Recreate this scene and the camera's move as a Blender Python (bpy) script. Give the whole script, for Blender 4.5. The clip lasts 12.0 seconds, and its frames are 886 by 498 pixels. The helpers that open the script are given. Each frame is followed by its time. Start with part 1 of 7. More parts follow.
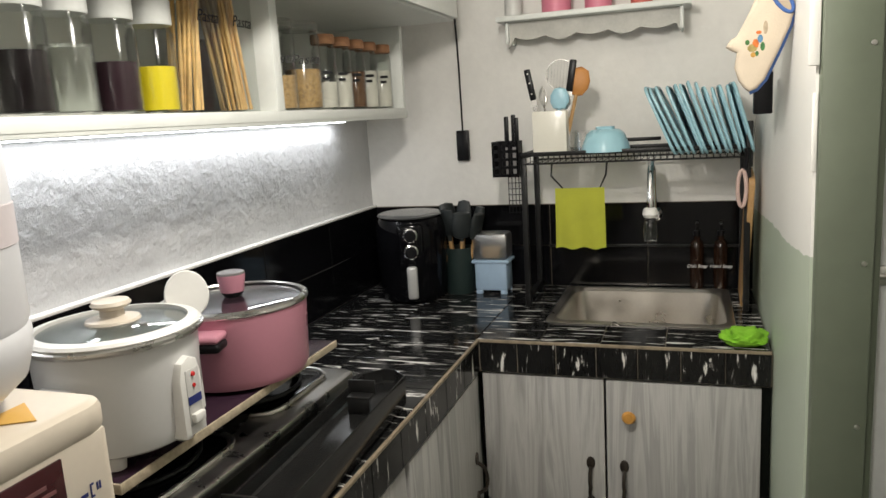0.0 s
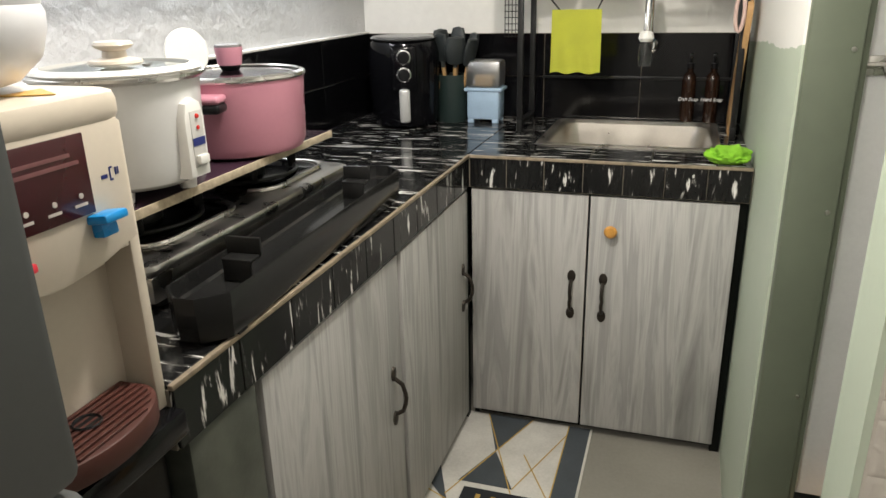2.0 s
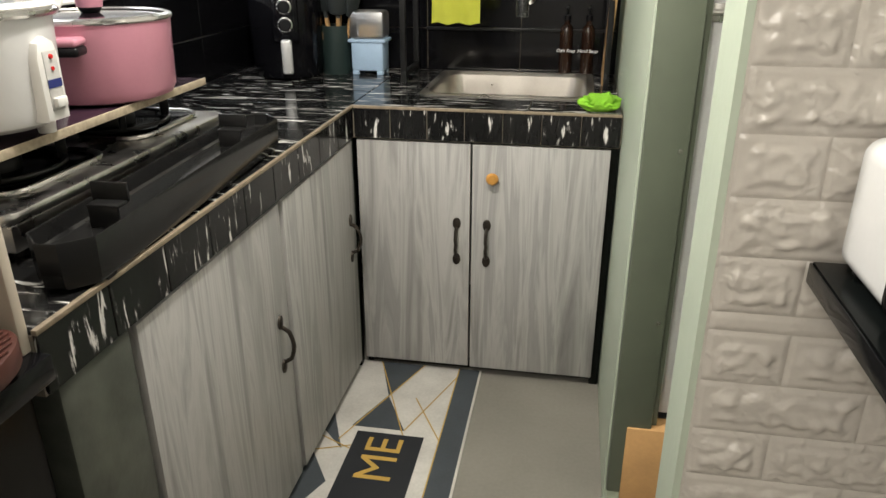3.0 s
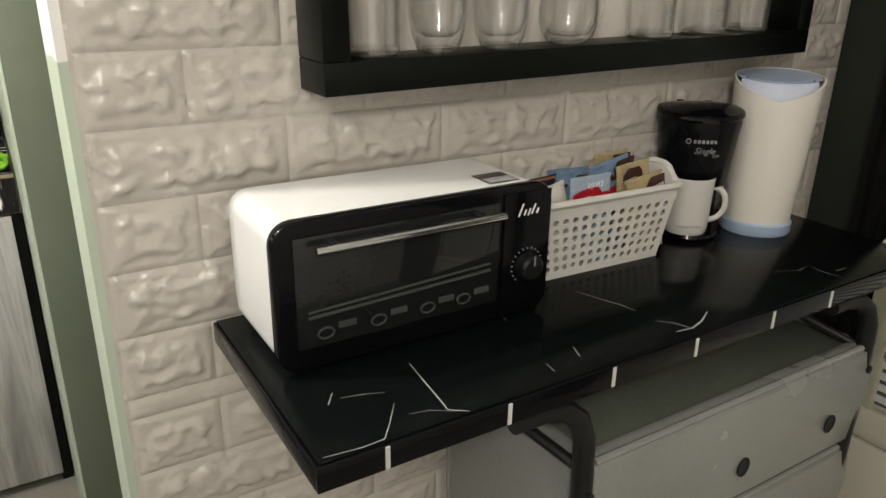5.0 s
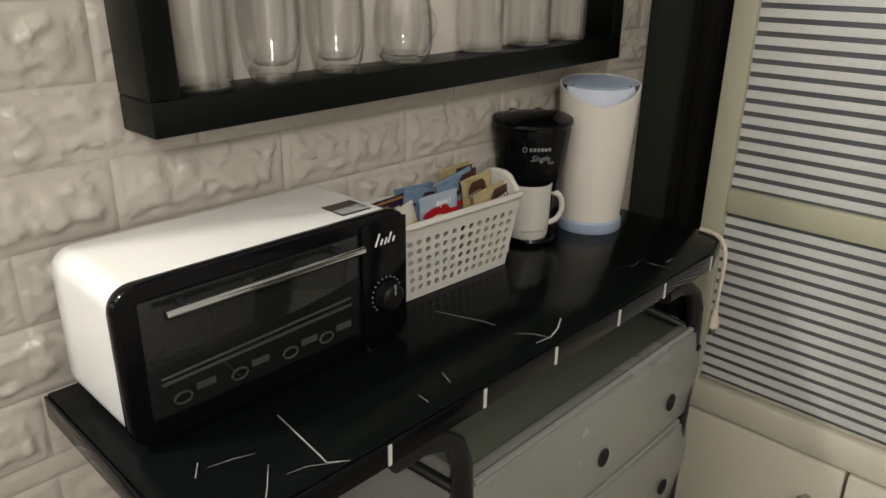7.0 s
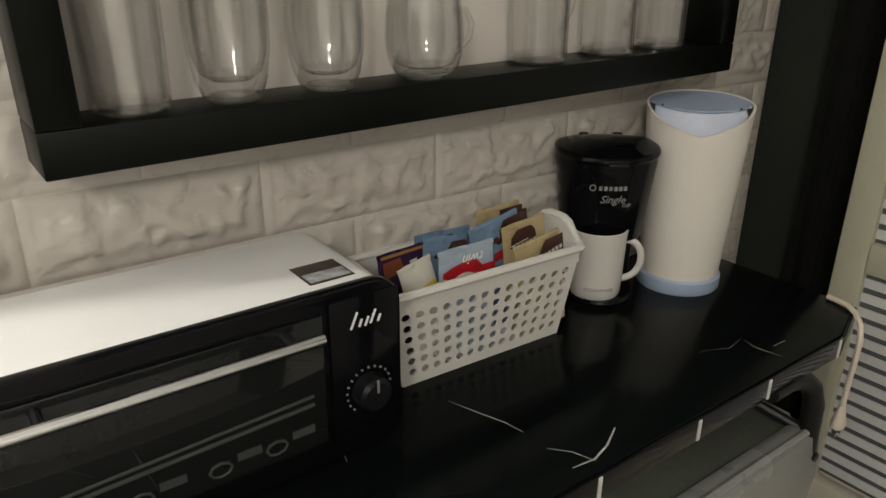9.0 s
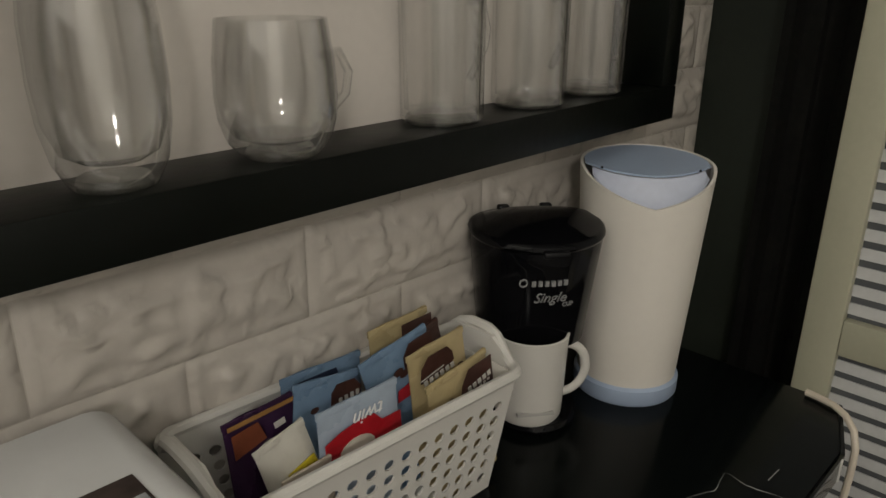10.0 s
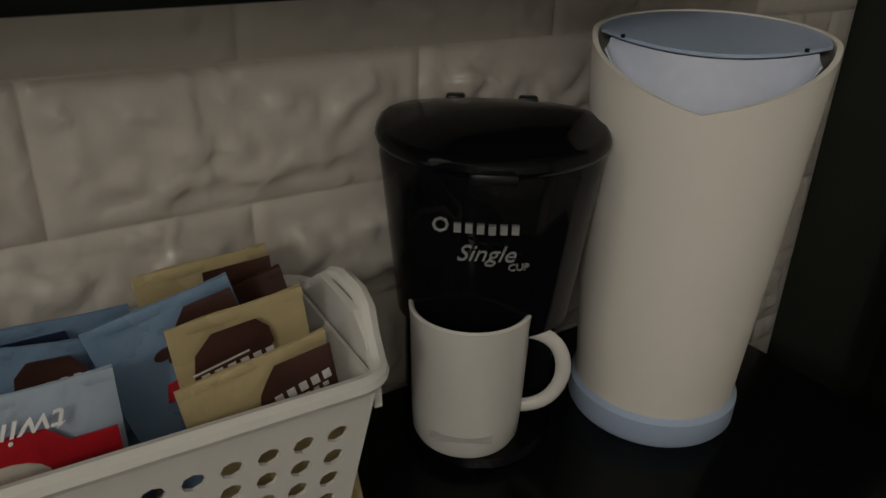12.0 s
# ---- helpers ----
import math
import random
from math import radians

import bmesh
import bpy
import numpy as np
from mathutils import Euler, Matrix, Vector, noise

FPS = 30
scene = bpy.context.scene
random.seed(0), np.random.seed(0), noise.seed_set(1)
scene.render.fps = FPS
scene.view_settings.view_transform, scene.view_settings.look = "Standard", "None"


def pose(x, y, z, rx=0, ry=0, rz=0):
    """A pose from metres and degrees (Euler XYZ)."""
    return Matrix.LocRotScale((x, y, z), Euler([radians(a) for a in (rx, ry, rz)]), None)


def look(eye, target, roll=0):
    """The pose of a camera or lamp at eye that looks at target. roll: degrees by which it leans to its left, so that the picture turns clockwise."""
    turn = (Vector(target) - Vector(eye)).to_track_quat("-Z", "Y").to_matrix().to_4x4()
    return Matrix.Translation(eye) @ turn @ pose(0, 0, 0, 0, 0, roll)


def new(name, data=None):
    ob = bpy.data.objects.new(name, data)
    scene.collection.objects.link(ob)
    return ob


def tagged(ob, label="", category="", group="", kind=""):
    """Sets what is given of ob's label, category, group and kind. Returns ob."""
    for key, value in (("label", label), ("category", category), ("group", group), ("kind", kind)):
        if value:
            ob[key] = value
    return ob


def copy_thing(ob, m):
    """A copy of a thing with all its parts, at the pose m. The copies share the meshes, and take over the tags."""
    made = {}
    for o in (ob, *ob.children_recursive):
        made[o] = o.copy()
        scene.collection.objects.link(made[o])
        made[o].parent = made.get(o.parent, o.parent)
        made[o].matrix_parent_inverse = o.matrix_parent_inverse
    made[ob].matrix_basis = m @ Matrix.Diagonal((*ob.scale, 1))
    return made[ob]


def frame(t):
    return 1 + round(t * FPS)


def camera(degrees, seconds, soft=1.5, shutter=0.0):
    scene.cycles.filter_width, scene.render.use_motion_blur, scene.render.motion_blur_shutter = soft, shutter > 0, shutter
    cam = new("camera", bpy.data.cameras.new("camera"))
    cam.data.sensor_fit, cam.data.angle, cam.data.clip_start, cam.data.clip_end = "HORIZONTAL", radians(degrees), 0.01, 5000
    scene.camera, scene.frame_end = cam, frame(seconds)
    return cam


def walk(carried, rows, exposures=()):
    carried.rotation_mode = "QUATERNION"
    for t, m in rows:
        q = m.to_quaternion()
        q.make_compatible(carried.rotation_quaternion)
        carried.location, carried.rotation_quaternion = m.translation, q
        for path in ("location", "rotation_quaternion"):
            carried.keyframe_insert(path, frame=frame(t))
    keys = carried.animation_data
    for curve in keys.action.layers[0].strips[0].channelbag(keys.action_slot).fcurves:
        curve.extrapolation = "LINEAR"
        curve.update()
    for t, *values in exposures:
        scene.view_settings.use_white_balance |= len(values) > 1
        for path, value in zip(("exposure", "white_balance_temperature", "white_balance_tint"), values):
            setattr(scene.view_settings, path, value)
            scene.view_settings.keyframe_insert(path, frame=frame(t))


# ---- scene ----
cam = camera(62.6, 12.0)
PATH = [
    (0, (0.163, 0.045, 1.542), (-0.48, 1.905, 1.185), -3.4),
    (0.5, (0.15, 0.033, 1.481), (-0.449, 1.9, 1.087), -2.2),
    (1, (0.147, 0.021, 1.428), (-0.441, 1.878, 0.974), -1.6),
    (1.5, (0.154, -0.006, 1.391), (-0.449, 1.816, 0.828), -1.0),
    (2, (0.166, -0.044, 1.368), (-0.424, 1.744, 0.692), -1.3),
    (2.5, (0.196, -0.071, 1.35), (-0.272, 1.726, 0.607), -0.8),
    (2.7, (0.201, -0.077, 1.345), (-0.214, 1.717, 0.565), -0.5),
    (4.3, (0.353, -0.059, 1.368), (0.866, 1.734, 0.646), 0.2),
    (4.5, (0.351, -0.031, 1.368), (1.051, 1.702, 0.658), 0.4),
    (5, (0.342, 0.011, 1.377), (1.333, 1.593, 0.66), 1.0),
    (5.5, (0.326, 0.037, 1.387), (1.499, 1.477, 0.645), 0.2),
    (6, (0.318, 0.045, 1.388), (1.606, 1.385, 0.648), 1.3),
    (6.5, (0.32, 0.048, 1.388), (1.664, 1.319, 0.628), 1.4),
    (7, (0.34, 0.057, 1.412), (1.683, 1.344, 0.678), 0.8),
    (7.2, (0.348, 0.063, 1.424), (1.675, 1.384, 0.72), 0.0),
    (8.8, (0.548, 0.125, 1.418), (1.611, 1.644, 0.667), 0.2),
    (9, (0.576, 0.163, 1.402), (1.684, 1.65, 0.653), 0.5),
    (9.5, (0.664, 0.295, 1.409), (1.892, 1.691, 0.672), 1.4),
    (10, (0.737, 0.365, 1.394), (2.094, 1.667, 0.713), 0.8),
    (10.5, (0.833, 0.416, 1.366), (2.171, 1.69, 0.601), 2.2),
    (11, (0.941, 0.418, 1.334), (2.117, 1.803, 0.498), 2.7),
    (11.5, (1.008, 0.443, 1.315), (2.099, 1.885, 0.462), 2.4),
    (12, (1.036, 0.441, 1.293), (2.029, 1.951, 0.436), 1.7),
]
walk(cam, [(t, look(eye, target, roll)) for t, eye, target, roll in PATH],
     [(0, -0.68), (1.0, -0.54), (1.5, -0.3), (2.0, -0.05), (2.7, 0.05), (4.5, 0.05), (5.5, -0.1), (6.5, -0.12), (7.2, -0.17), (9.0, -0.28), (10.0, -0.55), (11.0, -0.95), (12.0, -1.0)])

# ---- world, lamps ----
world = bpy.data.worlds.new("world")
scene.world = world
world.use_nodes = True
world.node_tree.nodes["Background"].inputs[0].default_value = (0.05, 0.055, 0.06, 1)
world.node_tree.nodes["Background"].inputs[1].default_value = 0.3

CT, WT = 0.898, 0.985            # counter top, side table top
XL, YB, XR = -1.04, 2.70, 0.367  # left wall, back wall, right wall of the nook
YBR = 0.812                      # face of the brick wall
CEIL = 2.5


def lamp(name, kind, m, energy, color, **kw):
    d = bpy.data.lights.new(name, kind)
    d.energy, d.color = energy, color
    if "size" in kw:
        d.shape, d.size, d.size_y = "RECTANGLE", kw["size"], kw["size_y"]
    if "radius" in kw:
        d.shadow_soft_size = kw["radius"]
    ob = new(name, d)
    ob.matrix_world = m
    return ob


BULB, ROOM_FILL = (-0.16, 1.0, 2.02), (-0.22, -0.60, 1.95)
lamp("kitchen_bulb_light", "POINT", pose(*BULB), 54, (1.0, 0.945, 0.86), radius=0.05)
# Added fill for the brick wall, placed out of view behind the walker.
lamp("room_fill_light", "POINT", pose(*ROOM_FILL), 40, (1.0, 0.945, 0.86), radius=0.10)
lamp("led_strip_light", "AREA", pose(-0.995, 1.42, 1.538, 0, 4, 0), 4.8, (0.95, 0.97, 1.0), size=0.02, size_y=1.96)

# ---- mesh helpers ----


def bm_box(x0, x1, y0, y1, z0, z1, b=0.0, seg=2):
    bm = bmesh.new()
    bmesh.ops.create_cube(bm, size=1.0)
    bmesh.ops.transform(bm, verts=bm.verts, matrix=Matrix.Translation(((x0 + x1) / 2, (y0 + y1) / 2, (z0 + z1) / 2)) @ Matrix.Diagonal((x1 - x0, y1 - y0, z1 - z0, 1)))
    if b > 0:
        bmesh.ops.bevel(bm, geom=list(bm.edges), offset=b, segments=seg, affect="EDGES", profile=0.5)
    return bm


def bm_lathe(prof, n=32, sx=1.0, sy=1.0):
    """Revolves (radius, height) pairs about z."""
    bm = bmesh.new()
    rings = []
    for r, z in prof:
        if r < 1e-6:
            rings.append([bm.verts.new((0, 0, z))])
        else:
            rings.append([bm.verts.new((sx * r * math.cos(2 * math.pi * i / n), sy * r * math.sin(2 * math.pi * i / n), z)) for i in range(n)])
    for a, b in zip(rings, rings[1:]):
        for i in range(n):
            j = (i + 1) % n
            f = [a[i % len(a)], a[j % len(a)], b[j % len(b)], b[i % len(b)]]
            f = list(dict.fromkeys(f))
            if len(f) > 2:
                bm.faces.new(f)
    bmesh.ops.recalc_face_normals(bm, faces=bm.faces)
    return bm


def bm_tube(pts, r, n=8, closed=False, sx=1.0):
    bm = bmesh.new()
    P = [Vector(p) for p in pts]
    N = len(P)
    rings, up = [], None
    for i, p in enumerate(P):
        if closed:
            d = P[(i + 1) % N] - P[i - 1]
        else:
            d = P[min(i + 1, N - 1)] - P[max(i - 1, 0)]
        d.normalize()
        if up is None:
            up = Vector((0, 0, 1)) if abs(d.z) < 0.9 else Vector((1, 0, 0))
        u = (up - d * up.dot(d)).normalized()
        up = u
        v = d.cross(u)
        rings.append([bm.verts.new(p + r * (sx * u * math.cos(2 * math.pi * k / n) + v * math.sin(2 * math.pi * k / n))) for k in range(n)])
    for a, b in zip(rings, rings[1:] + ([rings[0]] if closed else [])):
        for k in range(n):
            bm.faces.new((a[k], a[(k + 1) % n], b[(k + 1) % n], b[k]))
    if not closed:
        bm.faces.new(rings[0])
        bm.faces.new(rings[-1])
    bmesh.ops.recalc_face_normals(bm, faces=bm.faces)
    return bm


def bm_plate(outline, z0, z1, b=0.0):
    """A flat outline in x, y drawn up from z0 to z1."""
    bm = bmesh.new()
    f = bm.faces.new([bm.verts.new((x, y, z0)) for x, y in outline])
    e = bmesh.ops.extrude_face_region(bm, geom=[f])
    bmesh.ops.translate(bm, vec=(0, 0, z1 - z0), verts=[v for v in e["geom"] if isinstance(v, bmesh.types.BMVert)])
    bmesh.ops.recalc_face_normals(bm, faces=bm.faces)
    if b > 0:
        edges = [ed for ed in bm.edges if abs(ed.verts[0].co.z - ed.verts[1].co.z) < 1e-6]
        bmesh.ops.bevel(bm, geom=edges, offset=b, segments=2, affect="EDGES", profile=0.5)
    return bm


def rounded(x0, x1, y0, y1, r, n=5):
    out = []
    for cx, cy, a0 in ((x1 - r, y1 - r, 0), (x0 + r, y1 - r, 90), (x0 + r, y0 + r, 180), (x1 - r, y0 + r, 270)):
        for k in range(n + 1):
            a = radians(a0 + 90 * k / n)
            out.append((cx + r * math.cos(a), cy + r * math.sin(a)))
    return out


def xf(bm, m):
    bmesh.ops.transform(bm, verts=bm.verts, matrix=m)
    return bm


def merge(*bms):
    out = bms[0]
    for b in bms[1:]:
        me = bpy.data.meshes.new("tmp")
        b.to_mesh(me)
        b.free()
        out.from_mesh(me)
        bpy.data.meshes.remove(me)
    return out


def mesh_of(name, bm, material, smooth=35):
    me = bpy.data.meshes.new(name)
    bm.to_mesh(me)
    bm.free()
    me.materials.append(material)
    if smooth:
        me.shade_smooth()
        me.set_sharp_from_angle(angle=radians(smooth))
    return me


def part(name, bm, material, parent, label="", smooth=35):
    ob = new(name, mesh_of(name, bm, material, smooth))
    ob.parent = parent
    return tagged(ob, label) if label else ob


def thing(name, x, y, z, label, category, group="", rz=0.0):
    ob = new(name)
    ob.empty_display_size = 0.05
    ob.matrix_basis = pose(x, y, z, 0, 0, rz)
    return tagged(ob, label, category, group)


def solid(name, bm, material, label, category, kind="structure", smooth=35):
    ob = new(name, mesh_of(name, bm, material, smooth))
    return tagged(ob, label, category, "", kind)


def letters(text, size, depth, material, parent, m, name="lettering", label="", shear=0.0):
    cu = bpy.data.curves.new("t", "FONT")
    cu.body, cu.size, cu.extrude, cu.shear = text, size, depth, shear
    cu.align_x, cu.align_y, cu.resolution_u = "CENTER", "CENTER", 3
    tmp = new("t", cu)
    me = bpy.data.meshes.new_from_object(tmp.evaluated_get(bpy.context.evaluated_depsgraph_get()))
    bpy.data.objects.remove(tmp)
    me.materials.clear()
    me.materials.append(material)
    ob = new(name, me)
    ob.parent = parent
    ob.matrix_basis = m
    return tagged(ob, label) if label else ob


# ---- materials ----


def mat(name, color, rough=0.5, metal=0.0, vary=0.12, scale=6.0, bump=0.0, bscale=120.0, spec=0.5, rvary=0.1, transmission=0.0, ior=1.45, emit=None, coat=0.0, detail=6.0, bdist=0.002):
    """A Principled surface with colour, gloss and relief varied at two scales."""
    m = bpy.data.materials.new(name)
    m.use_nodes = True
    nt = m.node_tree
    n, l = nt.nodes, nt.links
    p = n["Principled BSDF"]
    p.inputs["Metallic"].default_value = metal
    p.inputs["Specular IOR Level"].default_value = spec
    p.inputs["Transmission Weight"].default_value = transmission
    p.inputs["IOR"].default_value = ior
    p.inputs["Coat Weight"].default_value = coat
    p.inputs["Coat Roughness"].default_value = 0.08
    tc = n.new("ShaderNodeTexCoord")
    big = n.new("ShaderNodeTexNoise")
    big.inputs["Scale"].default_value, big.inputs["Detail"].default_value = scale, detail
    l.new(tc.outputs["Object"], big.inputs["Vector"])
    fine = n.new("ShaderNodeTexNoise")
    fine.inputs["Scale"].default_value, fine.inputs["Detail"].default_value = bscale, 4.0
    l.new(tc.outputs["Object"], fine.inputs["Vector"])
    add = n.new("ShaderNodeMath")
    add.operation = "ADD"
    l.new(big.outputs["Fac"], add.inputs[0])
    sc = n.new("ShaderNodeMath")
    sc.operation = "MULTIPLY"
    sc.inputs[1].default_value = 0.35
    l.new(fine.outputs["Fac"], sc.inputs[0])
    l.new(sc.outputs[0], add.inputs[1])
    ramp = n.new("ShaderNodeValToRGB")
    ramp.color_ramp.elements[0].position, ramp.color_ramp.elements[1].position = 0.42, 0.95
    c = Vector(color)
    ramp.color_ramp.elements[0].color = (*(c * (1 - vary)), 1)
    ramp.color_ramp.elements[1].color = (*[min(1, v * (1 + vary * 0.6)) for v in c], 1)
    l.new(add.outputs[0], ramp.inputs["Fac"])
    l.new(ramp.outputs["Color"], p.inputs["Base Color"])
    mr = n.new("ShaderNodeMapRange")
    mr.inputs["From Min"].default_value, mr.inputs["From Max"].default_value = 0.3, 0.7
    mr.inputs["To Min"].default_value, mr.inputs["To Max"].default_value = max(0.0, rough * (1 - rvary)), min(1.0, rough * (1 + rvary))
    l.new(big.outputs["Fac"], mr.inputs["Value"])
    l.new(mr.outputs["Result"], p.inputs["Roughness"])
    if bump > 0:
        bp = n.new("ShaderNodeBump")
        bp.inputs["Strength"].default_value, bp.inputs["Distance"].default_value = bump, bdist
        l.new(fine.outputs["Fac"], bp.inputs["Height"])
        l.new(bp.outputs["Normal"], p.inputs["Normal"])
    if emit:
        p.inputs["Emission Color"].default_value = (*emit[:3], 1)
        p.inputs["Emission Strength"].default_value = emit[3]
    return m


def bits(m):
    nt = m.node_tree
    return nt.nodes, nt.links, nt.nodes["Principled BSDF"]


def stretched(n, l, scale, tc_out="Object"):
    tc = n.new("ShaderNodeTexCoord")
    mp = n.new("ShaderNodeMapping")
    mp.inputs["Scale"].default_value = scale
    l.new(tc.outputs[tc_out], mp.inputs["Vector"])
    return mp


def ramp_of(n, stops):
    r = n.new("ShaderNodeValToRGB")
    e = r.color_ramp.elements
    while len(e) < len(stops):
        e.new(0.5)
    for k, (pos, col) in enumerate(stops):
        e[k].position, e[k].color = pos, (*col, 1)
    return r


def streaked_tile(name, stretch, sparse=0.0):
    """Black glazed tile with broken white streaks along one axis."""
    m = mat(name, (0.008, 0.008, 0.009), 0.13, vary=0.3, spec=0.4)
    n, l, p = bits(m)
    oi = n.new("ShaderNodeObjectInfo")
    mp = stretched(n, l, stretch)
    sh = n.new("ShaderNodeVectorMath")
    sh.operation = "ADD"
    l.new(mp.outputs["Vector"], sh.inputs[0])
    k = n.new("ShaderNodeMath")
    k.operation = "MULTIPLY"
    k.inputs[1].default_value = 37.0
    l.new(oi.outputs["Random"], k.inputs[0])
    l.new(k.outputs[0], sh.inputs[1])
    a = n.new("ShaderNodeTexNoise")
    a.inputs["Scale"].default_value, a.inputs["Detail"].default_value, a.inputs["Roughness"].default_value, a.inputs["Distortion"].default_value = 1.0, 5.0, 0.62, 0.6
    l.new(sh.outputs["Vector"], a.inputs["Vector"])
    r = ramp_of(n, [(0.0, (0.006, 0.006, 0.007)), (0.545 + sparse, (0.010, 0.010, 0.010)), (0.575 + sparse, (0.12, 0.115, 0.11)), (0.60 + sparse, (0.6, 0.58, 0.55)), (0.70 + sparse, (0.8, 0.79, 0.77))])
    l.new(a.outputs["Fac"], r.inputs["Fac"])
    l.new(r.outputs["Color"], p.inputs["Base Color"])
    return m


M_TILE_TOP = streaked_tile("black_streaked_tile", (7.0, 62.0, 7.0), 0.022)
M_TILE_LIP = streaked_tile("black_streaked_edge_tile", (55.0, 9.0, 55.0), 0.035)
M_TILE_WALL = mat("black_wall_tile", (0.005, 0.005, 0.006), 0.13, vary=0.4, scale=3, rvary=0.5, spec=0.3)
M_GROUT = mat("tile_grout", (0.28, 0.24, 0.19), 0.85, vary=0.35, scale=30, bump=0.3)
M_WHITE_WALL = mat("white_wall_paint", (0.80, 0.785, 0.75), 0.6, vary=0.1, scale=2.2, bump=0.35, bscale=38, bdist=0.004)
M_CEILING = mat("ceiling_paint", (0.7, 0.7, 0.68), 0.8, vary=0.05)
M_GREEN_DARK = mat("dark_green_gloss_paint", (0.125, 0.145, 0.105), 0.42, vary=0.15, scale=4, bump=0.2, bscale=25)
M_GREEN_LIGHT = mat("light_green_paint", (0.42, 0.475, 0.365), 0.5, vary=0.14, scale=5, bump=0.35, bscale=30, bdist=0.004)
M_CONCRETE = mat("grey_cement_floor", (0.25, 0.235, 0.205), 0.5, vary=0.2, scale=3, bump=0.15, bscale=90)
M_WHITE_WOOD = mat("white_painted_wood", (0.72, 0.74, 0.71), 0.42, vary=0.08, scale=5, bump=0.12, bscale=60)
M_DOOR_WHITE = mat("white_door_paint", (0.74, 0.74, 0.75), 0.4, vary=0.1, scale=4)
M_BLACK_PLASTIC = mat("black_plastic", (0.008, 0.008, 0.009), 0.32, vary=0.2, scale=10, spec=0.22)
M_BLACK_GLOSS = mat("black_gloss_plastic", (0.004, 0.004, 0.005), 0.12, vary=0.2, scale=8, rvary=0.4, spec=0.2)
M_BLACK_METAL = mat("black_powder_coated_metal", (0.012, 0.012, 0.012), 0.38, vary=0.25, scale=20, bump=0.1, spec=0.3)
M_BLACK_PAINT = mat("black_painted_wood", (0.003, 0.004, 0.003), 0.36, vary=0.3, scale=8, bump=0.15, bscale=60, spec=0.18)
M_STEEL = mat("brushed_steel", (0.56, 0.545, 0.52), 0.30, 1.0, vary=0.1, scale=12, rvary=0.3, bump=0.05, bscale=200)
M_SINK = mat("satin_sink_steel", (0.60, 0.565, 0.515), 0.34, 1.0, vary=0.12, scale=9, rvary=0.25)
M_CHROME = mat("chrome", (0.82, 0.82, 0.83), 0.07, 1.0, vary=0.03)
M_WHITE_PLASTIC = mat("white_plastic", (0.72, 0.71, 0.68), 0.35, vary=0.05)
M_WHITE_ENAMEL = mat("white_enamel", (0.66, 0.66, 0.655), 0.25, vary=0.04, scale=4)
M_CREAM = mat("cream_plastic", (0.62, 0.55, 0.455), 0.35, vary=0.06)
M_PINK = mat("pink_enamel", (0.49, 0.215, 0.275), 0.3, vary=0.07, scale=9)
M_BEIGE = mat("beige_plastic", (0.72, 0.68, 0.62), 0.4, vary=0.05, scale=3)
M_BLUE_GREY = mat("pale_blue_plastic", (0.36, 0.44, 0.58), 0.4, vary=0.06)
M_GREY_METAL = mat("grey_fridge_metal", (0.085, 0.09, 0.09), 0.4, vary=0.1, scale=3)
M_WOOD = mat("pale_wood", (0.50, 0.30, 0.13), 0.5, vary=0.25, scale=9)
M_CORK = mat("cork", (0.30, 0.15, 0.075), 0.85, vary=0.3, scale=60, bump=0.4)


def clear_glass(name, tint=(1, 1, 1), rough=0.02):
    m = bpy.data.materials.new(name)
    m.use_nodes = True
    n, l, p = bits(m)
    p.inputs["Base Color"].default_value = (*tint, 1)
    p.inputs["Roughness"].default_value = rough
    p.inputs["Transmission Weight"].default_value = 1.0
    p.inputs["IOR"].default_value = 1.45
    return m


def thin_glass(name, tint=(0.97, 0.98, 0.97), rough=0.03, haze=0.03, edge=2.0):
    """A thin clear wall: see-through, with gloss that grows at the edges."""
    m = bpy.data.materials.new(name)
    m.use_nodes = True
    n, l = m.node_tree.nodes, m.node_tree.links
    n.remove(n["Principled BSDF"])
    clear, gloss, mix_, fr_, add = n.new("ShaderNodeBsdfTransparent"), n.new("ShaderNodeBsdfGlossy"), n.new("ShaderNodeMixShader"), n.new("ShaderNodeLayerWeight"), n.new("ShaderNodeMath")
    clear.inputs["Color"].default_value = (*tint, 1)
    gloss.inputs["Roughness"].default_value = rough
    fr_.inputs["Blend"].default_value = 0.5
    pw = n.new("ShaderNodeMath")
    pw.operation, pw.inputs[1].default_value = "POWER", edge
    sc = n.new("ShaderNodeMath")
    sc.operation, sc.inputs[1].default_value = "MULTIPLY", 0.75
    add.operation, add.inputs[1].default_value, add.use_clamp = "ADD", haze, True
    l.new(fr_.outputs["Facing"], pw.inputs[0])
    l.new(pw.outputs[0], sc.inputs[0])
    l.new(sc.outputs[0], add.inputs[0])
    l.new(add.outputs[0], mix_.inputs[0])
    l.new(clear.outputs[0], mix_.inputs[1])
    l.new(gloss.outputs[0], mix_.inputs[2])
    l.new(mix_.outputs[0], n["Material Output"].inputs["Surface"])
    return m


M_GLASS = thin_glass("clear_glass", (0.985, 0.985, 0.98), 0.08, 0.09)
M_CLEAR_PLASTIC = thin_glass("clear_plastic", (0.95, 0.96, 0.95), 0.12, 0.012, 3.4)


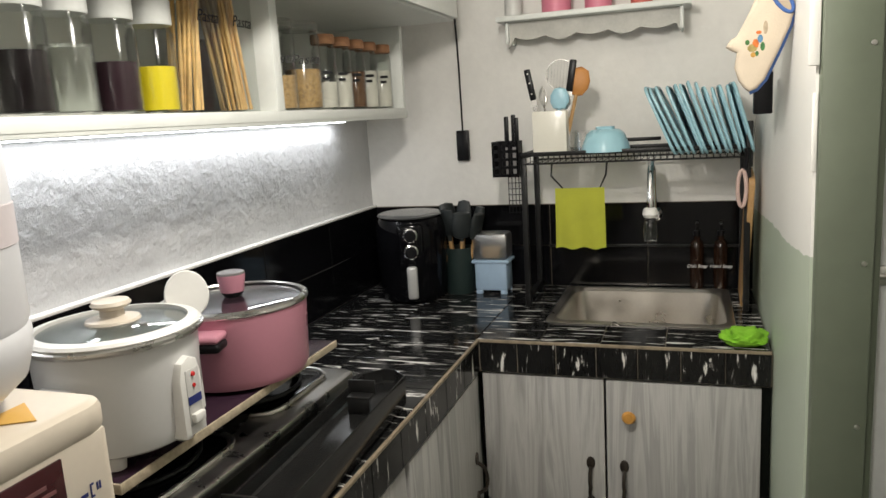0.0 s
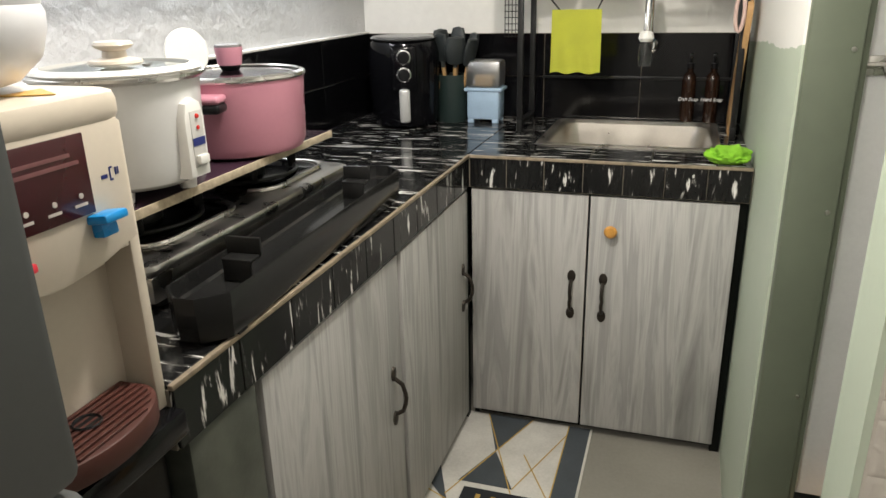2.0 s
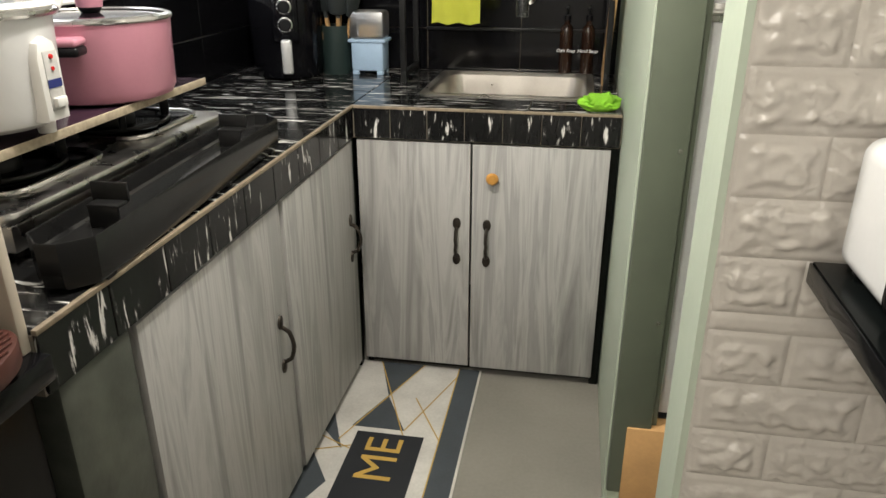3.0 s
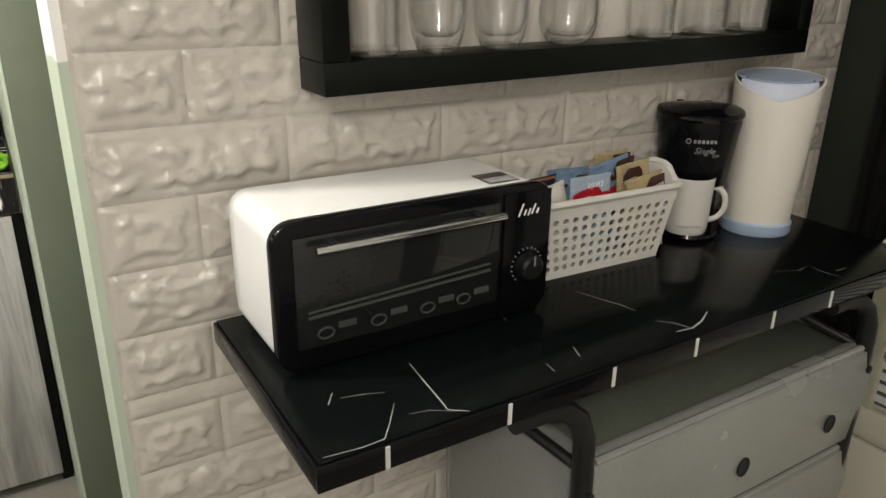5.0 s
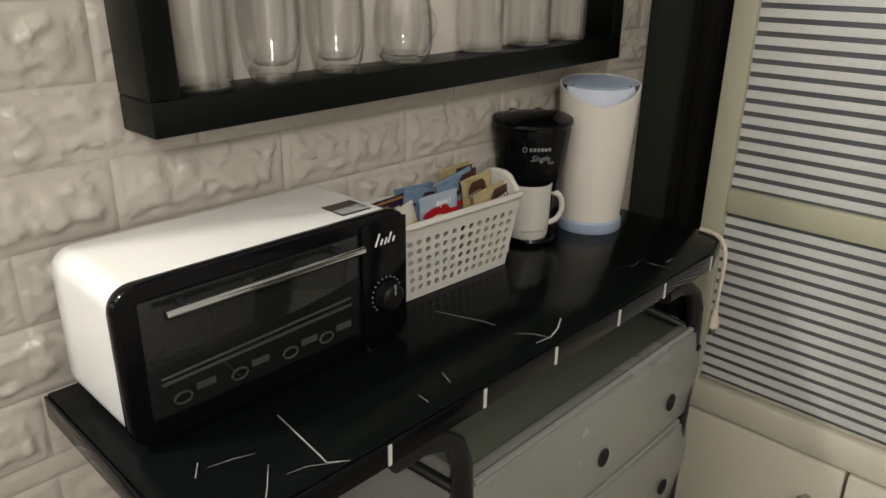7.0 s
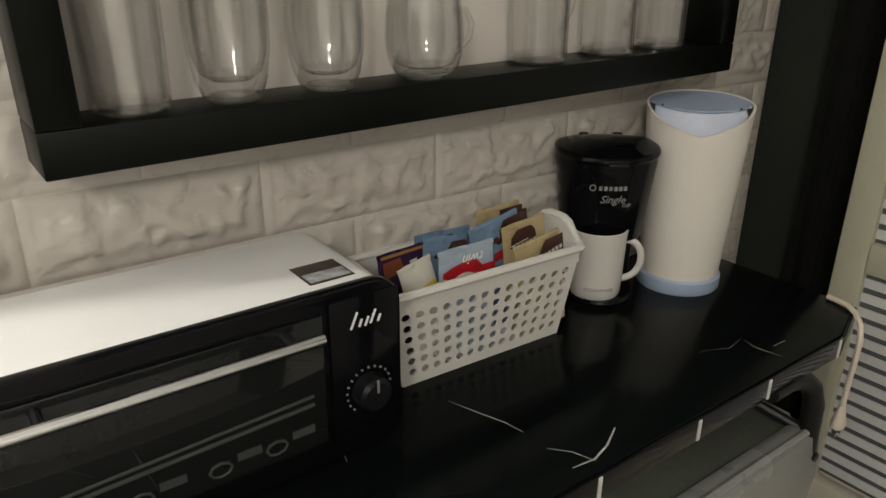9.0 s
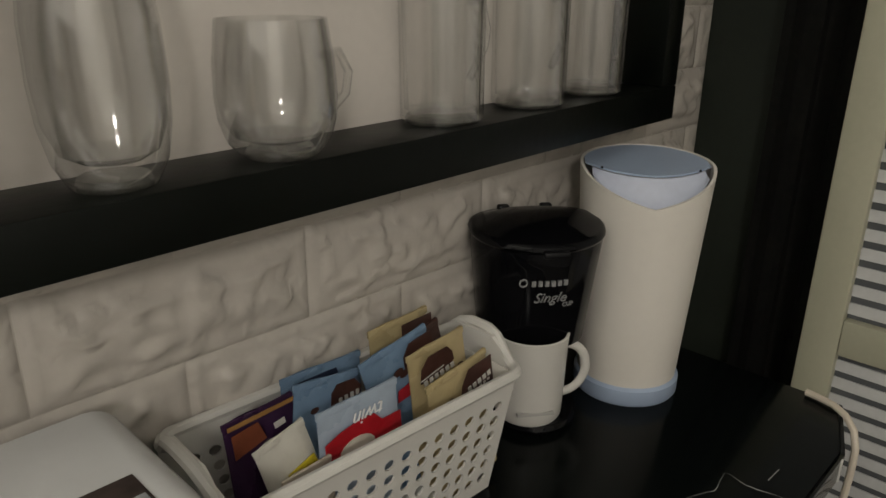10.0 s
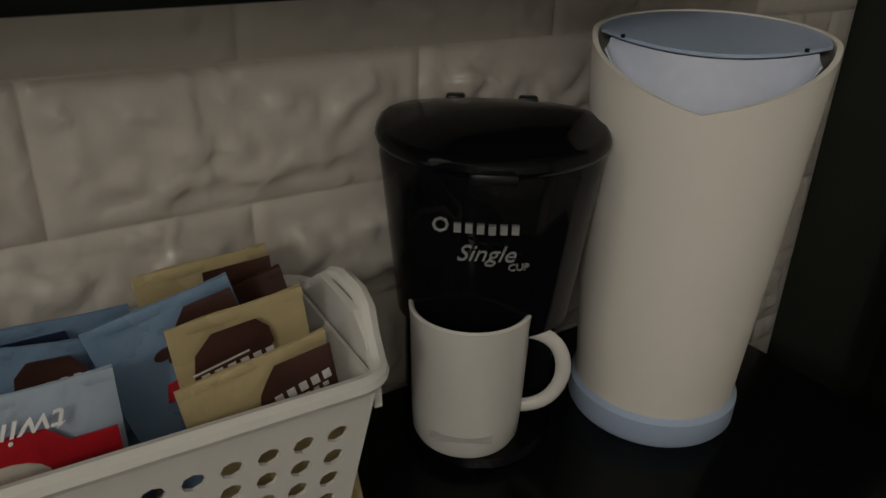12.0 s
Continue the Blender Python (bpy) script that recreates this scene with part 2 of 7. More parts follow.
def wood_laminate():
    m = mat("grey_wood_laminate", (0.40, 0.385, 0.355), 0.42, vary=0.1)
    n, l, p = bits(m)
    oi = n.new("ShaderNodeObjectInfo")
    mp = stretched(n, l, (13.0, 13.0, 0.9))
    sh = n.new("ShaderNodeVectorMath")
    sh.operation = "ADD"
    k = n.new("ShaderNodeMath")
    k.operation = "MULTIPLY"
    k.inputs[1].default_value = 19.0
    l.new(oi.outputs["Random"], k.inputs[0])
    l.new(mp.outputs["Vector"], sh.inputs[0])
    l.new(k.outputs[0], sh.inputs[1])
    a = n.new("ShaderNodeTexNoise")
    a.inputs["Scale"].default_value, a.inputs["Detail"].default_value, a.inputs["Roughness"].default_value, a.inputs["Distortion"].default_value = 1.0, 7.0, 0.6, 1.1
    l.new(sh.outputs["Vector"], a.inputs["Vector"])
    r = ramp_of(n, [(0.3, (0.20, 0.197, 0.19)), (0.43, (0.32, 0.313, 0.30)), (0.53, (0.44, 0.43, 0.415)), (0.60, (0.31, 0.305, 0.295)), (0.7, (0.37, 0.36, 0.345))])
    l.new(a.outputs["Fac"], r.inputs["Fac"])
    l.new(r.outputs["Color"], p.inputs["Base Color"])
    return m


M_LAMINATE = wood_laminate()


def rough_plaster():
    """Splashed cement plaster, painted white."""
    m = mat("rough_white_plaster", (0.60, 0.60, 0.60), 0.38, vary=0.12, scale=5)
    n, l, p = bits(m)
    tc = n.new("ShaderNodeTexCoord")
    a = n.new("ShaderNodeTexNoise")
    a.inputs["Scale"].default_value, a.inputs["Detail"].default_value, a.inputs["Roughness"].default_value, a.inputs["Distortion"].default_value = 34.0, 9.0, 0.68, 0.0
    l.new(tc.outputs["Object"], a.inputs["Vector"])
    b = n.new("ShaderNodeTexVoronoi")
    b.inputs["Scale"].default_value = 21.0
    l.new(tc.outputs["Object"], b.inputs["Vector"])
    mx = n.new("ShaderNodeMath")
    mx.operation = "MULTIPLY_ADD"
    mx.inputs[1].default_value = 0.35
    l.new(b.outputs["Distance"], mx.inputs[0])
    l.new(a.outputs["Fac"], mx.inputs[2])
    bp = n.new("ShaderNodeBump")
    bp.inputs["Strength"].default_value, bp.inputs["Distance"].default_value = 0.85, 0.012
    l.new(mx.outputs[0], bp.inputs["Height"])
    l.new(bp.outputs["Normal"], p.inputs["Normal"])
    return m


M_PLASTER = rough_plaster()


def foam_brick():
    """Moulded foam brick: white and satin, with patches of chipped relief."""
    m = mat("foam_brick_panel", (0.53, 0.49, 0.44), 0.26, vary=0.1, scale=4)
    n, l, p = bits(m)
    tc = n.new("ShaderNodeTexCoord")
    oi = n.new("ShaderNodeObjectInfo")
    k = n.new("ShaderNodeMath")
    k.operation = "MULTIPLY"
    k.inputs[1].default_value = 31.0
    l.new(oi.outputs["Random"], k.inputs[0])
    sh = n.new("ShaderNodeVectorMath")
    sh.operation = "ADD"
    l.new(tc.outputs["Object"], sh.inputs[0])
    l.new(k.outputs[0], sh.inputs[1])
    a = n.new("ShaderNodeTexNoise")
    a.inputs["Scale"].default_value, a.inputs["Detail"].default_value, a.inputs["Roughness"].default_value, a.inputs["Distortion"].default_value = 29.0, 1.9, 0.48, 0.2
    l.new(sh.outputs["Vector"], a.inputs["Vector"])
    chip = n.new("ShaderNodeMapRange")
    chip.interpolation_type = "SMOOTHSTEP"
    chip.inputs["From Min"].default_value, chip.inputs["From Max"].default_value = 0.46, 0.64
    l.new(a.outputs["Fac"], chip.inputs["Value"])
    c = n.new("ShaderNodeTexNoise")
    c.inputs["Scale"].default_value, c.inputs["Detail"].default_value = 11.0, 1.0
    l.new(sh.outputs["Vector"], c.inputs["Vector"])
    patch = n.new("ShaderNodeMapRange")
    patch.inputs["From Min"].default_value, patch.inputs["From Max"].default_value = 0.37, 0.51
    l.new(c.outputs["Fac"], patch.inputs["Value"])
    both = n.new("ShaderNodeMath")
    both.operation = "MULTIPLY"
    l.new(chip.outputs["Result"], both.inputs[0])
    l.new(patch.outputs["Result"], both.inputs[1])
    bp = n.new("ShaderNodeBump")
    bp.inputs["Strength"].default_value, bp.inputs["Distance"].default_value = 0.6, 0.003
    l.new(both.outputs[0], bp.inputs["Height"])
    l.new(bp.outputs["Normal"], p.inputs["Normal"])
    return m


M_BRICK = foam_brick()


def marble_black():
    """Black sheet with thin white veins."""
    m = mat("black_marble_sheet", (0.0035, 0.0045, 0.004), 0.17, vary=0.3, rvary=0.3, spec=0.12)
    n, l, p = bits(m)
    tc = n.new("ShaderNodeTexCoord")
    w = n.new("ShaderNodeTexNoise")
    w.inputs["Scale"].default_value, w.inputs["Detail"].default_value = 7.0, 3.0
    l.new(tc.outputs["Object"], w.inputs["Vector"])
    mxv = n.new("ShaderNodeMix")
    mxv.data_type = "VECTOR"
    mxv.inputs[0].default_value = 0.12
    l.new(tc.outputs["Object"], mxv.inputs[4])
    l.new(w.outputs["Color"], mxv.inputs[5])
    v = n.new("ShaderNodeTexVoronoi")
    v.feature = "DISTANCE_TO_EDGE"
    v.inputs["Scale"].default_value = 8.0
    l.new(mxv.outputs[1], v.inputs["Vector"])
    g = n.new("ShaderNodeTexNoise")
    g.inputs["Scale"].default_value = 5.5
    l.new(tc.outputs["Object"], g.inputs["Vector"])
    lim = n.new("ShaderNodeMapRange")
    lim.inputs["From Min"].default_value, lim.inputs["From Max"].default_value = 0.66, 0.80
    lim.inputs["To Min"].default_value, lim.inputs["To Max"].default_value = 0.0, 0.004
    l.new(g.outputs["Fac"], lim.inputs["Value"])
    c = n.new("ShaderNodeMath")
    c.operation = "LESS_THAN"
    l.new(v.outputs["Distance"], c.inputs[0])
    l.new(lim.outputs["Result"], c.inputs[1])
    r = ramp_of(n, [(0.0, (0.003, 0.004, 0.004)), (1.0, (0.42, 0.42, 0.40))])
    l.new(c.outputs[0], r.inputs["Fac"])
    l.new(r.outputs["Color"], p.inputs["Base Color"])
    return m


M_MARBLE = marble_black()


def two_tone_wall():
    """White paint over green, with a ragged line between them."""
    m = mat("white_over_green_paint", (0.66, 0.65, 0.62), 0.5, vary=0.1, scale=3, bump=0.3, bscale=32, bdist=0.004)
    n, l, p = bits(m)
    tc = n.new("ShaderNodeTexCoord")
    sep = n.new("ShaderNodeSeparateXYZ")
    l.new(tc.outputs["Object"], sep.inputs[0])
    w = n.new("ShaderNodeTexNoise")
    w.inputs["Scale"].default_value, w.inputs["Detail"].default_value = 7.0, 5.0
    l.new(tc.outputs["Object"], w.inputs["Vector"])
    s = n.new("ShaderNodeMath")
    s.operation = "MULTIPLY_ADD"
    s.inputs[1].default_value = 0.05
    l.new(w.outputs["Fac"], s.inputs[0])
    slope = n.new("ShaderNodeMath")
    slope.operation = "MULTIPLY_ADD"
    slope.inputs[1].default_value = 0.06
    l.new(sep.outputs["Y"], slope.inputs[0])
    l.new(sep.outputs["Z"], slope.inputs[2])
    l.new(slope.outputs[0], s.inputs[2])
    g = n.new("ShaderNodeMath")
    g.operation = "GREATER_THAN"
    g.inputs[1].default_value = 1.362
    l.new(s.outputs[0], g.inputs[0])
    mx = n.new("ShaderNodeMix")
    mx.data_type = "RGBA"
    l.new(g.outputs[0], mx.inputs[0])
    mx.inputs[6].default_value = (0.46, 0.52, 0.42, 1)
    mx.inputs[7].default_value = (0.80, 0.785, 0.75, 1)
    l.new(mx.outputs[2], p.inputs["Base Color"])
    return m


M_TWO_TONE = two_tone_wall()

# ---- the room's shell ----
solid("floor", bm_box(-1.3, 2.1, -1.5, 3.0, -0.1, 0), M_CONCRETE, "smooth grey cement floor", "floor")
solid("ceiling", bm_box(-1.3, 2.1, -1.5, 3.0, CEIL, CEIL + 0.08), M_CEILING, "plain white painted ceiling", "ceiling")
solid("wall_left", bm_box(XL - 0.12, XL, -1.4, 2.82, 0, CEIL), M_PLASTER, "rough white splashed plaster wall", "wall")
wall_back = solid("wall_back", bm_box(XL - 0.12, XR + 0.1, YB, YB + 0.12, 0, CEIL), M_WHITE_WALL, "white painted kitchen wall above black tiles", "wall")
solid("wall_nook", bm_box(XR, XR + 0.1, 1.47, YB, 0, CEIL), M_TWO_TONE, "wall painted white above and green below", "wall")
wall_brick = solid("wall_brick", bm_box(0.405, 1.78, YBR + 0.006, 0.945, 0, CEIL), M_TWO_TONE, "wall clad with white foam brick panels, green end", "wall")
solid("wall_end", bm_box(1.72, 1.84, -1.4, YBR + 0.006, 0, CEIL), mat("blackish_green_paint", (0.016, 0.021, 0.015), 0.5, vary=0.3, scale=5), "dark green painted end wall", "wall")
solid("wall_front", bm_box(XL, 1.72, -1.5, -1.4, 0, CEIL), M_WHITE_WALL, "plain white wall behind the walker", "wall")
solid("wall_passage", bm_box(1.2, 1.3, 0.945, 1.62, 0, CEIL), M_WHITE_WALL, "plain white passage wall", "wall")
solid("wall_passage_back", bm_box(1.16, 1.3, 1.62, 1.7, 0, CEIL), M_WHITE_WALL, "plain white passage wall end", "wall")

# ---- door, post, passage ----
post = thing("door_post", 0.422, 1.45, 0, "dark green painted wooden door post, scuffed", "door post")
part("board", bm_box(-0.05, 0.040, -0.012, 0.045, 0.06, CEIL, 0.004), M_GREEN_DARK, post)
part("stop_strip", bm_box(0.040, 0.054, 0.006, 0.05, 0.06, CEIL, 0.003), M_GREEN_DARK, post)
part("base_block", bm_box(-0.05, 0.055, -0.008, 0.045, 0, 0.06, 0.003), M_GREEN_LIGHT, post)
for zz in (0.55, 0.95, 1.25, 1.62):
    part("screw", xf(bm_lathe([(0, 0), (0.005, 0), (0.004, 0.002), (0, 0.0025)], 10), pose(0.025, -0.012, zz, 90, 0, 0)), M_STEEL, post)
door = thing("door_1", 0.48, 1.52, 0, "closed white painted flush door in the passage", "door")
tagged(door, kind="structure")
part("door_leaf", bm_box(0.0, 0.66, -0.02, 0.02, 0.27, 2.05, 0.004), M_DOOR_WHITE, door)
bolt = part("slide_bolt", merge(bm_box(0.0, 0.05, -0.03, -0.02, 1.20, 1.235, 0.002), bm_tube([(-0.03, -0.036, 1.218), (0.06, -0.036, 1.218)], 0.006), bm_tube([(0.03, -0.036, 1.218), (0.03, -0.06, 1.205)], 0.005)), M_STEEL, door, "worn steel slide bolt")
step = thing("threshold_plank", 0.47, 1.46, 0, "raw orange plywood plank below the white door", "plank")
part("plank", bm_box(-0.065, 0.18, -0.028, 0.03, 0, 0.262, 0.003), mat("raw_plywood", (0.62, 0.36, 0.15), 0.55, vary=0.15, scale=9), step)
hinge_strip = thing("wall_trim", XR + 0.012, 1.455, 1.28, "chipped white wooden strip at the wall end", "trim")
part("strip", bm_box(-0.018, -0.009, -0.001, 0.006, 0.13, 0.265, 0.002), M_WHITE_WALL, hinge_strip)
part("strip", bm_box(-0.027, -0.009, -0.004, 0.006, 0.31, 0.75, 0.002), M_WHITE_WALL, hinge_strip)

# ---- counter ----
CX, CY = -0.42, 2.0              # inner corner of the counter
counter = thing("counter", 0, 0, 0, "L-shaped counter tiled in black with white streaks", "counter")
SINK = (-0.245, 0.272, 2.205, 2.655)
part("slab", merge(bm_box(XL, CX - 0.008, 0.62, YB - 0.001, 0.80, CT - 0.008),
                   bm_box(CX - 0.008, SINK[0], CY + 0.008, YB - 0.001, 0.80, CT - 0.008),
                   bm_box(SINK[1], XR - 0.002, CY + 0.008, YB - 0.001, 0.80, CT - 0.008),
                   bm_box(SINK[0], SINK[1], CY + 0.008, SINK[2], 0.80, CT - 0.008),
                   bm_box(SINK[0], SINK[1], SINK[3], YB - 0.001, 0.80, CT - 0.008)), M_GROUT, counter, "tan cement grout")

# ---- base cabinets ----


def pull(parent, x, y, z, facing):
    """A wrought pull handle with two rosettes, on a door that faces -y (0) or +x (90)."""
    h = part("handle", xf(merge(
        bm_tube([(0, -0.004, -0.048), (0, -0.022, -0.036), (0, -0.029, -0.014), (0.002, -0.030, 0.0), (0, -0.029, 0.014), (0, -0.022, 0.036), (0, -0.004, 0.048)], 0.0055, 8),
        xf(bm_lathe([(0, 0), (0.013, 0), (0.012, 0.004), (0.006, 0.006), (0, 0.006)], 14, 1, 1.5), pose(0, 0, 0.060, 90, 0, 0)),
        xf(bm_lathe([(0, 0), (0.013, 0), (0.012, 0.004), (0.006, 0.006), (0, 0.006)], 14, 1, 1.5), pose(0, 0, -0.060, 90, 0, 0))),
        pose(x, y, z, 0, 0, facing)), M_PULL, parent, "dark bronze pull handle")
    return h


M_PULL = mat("dark_bronze", (0.06, 0.05, 0.042), 0.38, 0.8, vary=0.3, scale=40)
cab = thing("sink_cabinet", 0, CY, 0, "grey wood-grain sink cabinet with two doors", "cabinet")
# The carcass is black so that the door gaps read as shade.
part("body", merge(bm_box(CX + 0.004, -0.40, 0.03, 0.6, 0, 0.798), bm_box(0.336, XR - 0.004, 0.02, 0.6, 0, 0.798), bm_box(-0.40, 0.336, 0.05, 0.065, 0.0, 0.03)), M_BLACK_PAINT, cab, "inner carcass, coloured black for the shade in the door gaps")
d = part("door", bm_box(-0.416, -0.066, 0.008, 0.026, 0.033, 0.794, 0.0015), M_LAMINATE, cab)
pull(d, -0.106, 0.008, 0.482, 0)
d = part("door", bm_box(-0.059, 0.340, 0.004, 0.022, 0.033, 0.794, 0.0015), M_LAMINATE, cab)
pull(d, -0.012, 0.004, 0.482, 0)
part("knob", xf(bm_lathe([(0, 0), (0.007, 0), (0.006, 0.008), (0.016, 0.012), (0.019, 0.02), (0.014, 0.027), (0, 0.029)], 20), pose(0.003, 0.004, 0.697, 90, 0, 0)), mat("turned_amber_wood", (0.55, 0.27, 0.06), 0.35, vary=0.2, scale=60), d, "turned amber wooden knob")
side = thing("base_cabinet", CX, 0, 0, "grey wood-grain base cabinet with two doors under the stove", "cabinet")
# Black here too: the shade between the doors is put into the colour.
part("body", merge(bm_box(-0.6, -0.03, 0.80, 2.02, 0, 0.798), bm_box(-0.03, -0.008, 1.99, 2.02, 0, 0.798)), M_BLACK_PAINT, side, "inner carcass, coloured black for the shade in the door gaps")
d = part("door", bm_box(-0.022, -0.004, 1.430, 1.985, 0.033, 0.794, 0.0015), M_LAMINATE, side)
pull(d, -0.004, 1.93, 0.50, 90)
d = part("door", bm_box(-0.024, -0.006, 0.826, 1.410, 0.033, 0.794, 0.0015), M_LAMINATE, side)
pull(d, -0.006, 1.355, 0.455, 90)
pier = solid("counter_pier", bm_box(-0.9, CX - 0.004, 0.64, 0.806, 0, 0.80, 0.006), mat("smeared_cement", (0.075, 0.08, 0.066), 0.35, vary=0.5, scale=9, bump=0.4, bscale=30), "smeared grey-green cement pier under the counter", "pier")
ledge = solid("ledge", merge(bm_box(XL, -0.405, 0.335, 0.622, 0.83, 0.868, 0.004), bm_box(XL, -0.45, 0.36, 0.62, 0.0, 0.83)), M_TILE_WALL, "low black tiled ledge beside the counter", "ledge")

# ---- refrigerator, at the walker's side ----
fr = thing("refrigerator", -0.60, -0.01, 0, "dark grey metal refrigerator", "refrigerator")
part("cabinet_body", bm_box(-0.38, 0.29, -0.33, 0.335, 0.03, 1.5, 0.012), M_GREY_METAL, fr)
part("door", bm_box(0.295, 0.345, -0.33, 0.335, 0.05, 1.0, 0.012), M_GREY_METAL, fr)
part("door", bm_box(0.295, 0.345, -0.33, 0.335, 1.01, 1.49, 0.012), M_GREY_METAL, fr)
for sx in (-0.3, 0.22):
    for sy in (-0.28, 0.28):
        part("foot", bm_box(sx - 0.02, sx + 0.02, sy - 0.02, sy + 0.02, 0, 0.03), M_BLACK_PLASTIC, fr)

# ---- water dispenser ----
wd = thing("water_dispenser", -0.43, 0.488, 0.868, "cream countertop water dispenser with a maroon panel and white bottle", "water dispenser")
for y0, y1 in ((-0.135, -0.118), (0.118, 0.135)):
    part("side_panel", bm_box(-0.30, -0.002, y0, y1, 0, 0.37, 0.003), M_CREAM, wd)
part("back_panel", bm_box(-0.30, -0.045, -0.118, 0.118, 0, 0.37), M_CREAM, wd)
part("tap_housing", bm_box(-0.045, -0.004, -0.118, 0.118, 0.225, 0.37), M_CREAM, wd)
part("base", bm_box(-0.045, -0.006, -0.118, 0.118, 0, 0.015), M_CREAM, wd)
part("front_panel", xf(bm_plate([(0.118, 0.238), (0.118, 0.375), (-0.12, 0.375), (-0.12, 0.238), (-0.06, 0.222), (0.0, 0.216), (0.06, 0.222)], 0, 0.014, 0.003), Matrix(((0, 0, 1, -0.004), (1, 0, 0, 0), (0, 1, 0, 0), (0, 0, 0, 1)))), M_CREAM, wd)
part("top", xf(bm_plate(rounded(-0.31, 0.012, -0.14, 0.14, 0.035), 0, 0.035, 0.01), pose(0, 0, 0.37)), M_CREAM, wd)
sig = part("sticker", xf(bm_plate([(-0.03, -0.028), (0.03, -0.028), (0.0, 0.03)], 0, 0.001), pose(-0.05, 0.07, 0.4056, 0, 0, 30)), mat("yellow_sticker", (0.7, 0.42, 0.10), 0.5), wd, "yellow warning sticker")
mp_ = part("control_panel", bm_box(0.0095, 0.0125, -0.12, 0.062, 0.283, 0.368, 0.001), mat("maroon_panel", (0.045, 0.006, 0.009), 0.25), wd, "dark maroon control panel")
M_PALE_PRINT = mat("pale_print", (0.55, 0.5, 0.46), 0.5)
for k in range(3):
    part("indicator", xf(bm_lathe([(0, 0), (0.003, 0), (0.003, 0.001), (0, 0.001)], 10), pose(0.0125, 0.045 - 0.035 * k, 0.305, 0, 90, 0)), M_PALE_PRINT, mp_)
    part("print_bar", bm_box(0.0125, 0.0132, 0.035 - 0.035 * k, 0.052 - 0.035 * k, 0.294, 0.297), M_PALE_PRINT, mp_)
for k in range(2):
    part("print_bar", bm_box(0.0125, 0.0132, -0.05, 0.05 - 0.01 * k, 0.338 + 0.009 * k, 0.342 + 0.009 * k), mat("dim_print", (0.2, 0.08, 0.08), 0.5), mp_)
M_NAVY = mat("navy_print", (0.02, 0.03, 0.16), 0.4)
for y0, y1, z0, z1 in ((0.074, 0.087, 0.312, 0.318), (0.092, 0.0945, 0.306, 0.328), (0.0945, 0.099, 0.306, 0.309), (0.0945, 0.099, 0.325, 0.328), (0.104, 0.107, 0.313, 0.325), (0.109, 0.112, 0.313, 0.325)):
    part("badge", bm_box(0.0095, 0.0105, 0.092 + (y0 - 0.092) * 0.7, 0.092 + (y1 - 0.092) * 0.7, 0.317 + (z0 - 0.317) * 0.7, 0.317 + (z1 - 0.317) * 0.7), M_NAVY, wd)
part("lever", xf(merge(bm_box(0.0, 0.030, -0.017, 0.017, -0.006, 0.004, 0.003), bm_box(0.0, 0.016, -0.012, 0.012, -0.022, 0.0, 0.003)), pose(0.006, 0.066, 0.276, 0, -8, 0)), mat("bright_blue_plastic", (0.01, 0.27, 0.66), 0.3), wd, "bright blue tap lever")
part("lever", xf(merge(bm_box(0.0, 0.030, -0.017, 0.017, -0.006, 0.004, 0.003), bm_box(0.0, 0.016, -0.012, 0.012, -0.022, 0.0, 0.003)), pose(0.006, -0.06, 0.258, 0, -8, 0)), mat("bright_red_plastic", (0.62, 0.03, 0.05), 0.3), wd, "red tap lever")
M_BROWN = mat("brown_tray_plastic", (0.075, 0.024, 0.018), 0.42, vary=0.2)
TRAY = [(-0.043, -0.100), (-0.010, -0.102)] + [(-0.010 + 0.058 * math.cos(radians(t)), 0.102 * math.sin(radians(t))) for t in range(-80, 81, 10)] + [(-0.010, 0.102), (-0.043, 0.100)]
tray = part("drip_tray", xf(bm_plate(TRAY, 0, 0.030, 0.003), pose(0, 0.006, 0.016)), M_BROWN, wd, "reddish brown drip tray")
for k in range(8):
    x = -0.036 + 0.010 * k
    half = 0.094 * math.sqrt(max(0.05, 1 - (max(0.0, x + 0.014) / 0.058) ** 2))
    part("slat", bm_box(x - 0.0028, x + 0.0028, 0.006 - half, 0.006 + half, 0.046, 0.0495, 0.001), M_BROWN, tray)
part("drain_hole", xf(bm_lathe([(0, 0), (0.014, 0), (0.017, 0.002), (0.0155, 0.0035), (0.0135, 0.001), (0, 0.0008)], 20), pose(-0.008, 0.012, 0.0485)), M_BLACK_PLASTIC, tray)
bottle = part("water_bottle", xf(bm_lathe([(0, 0.0), (0.06, 0.0), (0.10, 0.012), (0.125, 0.035), (0.134, 0.065), (0.135, 0.08), (0.132, 0.088), (0.135, 0.096), (0.133, 0.40), (0.12, 0.44), (0, 0.45)], 40), pose(-0.145, 0.012, 0.405)), mat("milky_bottle_plastic", (0.66, 0.66, 0.68), 0.3, vary=0.05), wd, "milky white water bottle")
part("bottle_print", xf(bm_lathe([(0.1342, 0.17), (0.1356, 0.171), (0.1356, 0.21), (0.1342, 0.211)], 40), pose(-0.145, 0.012, 0.405)), mat("mauve_print", (0.52, 0.47, 0.48), 0.4), bottle, "mauve printed band")
part("bottle_handle", xf(bm_tube([(0, 0.118 + 0.03 * math.sin(math.pi * t / 8), 0.53 + 0.2 * t / 8) for t in range(9)], 0.006), pose(-0.12, 0, 0)), M_BLACK_PLASTIC, bottle, "black carrying strap")

